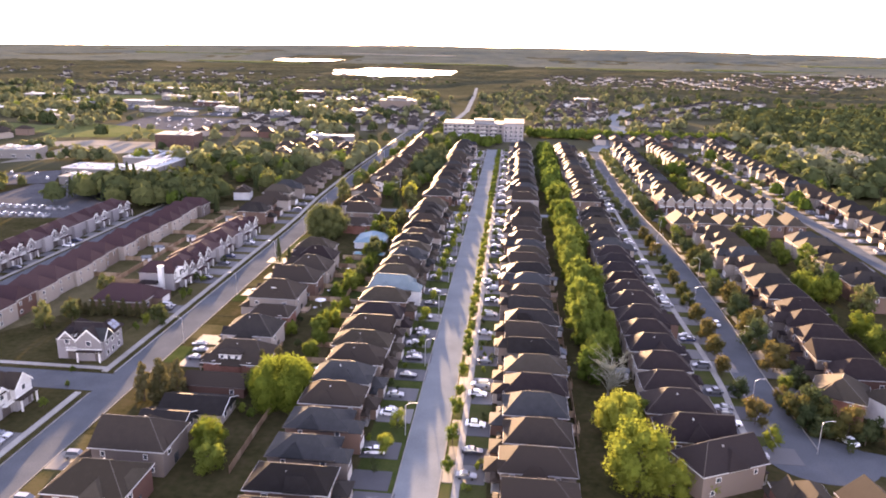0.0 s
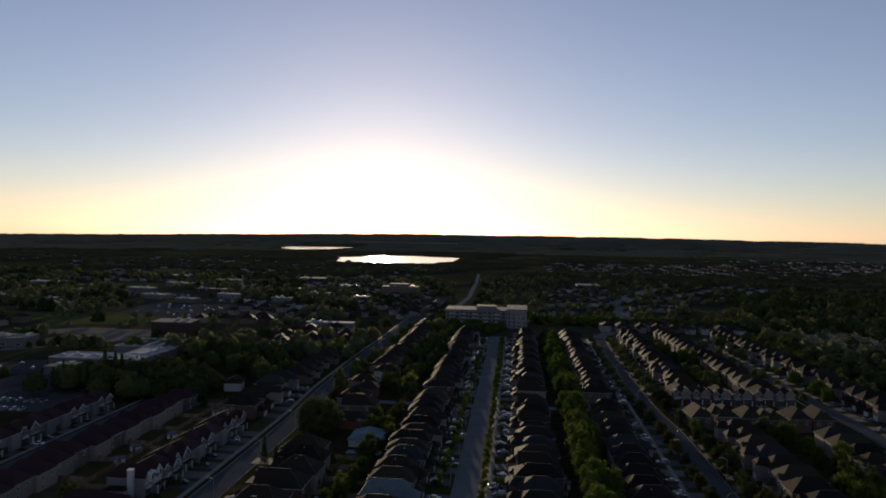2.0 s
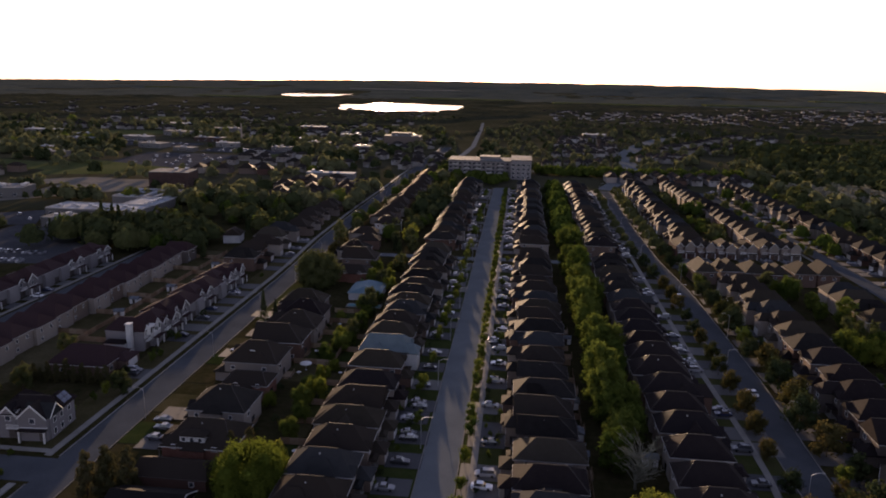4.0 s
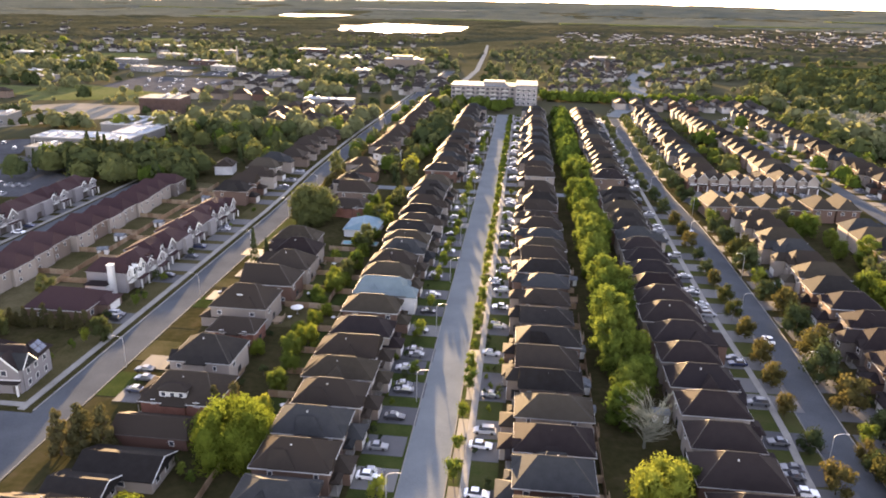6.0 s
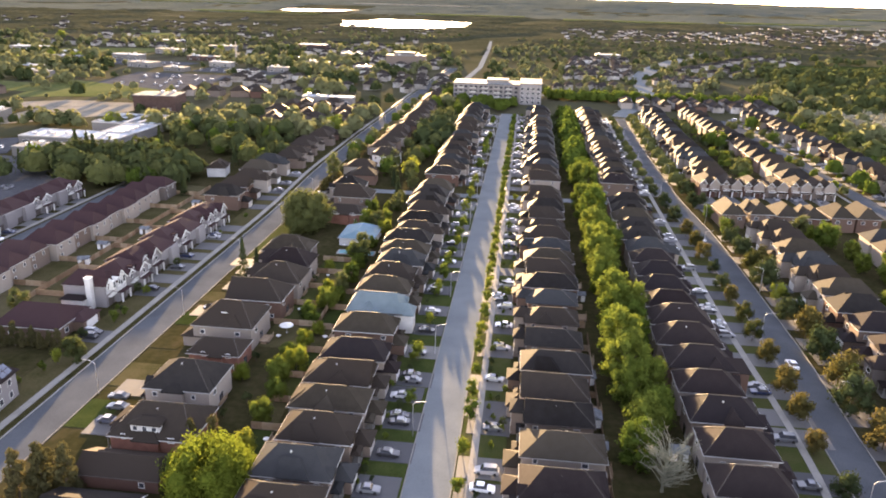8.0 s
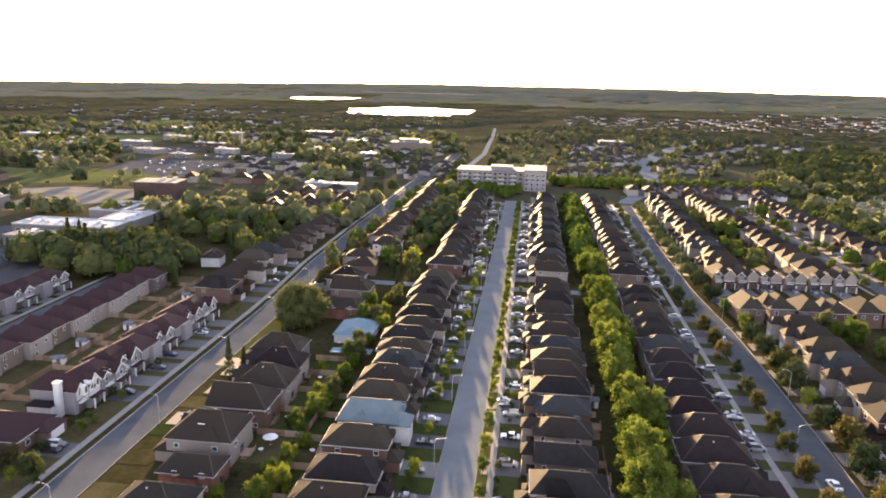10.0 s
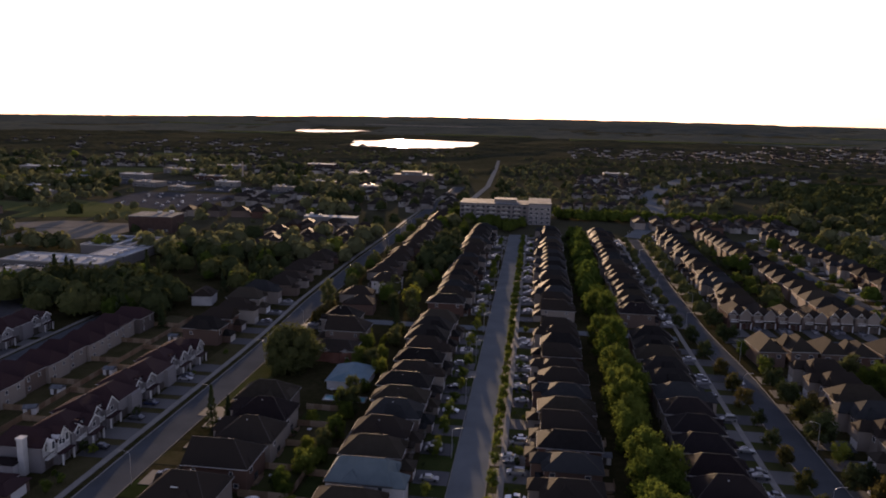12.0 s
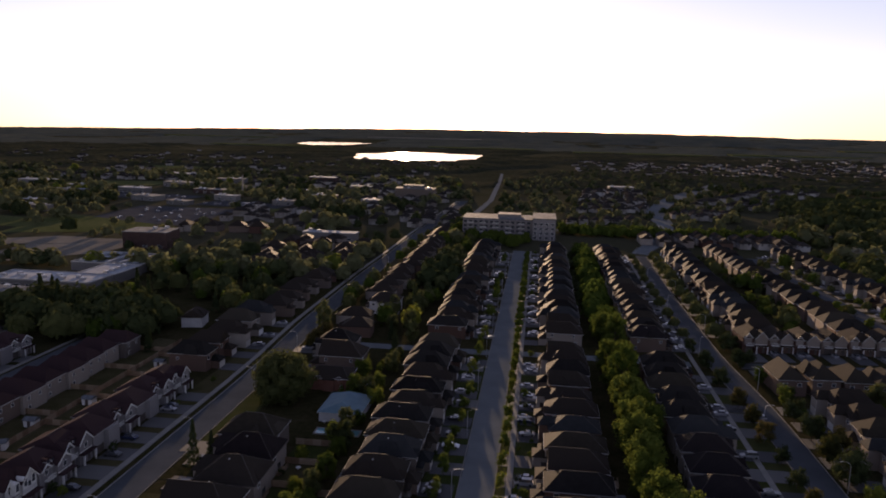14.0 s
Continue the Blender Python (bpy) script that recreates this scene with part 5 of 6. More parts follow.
# tall trees behind the townhouses
for _ in range(70):
    put_tree(random.choice(("shade", "shade", "shade", "fir", "big", "dark")), random.uniform(-228, -140), random.uniform(288, 330), random.uniform(0.75, 1.25))
for _ in range(60):
    put_tree(random.choice(("dark", "fir", "shade", "big")), random.uniform(-190, -112), random.uniform(335, 425), random.uniform(0.5, 1.0))
for x, y in ((-119, 158), (-117, 134), (-122, 128), (-90, 136)):
    put_tree("dark", x, y, 0.6)
for x, y in ((-93, 134), (-110, 178), (-92, 158)):
    put_tree("small", x, y, 0.7)


def build_shrub(seed):
    rng = np.random.default_rng(seed)
    ob = thing("shrub", "small clipped dark green garden shrub", "shrub", group="garden shrubs")
    v = crown_quads(rng, 220, (0.6, 0.6, 0.7 + 0.3 * seed), 14, 0.3, 0.16, 0.8 + 0.3 * seed)
    lf = new("foliage", raw_mesh("foliage", v, np.arange(len(v)).reshape(-1, 4), M["leaf_dark"] if seed else M["leaf_green"]))
    lf.parent = ob
    part("stem", tube(bmesh.new(), [(0, 0, -0.1), (0, 0, 0.8)], [0.06, 0.04], 5), M["bark"], ob)
    return ob


SHRUBS = [build_shrub(0), build_shrub(1)]
SHRUBS[0].matrix_basis = pose(-12.6, 106, 0)
SHRUBS[1].matrix_basis = pose(-12.2, 104, 0)
for i in range(70):
    sx, sy = random.choice((-12.6, -11.0, -9.5, 12.6, 11.0, 9.6)) + random.uniform(-0.6, 0.6), random.uniform(60, 260)
    sh = copy_thing(SHRUBS[i % 2], pose(sx, sy, 0, 0, 0, random.uniform(0, 360)))
    k = random.uniform(0.7, 1.25)
    sh.scale = (k, k, k * random.uniform(0.8, 1.3))
for i in range(60):
    sx, sy = random.choice((random.uniform(-50, -36), random.uniform(right_x(150) + 9, right_x(150) + 13), random.uniform(-92, -98))), random.uniform(75, 260)
    sh = copy_thing(SHRUBS[i % 2], pose(sx, sy, 0, 0, 0, random.uniform(0, 360)))
    k = random.uniform(0.9, 1.9)
    sh.scale = (k, k, k)


def build_bare_tree():
    ob = thing("tree", "pale grey bare tree with many thin twigs", "tree", 43.0, 106.6)
    rng = random.Random(4)
    bm = tube(bmesh.new(), [(0, 0, -0.1), (0, 0, 3), (0.2, 0, 6)], [0.3, 0.24, 0.14], 7)
    part("trunk", bm, M["leaf_bare"], ob)
    ob.scale = (1.25, 1.25, 1.2)
    for k in range(70):
        a, z, l = rng.uniform(0, 6.28), rng.uniform(0.8, 6.5), rng.uniform(2.2, 5.2)
        bm = tube(bmesh.new(), [(0, 0, z), (math.cos(a) * l * 0.5, math.sin(a) * l * 0.5, z + l * 0.45), (math.cos(a + 0.3) * l, math.sin(a + 0.3) * l, z + l * 0.7)], [0.08, 0.05, 0.025], 4)
        for _ in range(12):
            f, s = rng.uniform(0.35, 1.0), rng.uniform(0.5, 1.2)
            b0 = Vector((math.cos(a + 0.3 * f) * l * f, math.sin(a + 0.3 * f) * l * f, z + l * (0.85 * f - 0.12 * f * f)))
            tube(bm, [b0, b0 + Vector((rng.uniform(-s, s), rng.uniform(-s, s), rng.uniform(0.1, s)))], [0.03, 0.015], 3)
        part("branch", bm, M["leaf_bare"], ob)


build_bare_tree()


# ---- fences, sheds and garden things ----
def panel_mesh():
    """A board fence panel as one folded sheet with thickness, boards standing proud by turns."""
    bm = bmesh.new()
    line = []
    for i in range(8):
        line += [(0.3 * i + 0.01, 0.03 * (i % 2)), (0.3 * i + 0.29, 0.03 * (i % 2))]
    rows = [[bm.verts.new((x, y + off, z)) for x, y in line] for off, z in ((0, 0.05), (0, 1.78), (0.05, 1.78), (0.05, 0.05))]
    for a, b in zip(rows, rows[1:] + rows[:1]):
        for k in range(len(line) - 1):
            bm.faces.new((a[k], a[k + 1], b[k + 1], b[k]))
    for k in (0, -1):
        bm.faces.new([r[k] for r in rows])
    bmesh.ops.recalc_face_normals(bm, faces=bm.faces)
    me = bpy.data.meshes.new("panel")
    bm.to_mesh(me)
    bm.free()
    me.materials.append(M["wood"])
    return me


PANEL = panel_mesh()


def fence(x0, y0, x1, y1):
    d = math.hypot(x1 - x0, y1 - y0)
    ob = thing("fence", "weathered brown board fence between back gardens", "fence", x0, y0, 0, math.degrees(math.atan2(y1 - y0, x1 - x0)), "garden fences")
    n = max(1, round(d / 2.4))
    for i in range(n):
        p = new("panel", PANEL)
        p.parent = ob
        p.matrix_basis = Matrix.Translation((i * d / n, 0, 0)) @ Matrix.Diagonal((d / n / 2.4, 1, 1, 1))
    return ob


fence(-38.6, 150, -38.6, 215)
fence(-38.6, 60, -38.6, 88)
for y in (164.5, 178, 191, 203.5, 215):
    fence(-50.5, y, -38.7, y)
for y in (104, 115, 126, 137, 150, 163.5, 176.5, 188.3):
    fence(-38.5, y, -31.8, y)
fence(33.6, 80, 33.6, 170)
for y in ROW_E1[4:13]:
    fence(31.4, y + 6, 33.5, y + 6)
fence(-124.0, 165, -124.0, 296)
for i in range(6):
    fence(-136, 178 + 21.2 * i, -124.1, 178 + 21.2 * i)
    fence(-123.9, 172 + 21.2 * i, -112, 172 + 21.2 * i)


for i, (x0, x1, y0, y1) in enumerate([(-50.2, -39.2, a + 0.4, b - 0.4) for a, b in ((150.5, 164.5), (164.5, 178), (178, 191), (191, 203.5), (203.5, 215))] + [(-38.0, -33.6, a + 0.3, b - 0.3) for a, b in ((104, 115), (115, 126), (126, 137), (137, 150), (150, 163.5), (163.5, 176.5), (176.5, 188.3))] + [(-135.5, -124.6, 178.5 + 21.2 * k, 198.5 + 21.2 * k) for k in range(5)] + [(-123.4, -113.0, 172.5 + 21.2 * k, 192.5 + 21.2 * k) for k in range(4)]):
    strip("lawn_garden_%d" % i, [(x0, y0), (x0 + 0.2, y1)], [(x1, y0 + 0.1), (x1 - 0.3, y1)], 0.07, 0.2, M["lawn" if i < 12 and i % 3 else "dry_lawn"], "fenced back garden lawn", "lawn")


def build_deck():
    """A raised board terrace with a rail and steps, against a house's back."""
    ob = thing("garden_deck", "weathered wooden deck with a low rail behind a house", "deck", group="garden decks")
    part("platform", boxed(-2.0, 2.0, 0.0, 3.06, 0.41, 0.47, 0.015), M["wood"], ob)
    part("skirt", boxed(-1.95, 1.95, 0.05, 2.98, -0.05, 0.4), M["dark_trim"], ob)
    bm = bmesh.new()
    for k in range(9):
        px = -1.95 + 0.4875 * k
        box(bm, px - 0.04, px + 0.04, 2.95, 3.03, 0.47, 1.35)
    box(bm, -2.0, 2.0, 2.93, 3.05, 1.35, 1.43)
    part("rail", bm, M["wood"], ob)
    bm = bmesh.new()
    for k in range(2):
        box(bm, 2.02 + 0.3 * k, 2.32 + 0.3 * k, 1.0, 2.4, -0.02, 0.32 - 0.16 * k)
    part("steps", bm, M["wood"], ob)
    return ob


deck = build_deck()
DECKS = [(-30.0, y + 1.0, 90) for y in (98, 109.5, 131.5, 143, 157, 182.5, 205.5, 228.5)] + [(-50.9, y, -90) for y in (124, 155, 172, 186, 199)] + [(31.2, y, -90) for y in (87.5, 110.5, 132.5, 156, 182.5, 206)]
deck.matrix_basis = pose(DECKS[0][0], DECKS[0][1], 0, 0, 0, DECKS[0][2])
for x, y, r in DECKS[1:]:
    copy_thing(deck, pose(x, y, 0, 0, 0, r))


def build_garden_table():
    """A round garden table on a pedestal."""
    ob = thing("garden_table", "round white garden table on a patio", "table", -46.5, 156.5, group="garden tables")
    part("tabletop", tube(bmesh.new(), [(0, 0, 0.7), (0, 0, 0.75)], [0.65, 0.65], 16), M["trim"], ob)
    part("leg", tube(bmesh.new(), [(0, 0, 0), (0, 0, 0.7)], [0.08, 0.06], 8), M["metal"], ob)
    return ob


table = build_garden_table()
for x, y in ((-46.0, 174), (-45.0, 200.5), (-40.5, 229), (-47.0, 230), (-34.5, 158), (-33.8, 111)):
    copy_thing(table, pose(x, y, 0))


def build_shed():
    ob = thing("garden_shed", "small pale garden shed with low roof", "shed", -126.8, 213, group="garden sheds")
    part("wall", boxed(-1.6, 1.6, -1.3, 1.3, -0.1, 2.1), M["trim"], ob)
    part("roof", hip(bmesh.new(), -1.85, 1.85, -1.55, 1.55, 2.12, 0.45, "ab"), M["flat_roof"], ob)
    part("door", boxed(-0.5, 0.5, -1.36, -1.3, 0.05, 1.9), M["dark_trim"], ob)
    return ob


shed = build_shed()
for x, y, r in ((-124.8, 198, 20), (-40, 262, 0), (32.4, 146, 90), (32.3, 128, 90), (32.2, 117, 0), (-121, 231, 0), (-118, 268, 0), (33.0, 196, 0), (48, 118, 0)):
    copy_thing(shed, pose(x, y, 0, 0, 0, r))


def build_umbrella():
    ob = thing("patio_umbrella", "round white patio umbrella behind a house", "umbrella", -45.4, 160)
    part("pole", tube(bmesh.new(), [(0, 0, 0), (0, 0, 2.7)], [0.04, 0.03], 8), M["metal"], ob)
    part("canopy", tube(bmesh.new(), [(0, 0, 2.1), (0, 0, 2.2), (0, 0, 2.75)], [1.85, 1.8, 0.08], 10), M["trim"], ob)
    part("base", tube(bmesh.new(), [(0, 0, 0), (0, 0, 0.12)], [0.3, 0.28], 10), M["metal"], ob)


build_umbrella()


# ---- the apartment building at the street's end ----
def build_block():
    ob = thing("apartment_building", "long pale grey four-storey apartment building with a flat roof", "apartment building", 0, 0, 0)
    part("wall", boxed(-47, 7.9, 610, 640, -0.2, 14.2), M["town_wall"], ob)
    part("tower", boxed(8, 25.5, 603, 642, -0.2, 16.2), M["town_wall"], ob, "paler corner wing")
    part("roof", boxed(-47.4, 7.9, 609.5, 640.5, 14.2, 14.9), M["flat_roof"], ob)
    part("tower_roof", boxed(7.6, 25.9, 602.5, 642.5, 16.2, 17.0), M["flat_roof"], ob)
    part("penthouse", boxed(-20, -2, 618, 632, 14.9, 17.6), M["shed_wall"], ob)
    for f in range(4):
        z = 1.0 + 3.4 * f
        for i in range(13):
            window(ob, -45 + 4.15 * i, 610, z, 2.4, 1.8, "b", "dark_trim")
        for i in range(4):
            window(ob, 10 + 4.4 * i, 603, z + 0.3 * f * 0.5, 2.4, 1.9, "b")
        if f:
            for i in range(5):
                part("balcony", boxed(-43.5 + 10 * i, -38.5 + 10 * i, 608.4, 609.99, z - 0.5, z + 0.4), M["gutter"], ob)
    return ob


rest_at(build_block(), -10, 620)


# ---- large flat-roofed buildings to the west ----
def flat_building(name, label, cx, cy, w, d, h, rz=0, wall="shed_wall", units=6, roof="flat_roof"):
    rng = random.Random(int(cx * 7 + cy))
    ob = thing(name, label, "commercial building", cx, cy, 0, rz)
    part("wall", boxed(-w / 2, w / 2, -d / 2, d / 2, -0.2, h), M[wall], ob)
    part("roof", boxed(-w / 2 - 0.2, w / 2 + 0.2, -d / 2 - 0.2, d / 2 + 0.2, h, h + 0.5), M[roof], ob)
    for _ in range(units):
        x, y = rng.uniform(-w * 0.42, w * 0.42), rng.uniform(-d * 0.42, d * 0.42)
        part("roof_unit", boxed(x - 1.4, x + 1.4, y - 1.1, y + 1.1, h + 0.5, h + 2.0), M["metal"], ob)
    for i in range(max(2, int(w / 9))):
        window(ob, -w / 2 + (i + 0.5) * w / max(2, int(w / 9)), -d / 2, 1.0, 3.2, 1.8, "b")
    return ob


def build_mall():
    """A low L-shaped shopping hall round a court, with a higher block behind."""
    ob = thing("shopping_hall", "low L-shaped shopping hall with a broad pale flat roof", "commercial building")
    for nm, x0, x1, y0, y1, h, roof in (("front_wing", -262, -206, 363, 384.5, 5.2, "mall_roof"), ("side_wing", -226, -205.5, 384.52, 411, 5.2, "mall_roof"), ("rear_block", -249, -207, 413, 447, 5.0, "flat_roof")):
        wing = part(nm, boxed(x0, x1, y0, y1, -0.2, h), M["shed_wall"], ob)
        bm = boxed(x0 + 0.3, x1 - 0.3, y0 + 0.3, y1 - 0.3, h, h + 0.12)
        part("roof", bm, M[roof], wing)
        bm = bmesh.new()
        for a in ((x0 - 0.1, x1 + 0.1, y0 - 0.1, y0 + 0.3), (x0 - 0.1, x1 + 0.1, y1 - 0.3, y1), (x0 - 0.1, x0 + 0.3, y0 + 0.3, y1 - 0.3), (x1 - 0.3, x1 + 0.1, y0 + 0.3, y1 - 0.3)):
            box(bm, *a, h - 0.1, h + 0.5)
        part("parapet", bm, M["gutter"], wing)
    for i in range(9):
        part("roof_unit", boxed(-258 + 5.4 * i, -255.4 + 5.4 * i, 369 + 5 * (i % 2), 371 + 5 * (i % 2), 5.3, 6.6, 0.08), M["metal"], ob)
    for i in range(4):
        part("roof_unit", boxed(-213.5, -211, 387 + 6 * i, 389 + 6 * i, 5.3, 6.6, 0.08), M["metal"], ob)
    for i in range(5):
        part("skylight_strip", boxed(-246 + 8 * i, -243.5 + 8 * i, 416, 444, 5.1, 5.7), M["mall_roof"], ob)
    for i in range(8):
        window(ob, -258 + 6.6 * i, 363, 1.0, 4.0, 2.2, "b")
    return ob


rest_at(build_mall(), -230, 400)
flat_building("warehouse", "small flat-roofed building with a blue-grey roof", -236, 343, 22, 14, 5, 0, units=2)
flat_building("warehouse", "flat-roofed building by a car park", -335, 430, 30, 20, 6, 10)
flat_building("brick_hall", "tall dark brick hall with flat roof", -248, 500, 30, 22, 11, 5, "dark_brick", 2)
flat_building("hospital", "broad many-storey building with a pale roof", -132, 890, 46, 20, 12, 0, "brick", 5)
part("upper_storey", boxed(-14, 10, -6, 6, 12.5, 16.0), M["shed_wall"], scene.objects["hospital"])
for cx, cy, w, d, h in ((-517, 805, 44, 16, 5), (-455, 840, 36, 14, 6), (-400, 770, 30, 18, 5), (-560, 720, 26, 16, 5), (-372, 862, 38, 14, 5), (-350, 742, 24, 12, 4), (-440, 930, 50, 18, 6), (-140, 560, 40, 10, 6), (-620, 900, 44, 18, 6), (-300, 1080, 40, 18, 7), (-163, 800, 20, 11, 6), (-445, 655, 24, 13, 5), (-480, 700, 18, 12, 5), (-325, 800, 26, 10, 5), (-250, 770, 22, 12, 5), (-225, 830, 30, 12, 6), (-545, 860, 22, 12, 5), (-410, 1010, 40, 14, 6), (-520, 1080, 44, 16, 6), (-215, 960, 26, 14, 6), (125, 1100, 34, 18, 6)):
    flat_building("warehouse", "distant low commercial building with a flat roof", cx, cy, w, d, h, (cx * 3) % 24 - 12, "shed_wall" if int(cx) % 3 else "dark_brick", 2, "mall_roof" if int(cy) % 4 == 0 else "flat_roof")


def build_smokestack():
    ob = thing("smokestack", "slender tall pale smokestack", "smokestack", -323, 838)
    part("shaft", tube(bmesh.new(), [(0, 0, -0.5), (0, 0, 10), (0, 0, 24)], [1.3, 1.0, 0.75], 12), M["pale_brick"], ob)
    part("cap", tube(bmesh.new(), [(0, 0, 24), (0, 0, 24.8)], [0.95, 0.95], 12), M["concrete"], ob)


build_smokestack()
strip("car_park_1", [(-370, 600), (-380, 720)], [(-270, 600), (-275, 720)], 0.1, 0.3, M["lot"], "wide asphalt car park among trees", "car park")
strip("car_park_2", [(-330, 400), (-330, 520)], [(-265, 470), (-262, 525)], 0.1, 0.3, M["gravel"], "pale gravel yard behind the warehouses", "yard")
strip("field_1", [(-620, 880), (-600, 960)], [(-480, 930), (-470, 1010)], 0.4, 0.6, M["field"], "yellow-green meadow", "field")
strip("field_2", [(330, 1000), (330, 1090)], [(600, 1040), (600, 1140)], 0.4, 0.6, M["lawn"], "green meadow beside the forest", "field")
strip("field_3", [(-420, 560), (-400, 640)], [(-280, 545), (-300, 600)], 0.12, 0.6, M["field"], "dry grass field beside the car park", "field")
PLOTS = [(-330, 560, 120, 34, 14, "field"), (-455, 590, 90, 50, -8, "field"), (-520, 640, 110, 30, 6, "yard"), (-290, 760, 90, 46, -10, "drive"), (-420, 810, 110, 50, -5, "drive"), (-240, 640, 60, 80, 12, "yard"), (-520, 960, 160, 40, 8, "field"), (-360, 960, 90, 30, -12, "gravel"), (-230, 720, 60, 26, 0, "field"), (-600, 780, 90, 40, 5, "drive"), (-340, 500, 70, 30, 20, "gravel"), (-300, 345, 80, 40, 25, "drive"), (-700, 1100, 240, 60, 6, "field"), (-260, 1230, 150, 50, -4, "lawn"), (-560, 1300, 260, 60, 3, "field"), (60, 1290, 160, 40, 5, "field"), (520, 1330, 260, 50, 8, "field"), (760, 1650, 340, 70, 6, "field"), (-900, 2500, 420, 70, 3, "field"), (-200, 2700, 380, 60, 0, "field"), (350, 2600, 460, 60, 2, "field"), (900, 2700, 500, 60, 4, "field"), (-1300, 3100, 600, 70, 0, "field"), (500, 3200, 700, 60, 1, "yard"), (1500, 3100, 700, 60, 5, "field"), (-500, 3300, 500, 60, 0, "gravel")]
for i, (px, py, pw, pd, pr, pm) in enumerate(PLOTS):
    ca, sa = math.cos(radians(pr)), math.sin(radians(pr))
    cut = lambda u, v: (px + u * ca - v * sa, py + u * sa + v * ca)
    kind = {"field": ("meadow", "open yellow-green meadow between trees"), "yard": ("dirt", "dry brownish open ground"), "drive": ("car_park", "grey asphalt car park between buildings"), "gravel": ("gravel_yard", "pale gravel yard between buildings"), "lawn": ("meadow", "green meadow between trees")}[pm]
    us = [-pw / 2, -pw / 5, pw / 5, pw / 2]
    strip("plot_%d" % i, [cut(u, pd / 2 + 4 * math.sin(u)) for u in us], [cut(u, -pd / 2 + 3 * math.cos(u)) for u in us], far_height(px, py) + 0.14 + 0.01 * i + (3.0 if py > 2000 else 0.0), 0.9 if py < 2000 else 6.0, M["lot" if pm == "drive" else pm], kind[1], kind[0].replace("_", " "))
    if pm == "drive":
        for _ in range(22):
            FAR_CARS.append(pose(*cut(random.uniform(-pw / 2, pw / 2) * 0.9, round(random.uniform(-1, 1) * 2) / 2.4 * pd / 2), 0.3, 0, 0, pr))
random.seed(41)
strip("car_park_3", [(-268, 250), (-262, 338)], [(-193, 262), (-196, 332)], 0.1, 0.3, M["lot"], "asphalt car park with parked cars beside the townhouses", "car park")
for i in range(26):
    put_car(pose(-258 + 4.2 * (i % 13) + random.uniform(-0.3, 0.3), 262 + 16 * (i // 13) + random.uniform(-0.5, 0.5), 0.12, 0, 0, random.choice((0, 180))), random.choice((0, 1, 3, 1)))
for i in range(24):
    put_car(pose(random.uniform(-365, -280), 608 + 12 * random.randrange(9), 0.1, 0, 0, 0), random.choice((0, 1, 3)))

build_far_cars()

# ---- outlying houses ----
random.seed(51)
AREAS = [(-165, -98, 430, 545, 26), (-160, -60, 640, 780, 26), (-330, -180, 900, 1200, 40), (-270, -175, 560, 740, 26), (-560, -400, 500, 580, 22), (-200, -95, 800, 1000, 26), (-700, -500, 1000, 1080, 18)]
for i in range(6):
    put_house("far", 42 + 11 * i, 713 + 3.2 * i, 180)
for r in range(10):
    for c in range(6):
        if random.random() < 0.8:
            put_house("far", 56 + 13 * c + 2.5 * r + random.uniform(-4, 4), 812 + 27 * r + 3 * c + random.uniform(-7, 7), random.choice((0, 90, 180)) + random.uniform(-12, 12))
for i in range(6):
    put_house("far", 147 + 8.4 * i, 790 - 2.4 * i, 180)
    put_house("far", 152 + 9.5 * i, 822 - 1.5 * i, 0)
for i in range(16):
    u, v = 190 + 11 * i, 905 + 18.4 * i
    put_house("far", u, v, -60)
    put_house("far", u + 30, v - 14, 120)
    if i % 3:
        put_house("far", u + 52, v - 26, -60)
for r in range(3):
    for c in range(9):
        put_house("far", 95 + 14 * c + random.uniform(-2, 2), 606 + 13 * r + random.uniform(-2, 2), random.choice((0, 180)))
for x0, x1, y0, y1, n in AREAS:
    cols = max(1, int((x1 - x0) / 17))
    for i in range(n):
        c, r = i % cols, i // cols
        if random.random() < 0.14:
            continue
        x = x0 + (c + 0.5) * (x1 - x0) / cols + random.uniform(-3.5, 3.5) + 5 * math.sin(r * 0.9)
        y = y0 + (r + 0.5) * (y1 - y0) / (n / cols + 0.5) + random.uniform(-3.5, 3.5) + 5 * math.sin(c * 0.8)
        put_house("far", x, y, random.choice((0, 90, -90, 180)) + random.uniform(-14, 14))


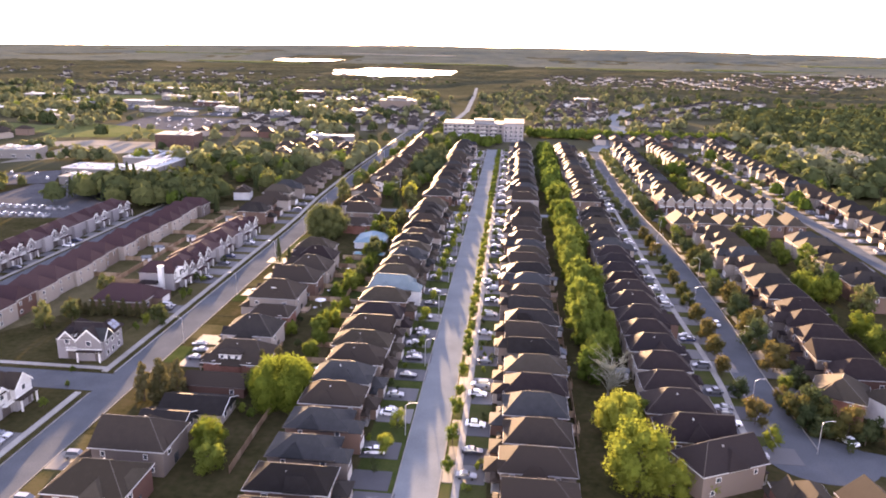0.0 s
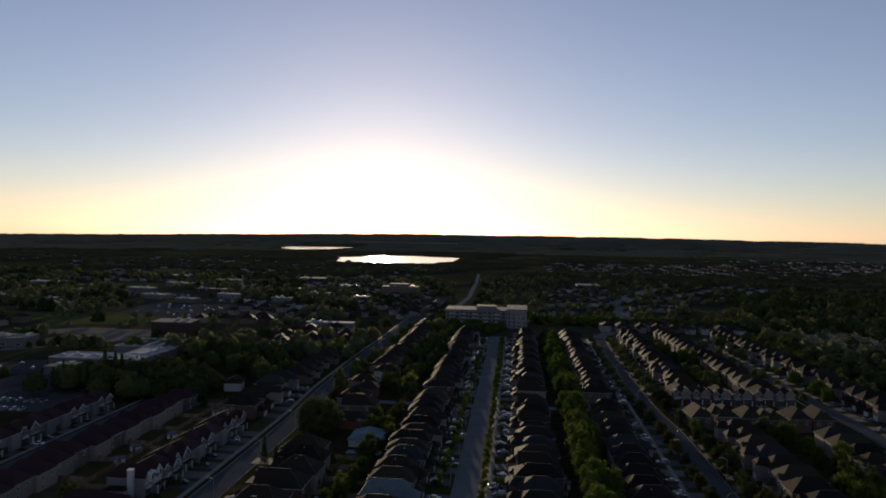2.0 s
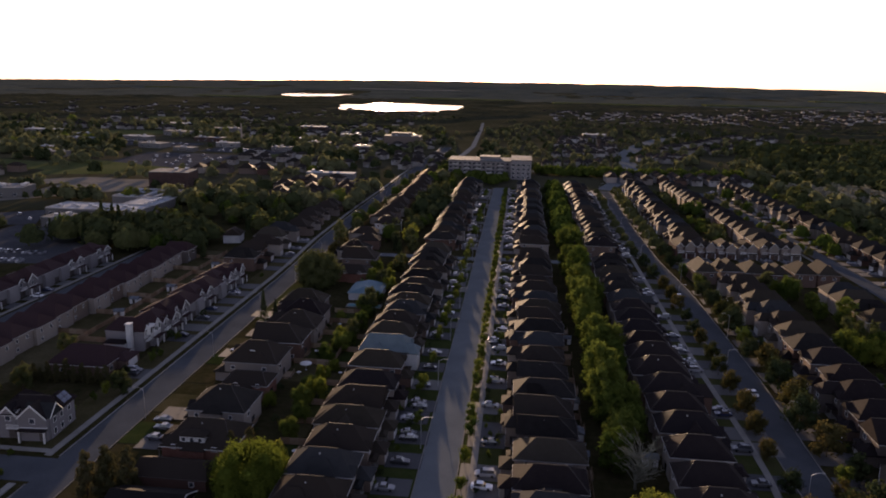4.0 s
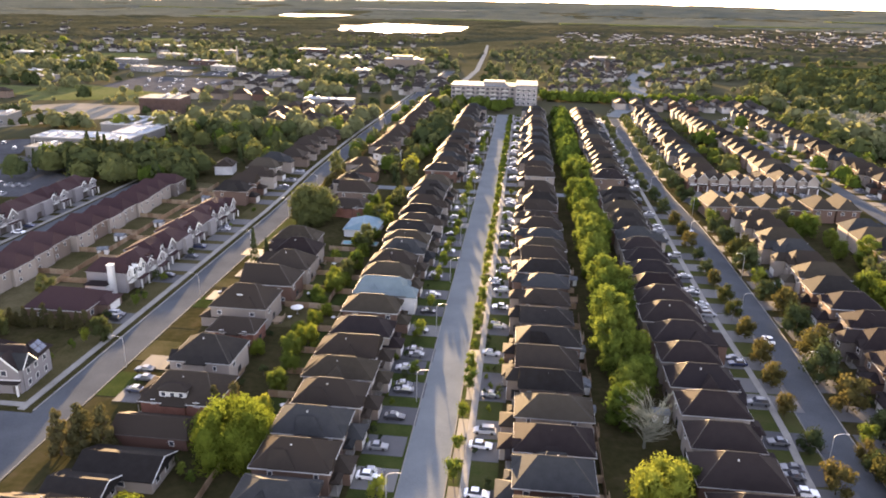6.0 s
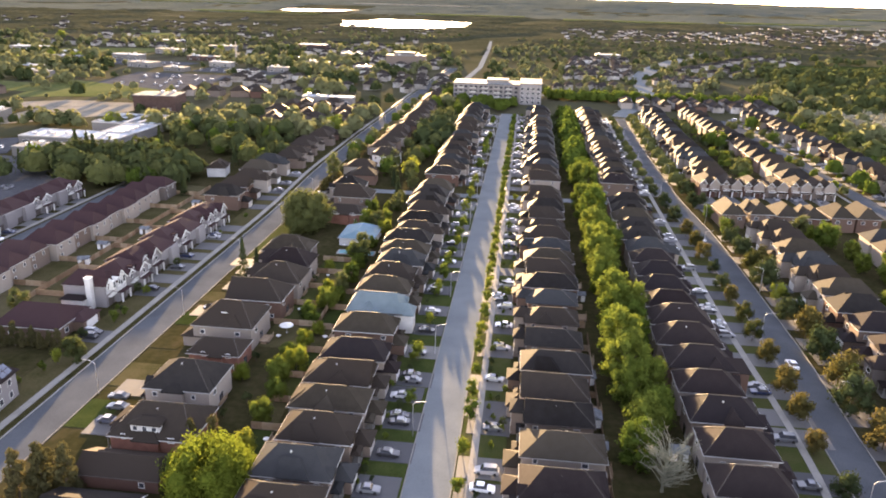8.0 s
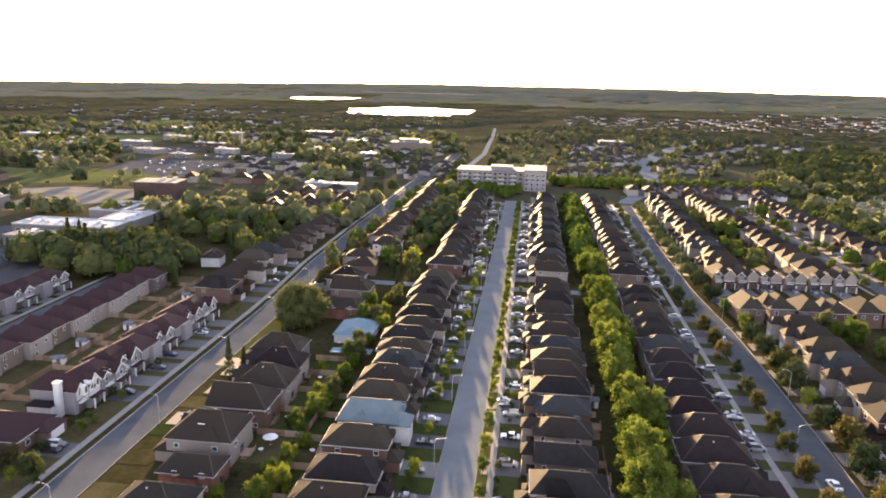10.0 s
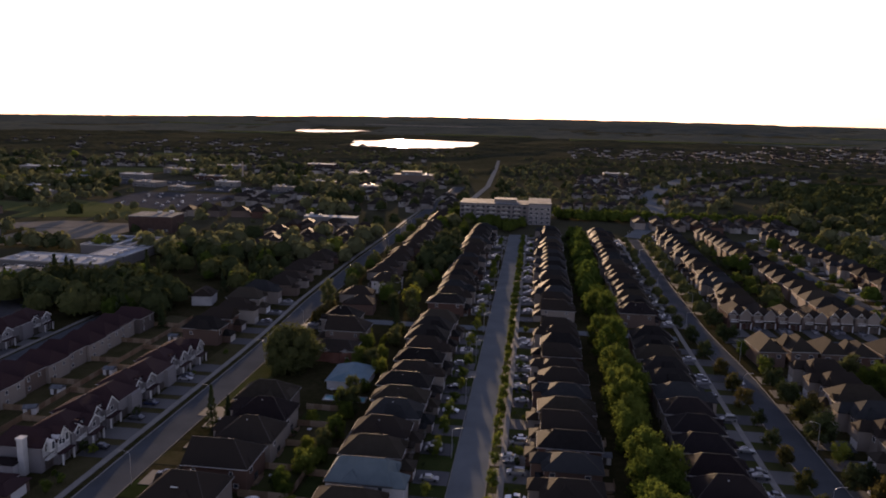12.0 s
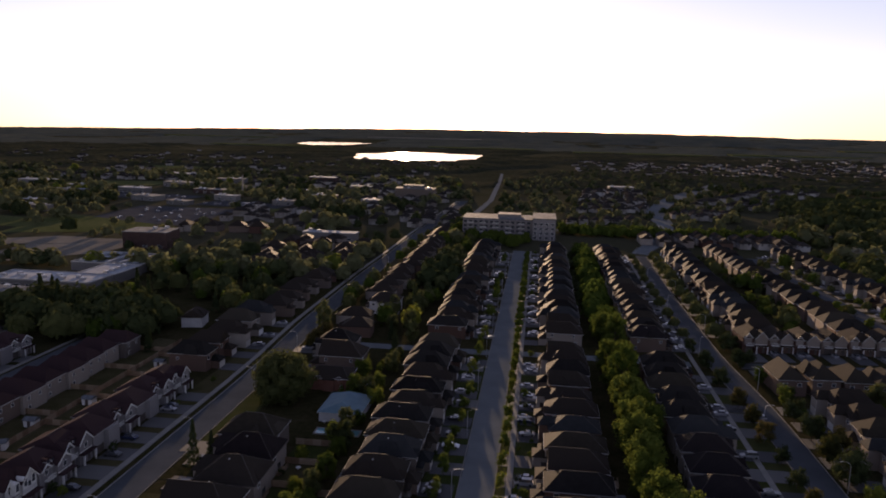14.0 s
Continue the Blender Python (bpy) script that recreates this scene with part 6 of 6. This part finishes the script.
def joined_houses(name, spots, label):
    """Distant houses past the countable ones, in one mesh: walls with a wing, window bands and hipped roofs."""
    bm = bmesh.new()
    rng = random.Random(9)
    for x, y, rz in spots:
        first = len(bm.verts)
        w, d, h = rng.uniform(3.6, 5.2), rng.uniform(5.0, 7.0), rng.uniform(4.2, 5.8)
        n0 = len(bm.faces)
        box(bm, -w, w, -d, d, -0.3, h)
        s = rng.choice((-1, 1))
        box(bm, min(0, s * w) + 0.3, max(0, s * w) - 0.3, d - 0.5, d + 2.5, -0.3, h - 1.2)
        n1 = len(bm.faces)
        hip(bm, -w - 0.5, w + 0.5, -d - 0.5, d + 0.5, h + 0.02, 0.58)
        hip(bm, min(0, s * w), max(0, s * w), d - 4.0, d + 3.0, h - 1.15, 0.62)
        n2 = len(bm.faces)
        for k in (-0.5, 0.5):
            box(bm, k * w - 0.6, k * w + 0.6, -d - 0.05, -d + 0.1, 3.4, 4.6)
            box(bm, -w - 0.05, -w + 0.1, k * d - 0.6, k * d + 0.6, 3.4, 4.6)
        bm.verts.ensure_lookup_table()
        bm.faces.ensure_lookup_table()
        for f in bm.faces[n1:n2]:
            f.material_index = 1
        for f in bm.faces[n2:]:
            f.material_index = 2
        m = pose(x, y, far_height(x, y) - 0.2, 0, 0, rz)
        for v in bm.verts[first:]:
            v.co = m @ v.co
    me = bpy.data.meshes.new(name)
    bm.to_mesh(me)
    bm.free()
    for q in ("far_wall", "far_roof", "glass"):
        me.materials.append(M[q])
    return tagged(new(name, me), label, "houses", kind="stuff")


def build_far_house(seed):
    """A plain house of the outlying streets: body with a wing, main roof and wing roof."""
    rng = random.Random(seed + 300)
    ob = thing("house", ("pale" if seed % 2 else "brown") + " house of an outlying street with a hipped roof", "house", group="outlying houses")
    w, d, h = rng.uniform(4.0, 5.2), rng.uniform(5.2, 7.0), rng.uniform(4.6, 5.8)
    s = rng.choice((-1, 1))
    bm = boxed(-w, w, -d, d, -0.3, h)
    box(bm, min(0, s * w) + 0.3, max(0, s * w) - 0.3, d - 0.5, d + 2.5, -0.3, h - 1.2)
    part("wall", bm, M["pale_brick" if seed % 2 else "brick"], ob)
    part("roof", hip(bmesh.new(), -w - 0.5, w + 0.5, -d - 0.5, d + 0.5, h + 0.02, rng.uniform(0.52, 0.66), run=rng.uniform(0.5, 1.0)), M["shingle"], ob)
    part("wing_roof", hip(bmesh.new(), min(0, s * w), max(0, s * w), d - 4.0, d + 3.0, h - 1.15, 0.62), M["shingle"], ob)
    return ob


FAR_KINDS = [build_far_house(i) for i in range(6)]
nearer = sorted(OUTLYING, key=lambda o: o[1])[:75]
for i, (hx, hy, hr) in enumerate(nearer):
    if i < len(FAR_KINDS):
        FAR_KINDS[i].matrix_basis = pose(hx, hy, 0, 0, 0, hr)
    else:
        copy_thing(FAR_KINDS[random.randrange(len(FAR_KINDS))], pose(hx, hy, 0, 0, 0, hr))
joined_houses("outlying_houses", [o for o in OUTLYING if o not in nearer], "outlying pale and brown houses with dark roofs")
rng = random.Random(8)
SUBURB = []
for x0, x1, y0, y1, n in ((170, 760, 1450, 1900, 120), (600, 1150, 1900, 2500, 130), (-760, -180, 1000, 1750, 110), (-1300, -700, 1300, 2000, 60), (60, 400, 1500, 2000, 90), (400, 900, 1700, 2100, 110)):
    for _ in range(int(n * 0.7)):
        SUBURB.append((round(rng.uniform(x0, x1) / 18) * 18 + rng.uniform(-2, 2), round(rng.uniform(y0, y1) / 34) * 34 + rng.uniform(-3, 3), rng.choice((0, 90, 180, 270))))
joined_houses("far_suburb", SUBURB, "distant suburb of pale houses and roofs")


# ---- woods ----
def dome_quads(rng, n, s, flat=1.0):
    """Leaf sprays over a lumpy rounded crown of width s, standing on its base."""
    e = rng.normal(size=(n, 3))
    e[:, 2] = np.abs(e[:, 2]) * 1.1 - 0.35 * rng.random(n)
    e /= np.linalg.norm(e, axis=1)[:, None]
    ph = rng.uniform(0, 6.28, 6)
    lump = 0.13 * np.sin(4.1 * e[:, 0] + ph[0]) * np.sin(4.7 * e[:, 1] + ph[1]) + 0.13 * np.sin(5.3 * e[:, 2] + ph[2] + 2 * e[:, 0]) + 0.08 * np.sin(9 * e[:, 0] + ph[3]) * np.sin(9 * e[:, 1] + ph[4])
    r = (0.86 + lump + rng.normal(size=n) * 0.045)[:, None]
    p = e * r * np.array([0.5, 0.5, 0.62 * flat * rng.uniform(0.8, 1.25)]) * s
    p[:, 2] += s * 0.36 * flat
    nrm = e + rng.normal(size=(n, 3)) * 0.3
    nrm /= np.linalg.norm(nrm, axis=1)[:, None]
    u = np.cross(nrm, rng.normal(size=(n, 3)))
    u /= np.linalg.norm(u, axis=1)[:, None]
    v = np.cross(nrm, u)
    k = s * min(0.2, 1.25 / math.sqrt(n)) * rng.uniform(0.6, 1.25, (n, 1))
    return np.stack([p - u * k, p + v * k * 0.7, p + u * k, p - v * k * 0.7], axis=1).reshape(-1, 3)


def dome_core(rng, s, flat=1.0):
    """The closed inner mass of a far crown, in lumps, just inside its leaf sprays."""
    ring = np.radians(np.array([-12, 18, 45, 70, 87]))
    turn = np.linspace(0, 2 * math.pi, 9) + rng.uniform(0, 1)
    el, az = np.meshgrid(ring, turn, indexing="ij")
    e = np.stack([np.cos(el) * np.cos(az), np.cos(el) * np.sin(az), np.sin(el)], axis=2)
    lump = 1 + rng.uniform(-0.16, 0.16, el.shape)
    lump[:, -1] = lump[:, 0]
    p = e * lump[..., None] * np.array([0.41, 0.41, 0.5 * flat]) * s
    p[..., 2] += s * 0.36 * flat
    return np.stack([p[:-1, :-1], p[:-1, 1:], p[1:, 1:], p[1:, :-1]], axis=2).reshape(-1, 3)


def build_woods(name, spots, sizes, leaf, label, quads, seed, cone=False, flat=1.0):
    rng = np.random.default_rng(seed)
    vs = []
    for (x, y, z), s in zip(spots, sizes):
        if cone:
            v = crown_quads(rng, quads, (s * 0.24, s * 0.45, s * 0.42), 8, s * 0.21, s * 0.06, s * 0.48, 0.4, True)
        else:
            v = np.concatenate([dome_quads(rng, quads, s, flat), dome_core(rng, s, flat)])
        vs.append(v + np.array([x, y, z]))
    v = np.concatenate(vs)
    me = raw_mesh(name, v, np.arange(len(v)).reshape(-1, 4), leaf)
    return tagged(new(name, me), label, "woods", kind="stuff")


def mixed_woods(name, spots, sizes, label, quads, seed, shares):
    """Woods of several kinds of trees, in stands."""
    sets = {q: ([], []) for q, _ in shares}
    r = random.Random(seed)
    for p, s in zip(spots, sizes):
        v = 0.5 + 0.62 * noise.noise((p[0] / 70.0, p[1] / 70.0, seed)) + r.uniform(-0.25, 0.25) - (0.3 if p[0] > 260 and p[1] < 2200 else 0.0)
        for q, upto in shares:
            if v <= upto or q == shares[-1][0]:
                sets[q][0].append(p)
                sets[q][1].append(s)
                break
    for q, (p, s) in sets.items():
        if p:
            build_woods(name, p, s, M[q], label, quads, seed)


CLEAR = [(-93, -66, 300, 900), (-48, 27, 600, 665), (-375, -268, 596, 724), (-325, -262, 440, 525), (-490, -150, 1740, 2330), (-900, -620, 2450, 3130), (340, 590, 1005, 1130), (-52, -40, 660, 1400), (-620, -470, 885, 1005)]
CLEAR += [(x - 13, x + 13, y - 16, y + 16) for x, y in ((90, 570), (103, 600), (111, 640), (120, 690), (127, 735), (132, 790), (136, 840), (148, 890), (160, 935), (172, 975), (190, 1020), (206, 1060), (225, 1110))]
# the streets and gardens on this side of the shopping hall are planted tree by tree
CLEAR.append((-266, 266, -388, 388.5))
for o in list(scene.objects):
    if o.get("category") == "commercial building" and o.name != "shopping_hall":
        w, d = [max(abs(c[i]) for c in o.children[0].bound_box) + 4 for i in (0, 1)]
        CLEAR.append((o.location.x - w, o.location.x + w, o.location.y - d, o.location.y + d))
for px, py, pw, pd, pr, pm in PLOTS:
    k = 5
    for i in range(k):
        u = (i + 0.5) / k - 0.5
        qx, qy = px + u * pw * math.cos(radians(pr)), py + u * pw * math.sin(radians(pr))
        CLEAR.append((qx - pw / k / 2 - 2, qx + pw / k / 2 + 2, qy - pd / 2 - 1, qy + pd / 2 + 1))
TAKEN = {}
for hx, hy, _ in OUTLYING + SUBURB:
    for i in (-1, 0, 1):
        for j in (-1, 0, 1):
            TAKEN.setdefault((round(hx / 10) + i, round(hy / 10) + j), []).append((hx, hy))
rng = random.Random(5)


def open_spot(x, y, room=9.5):
    if any(a < x < b and c < y < d for a, b, c, d in CLEAR):
        return True
    return any(math.hypot(x - hx, y - hy) < room for hx, hy in TAKEN.get((round(x / 10), round(y / 10)), ()))


def scatter(n, ymin, ymax, xs, big, keep=1.0):
    spots, sizes = [], []
    while len(spots) < n:
        y = ymin + (ymax - ymin) * rng.random() ** 1.25
        x = 14 + (y + 90) * rng.uniform(*xs)
        if -430 < x < -185 and 430 < y < 760 and rng.random() < 0.8:
            continue
        if open_spot(x, y) or noise.noise((x / 160.0, y / 160.0, 2.0)) > 0.22 and rng.random() > 0.12:
            continue
        spots.append((x, y, far_height(x, y) - 0.4))
        sizes.append(min(1.5, max(0.42, rng.lognormvariate(-0.12, 0.32))) * big)
    return spots, sizes


def far_scatter(n, r0, r1, big):
    spots, sizes = [], []
    while len(spots) < n:
        a = radians(rng.uniform(-40, 40))
        r = r0 + (r1 - r0) * rng.random()
        x, y = 14 + r * math.sin(a), -18 + r * math.cos(a)
        if open_spot(x, y) or noise.noise((x / 260.0, y / 420.0, 7.0)) + 0.5 * noise.noise((x / 90.0, y / 150.0, 3.0)) > 0.08:
            continue
        spots.append((x, y, far_height(x, y) - 1))
        sizes.append(rng.uniform(0.7, 1.2) * big)
    return spots, sizes


def forest_right(n):
    spots, sizes = [], []
    while len(spots) < n:
        y = rng.uniform(330, 1160)
        x = rng.uniform(206 + max(0, (y - 620)) * 0.25, 300 + (y - 200) * 0.75)
        if open_spot(x, y) or (225 < x < 300 and 520 < y < 590 and rng.random() < 0.8):
            continue
        spots.append((x, y, -0.4))
        sizes.append(min(16, max(5, rng.lognormvariate(2.25, 0.25))))
    return spots, sizes


mixed_woods("forest", *forest_right(2100), "dense green mixed forest beside the suburb", 34, 1, (("leaf_dark", 0.36), ("leaf_wood", 0.6), ("leaf_town", 9)))
SIZE = {"big": (11, "leaf_green"), "bright": (11, "leaf_bright"), "small": (4.6, "leaf_green"), "rust": (6.0, "leaf_wood"), "dark": (12, "leaf_wood"), "fir": (14, "leaf_dark"), "shade": (13, "leaf_dark"), "young": (8, "leaf_green")}
for kind, (width, nm) in SIZE.items():
    got = [g for g in GROVE if g[0] == kind]
    if got:
        build_woods("grove", [(x, y, 0.0) for _, x, y, _ in got], [width * s for _, _, _, s in got], M[nm], "garden and street trees standing in groves", {"small": 80, "rust": 110}.get(kind, 170), 9, kind == "fir")
growth = []
for x0, x1, y0, y1, n in ((-49, -32.5, 62, 300, 260), (31.8, 37, 70, 540, 260), (46.5, 49.5, 80, 540, 120), (113, 136, 100, 285, 170), (-52, -33, 316, 560, 260), (-122, -113, 160, 300, 14), (-135, -125, 120, 300, 30), (103, 140, 345, 560, 200), (-76, -72, 60, 300, 10), (200, 207, 250, 560, 80)):
    for _ in range(n):
        growth.append((rng.uniform(x0, x1), rng.uniform(y0, y1), -0.2))
growth = [g for g in growth if not 302 < g[1] < 316 and not open_spot(g[0], g[1], 7.5) and not (-53 < g[0] < -37 and 218 < g[1] < 248)]
build_woods("garden_growth", growth, [rng.choice((1.3, 1.8, 2.4, 3.2, 4.6)) * rng.uniform(0.8, 1.3) for _ in growth], M["leaf_dark"], "shrubs, hedges and small trees in back gardens", 40, 12)
hedge_spots = [(rng.uniform(32, 235), rng.uniform(636, 652), -0.3) for _ in range(150)] + [(rng.uniform(-58, -50), rng.uniform(560, 640), -0.3) for _ in range(8)] + [(rng.uniform(-40, 4), rng.uniform(556, 604), -0.3) for _ in range(26)]
thicket = [(rng.uniform(228, 300), rng.uniform(505, 590), -0.3) for _ in range(170)]
build_woods("bare_thicket", thicket, [rng.uniform(6, 9) for _ in thicket], M["leaf_bare"], "pale grey thicket of bare trees", 72, 13)
west = []
while len(west) < 190:
    p = (rng.uniform(-345, -192), rng.uniform(150, 345), -0.3)
    if not open_spot(p[0], p[1], 8) and not (-262 < p[0] < -200 and 252 < p[1] < 300):
        west.append(p)
build_woods("grove", west, [rng.uniform(5, 11) for _ in west], M["leaf_wood"], "loose trees on the open land to the west", 120, 14)
east = [(rng.uniform(206, 340), rng.uniform(150, 340), -0.3) for _ in range(420)]
build_woods("forest_edge", east, [rng.uniform(6, 12) for _ in east], M["leaf_wood"], "green trees at the forest's edge", 44, 15)
build_woods("tree_belt", hedge_spots, [rng.uniform(6, 10) for _ in hedge_spots], M["leaf_green"], "belt of green trees along the cross road", 90, 2)
mixed_woods("town_trees", *scatter(1350, 420, 1150, (-0.72, -0.08), 8.5), "garden and roadside trees among distant houses", 38, 3, (("leaf_dark", 0.34), ("leaf_town", 0.9), ("leaf_green", 9)))
mixed_woods("town_trees", *scatter(480, 670, 1250, (-0.05, 0.3), 7.5), "garden trees among distant houses", 40, 4, (("leaf_dark", 0.34), ("leaf_town", 9)))
mixed_woods("far_woods", *far_scatter(600, 1080, 1600, 8.5), "distant woodland treetops", 16, 5, (("leaf_dark", 0.4), ("leaf_town", 9)))


def canopy(name, r0, r1, turn, step, high, material, label, seed):
    """Closed woodland far off: one lumpy sheet of tree tops over the land, sunk below it at clearings and houses."""
    g = np.random.default_rng(seed)
    rows = int(math.log(r1 / r0) / step) + 1
    cols = int(80 / turn) + 1
    r = r0 * np.exp(step * np.arange(rows))[:, None] * np.ones((1, cols))
    a = np.radians(-40 + turn * np.arange(cols))[None, :] * np.ones((rows, 1))
    r = r * (1 + step * g.uniform(-0.38, 0.38, r.shape))
    a = a + math.radians(turn) * g.uniform(-0.38, 0.38, r.shape)
    x, y = 14 + r * np.sin(a), -18 + r * np.cos(a)
    wild = np.zeros(r.shape, bool)
    for x0, x1, y0, y1 in CLEAR:
        wild |= (x > x0) & (x < x1) & (y > y0) & (y < y1)
    lump = g.uniform(0.35, 1.0, r.shape)
    z = np.empty(r.shape)
    for i in range(rows):
        for k in range(cols):
            u, v = float(x[i, k]), float(y[i, k])
            land = far_height(u, v)
            gap = noise.noise((u / 260.0, v / 420.0, 7.0)) + 0.5 * noise.noise((u / 90.0, v / 150.0, 3.0))
            near_house = any(math.hypot(u - hx, v - hy) < 15 for hx, hy in TAKEN.get((round(u / 10), round(v / 10)), ()))
            if wild[i, k] or near_house:
                z[i, k] = land - 1.5
            else:
                z[i, k] = land + high * lump[i, k] * min(1.0, i / 30, max(0.06, (0.2 - gap) * 5))
    verts = np.stack([x, y, z], axis=2).reshape(-1, 3)
    q = (np.arange(rows - 1)[:, None] * cols + np.arange(cols - 1)[None, :]).reshape(-1)
    faces = np.stack([q, q + 1, q + cols + 1, q + cols], axis=1)
    me = raw_mesh(name, verts, faces, material)
    me.polygons.foreach_set("use_smooth", np.ones(len(me.polygons), bool))
    return tagged(new(name, me), label, "woods", kind="stuff")


canopy("far_woods", 1080, 2650, 0.2, 0.0042, 5.5, M["canopy"], "distant closed woodland and suburb treetops", 5)
canopy("horizon_woods", 2600, 4850, 0.22, 0.0055, 5.0, M["hazed_canopy"], "woodland in pale hazed colours reaching to the horizon", 6)


def lake(name, cx, cy, rx, ry, label, seed=0, z=0.6):
    n = 72
    vs = []
    for k in range(n):
        a = 2 * math.pi * k / n
        f = 1 + 0.25 * noise.noise((math.cos(a) * 2.1 + seed, math.sin(a) * 2.1, 0.5))
        vs.append((cx + rx * f * math.cos(a), cy + ry * f * math.sin(a), z))
    me = bpy.data.meshes.new(name)
    me.from_pydata(vs, [], [list(range(n))])
    me.materials.append(M["water"])
    return tagged(new(name, me), label, "lake", kind="structure")


lake("water_1", -315, 2030, 178, 260, "bright lake mirroring the low sun")
lake("water_2", -760, 2800, 120, 300, "narrow far lake mirroring the sky", 4, 9.0)
lake("water_3", -296, 905, 16, 75, "shining narrow pond among trees", 7)
# models that no place took
for models, taken in ((TREES, tree_used), (PROTO, used), (dict(enumerate(CARS)), car_used)):
    for key, ob in list(models.items()):
        if key not in taken:
            for o in (*ob.children_recursive, ob):
                bpy.data.objects.remove(o)
# walls that look away from the central street and its south end stay blank
for ob in [o for o in scene.objects if o.name.split(".")[0] == "window" and o.parent]:
    facing = (ob.parent.matrix_basis @ ob.matrix_basis).to_3x3() @ Vector((0, -1, 0))
    px = ob.parent.location.x
    if facing.y > 0.5 or (px > 14 and facing.x > 0.5) or (px < -10 and facing.x < -0.5) or (ob.parent.location.y > 370 and ob.parent.get("category") in ("house", "townhouse")):
        for o in (*ob.children, ob):
            bpy.data.objects.remove(o)
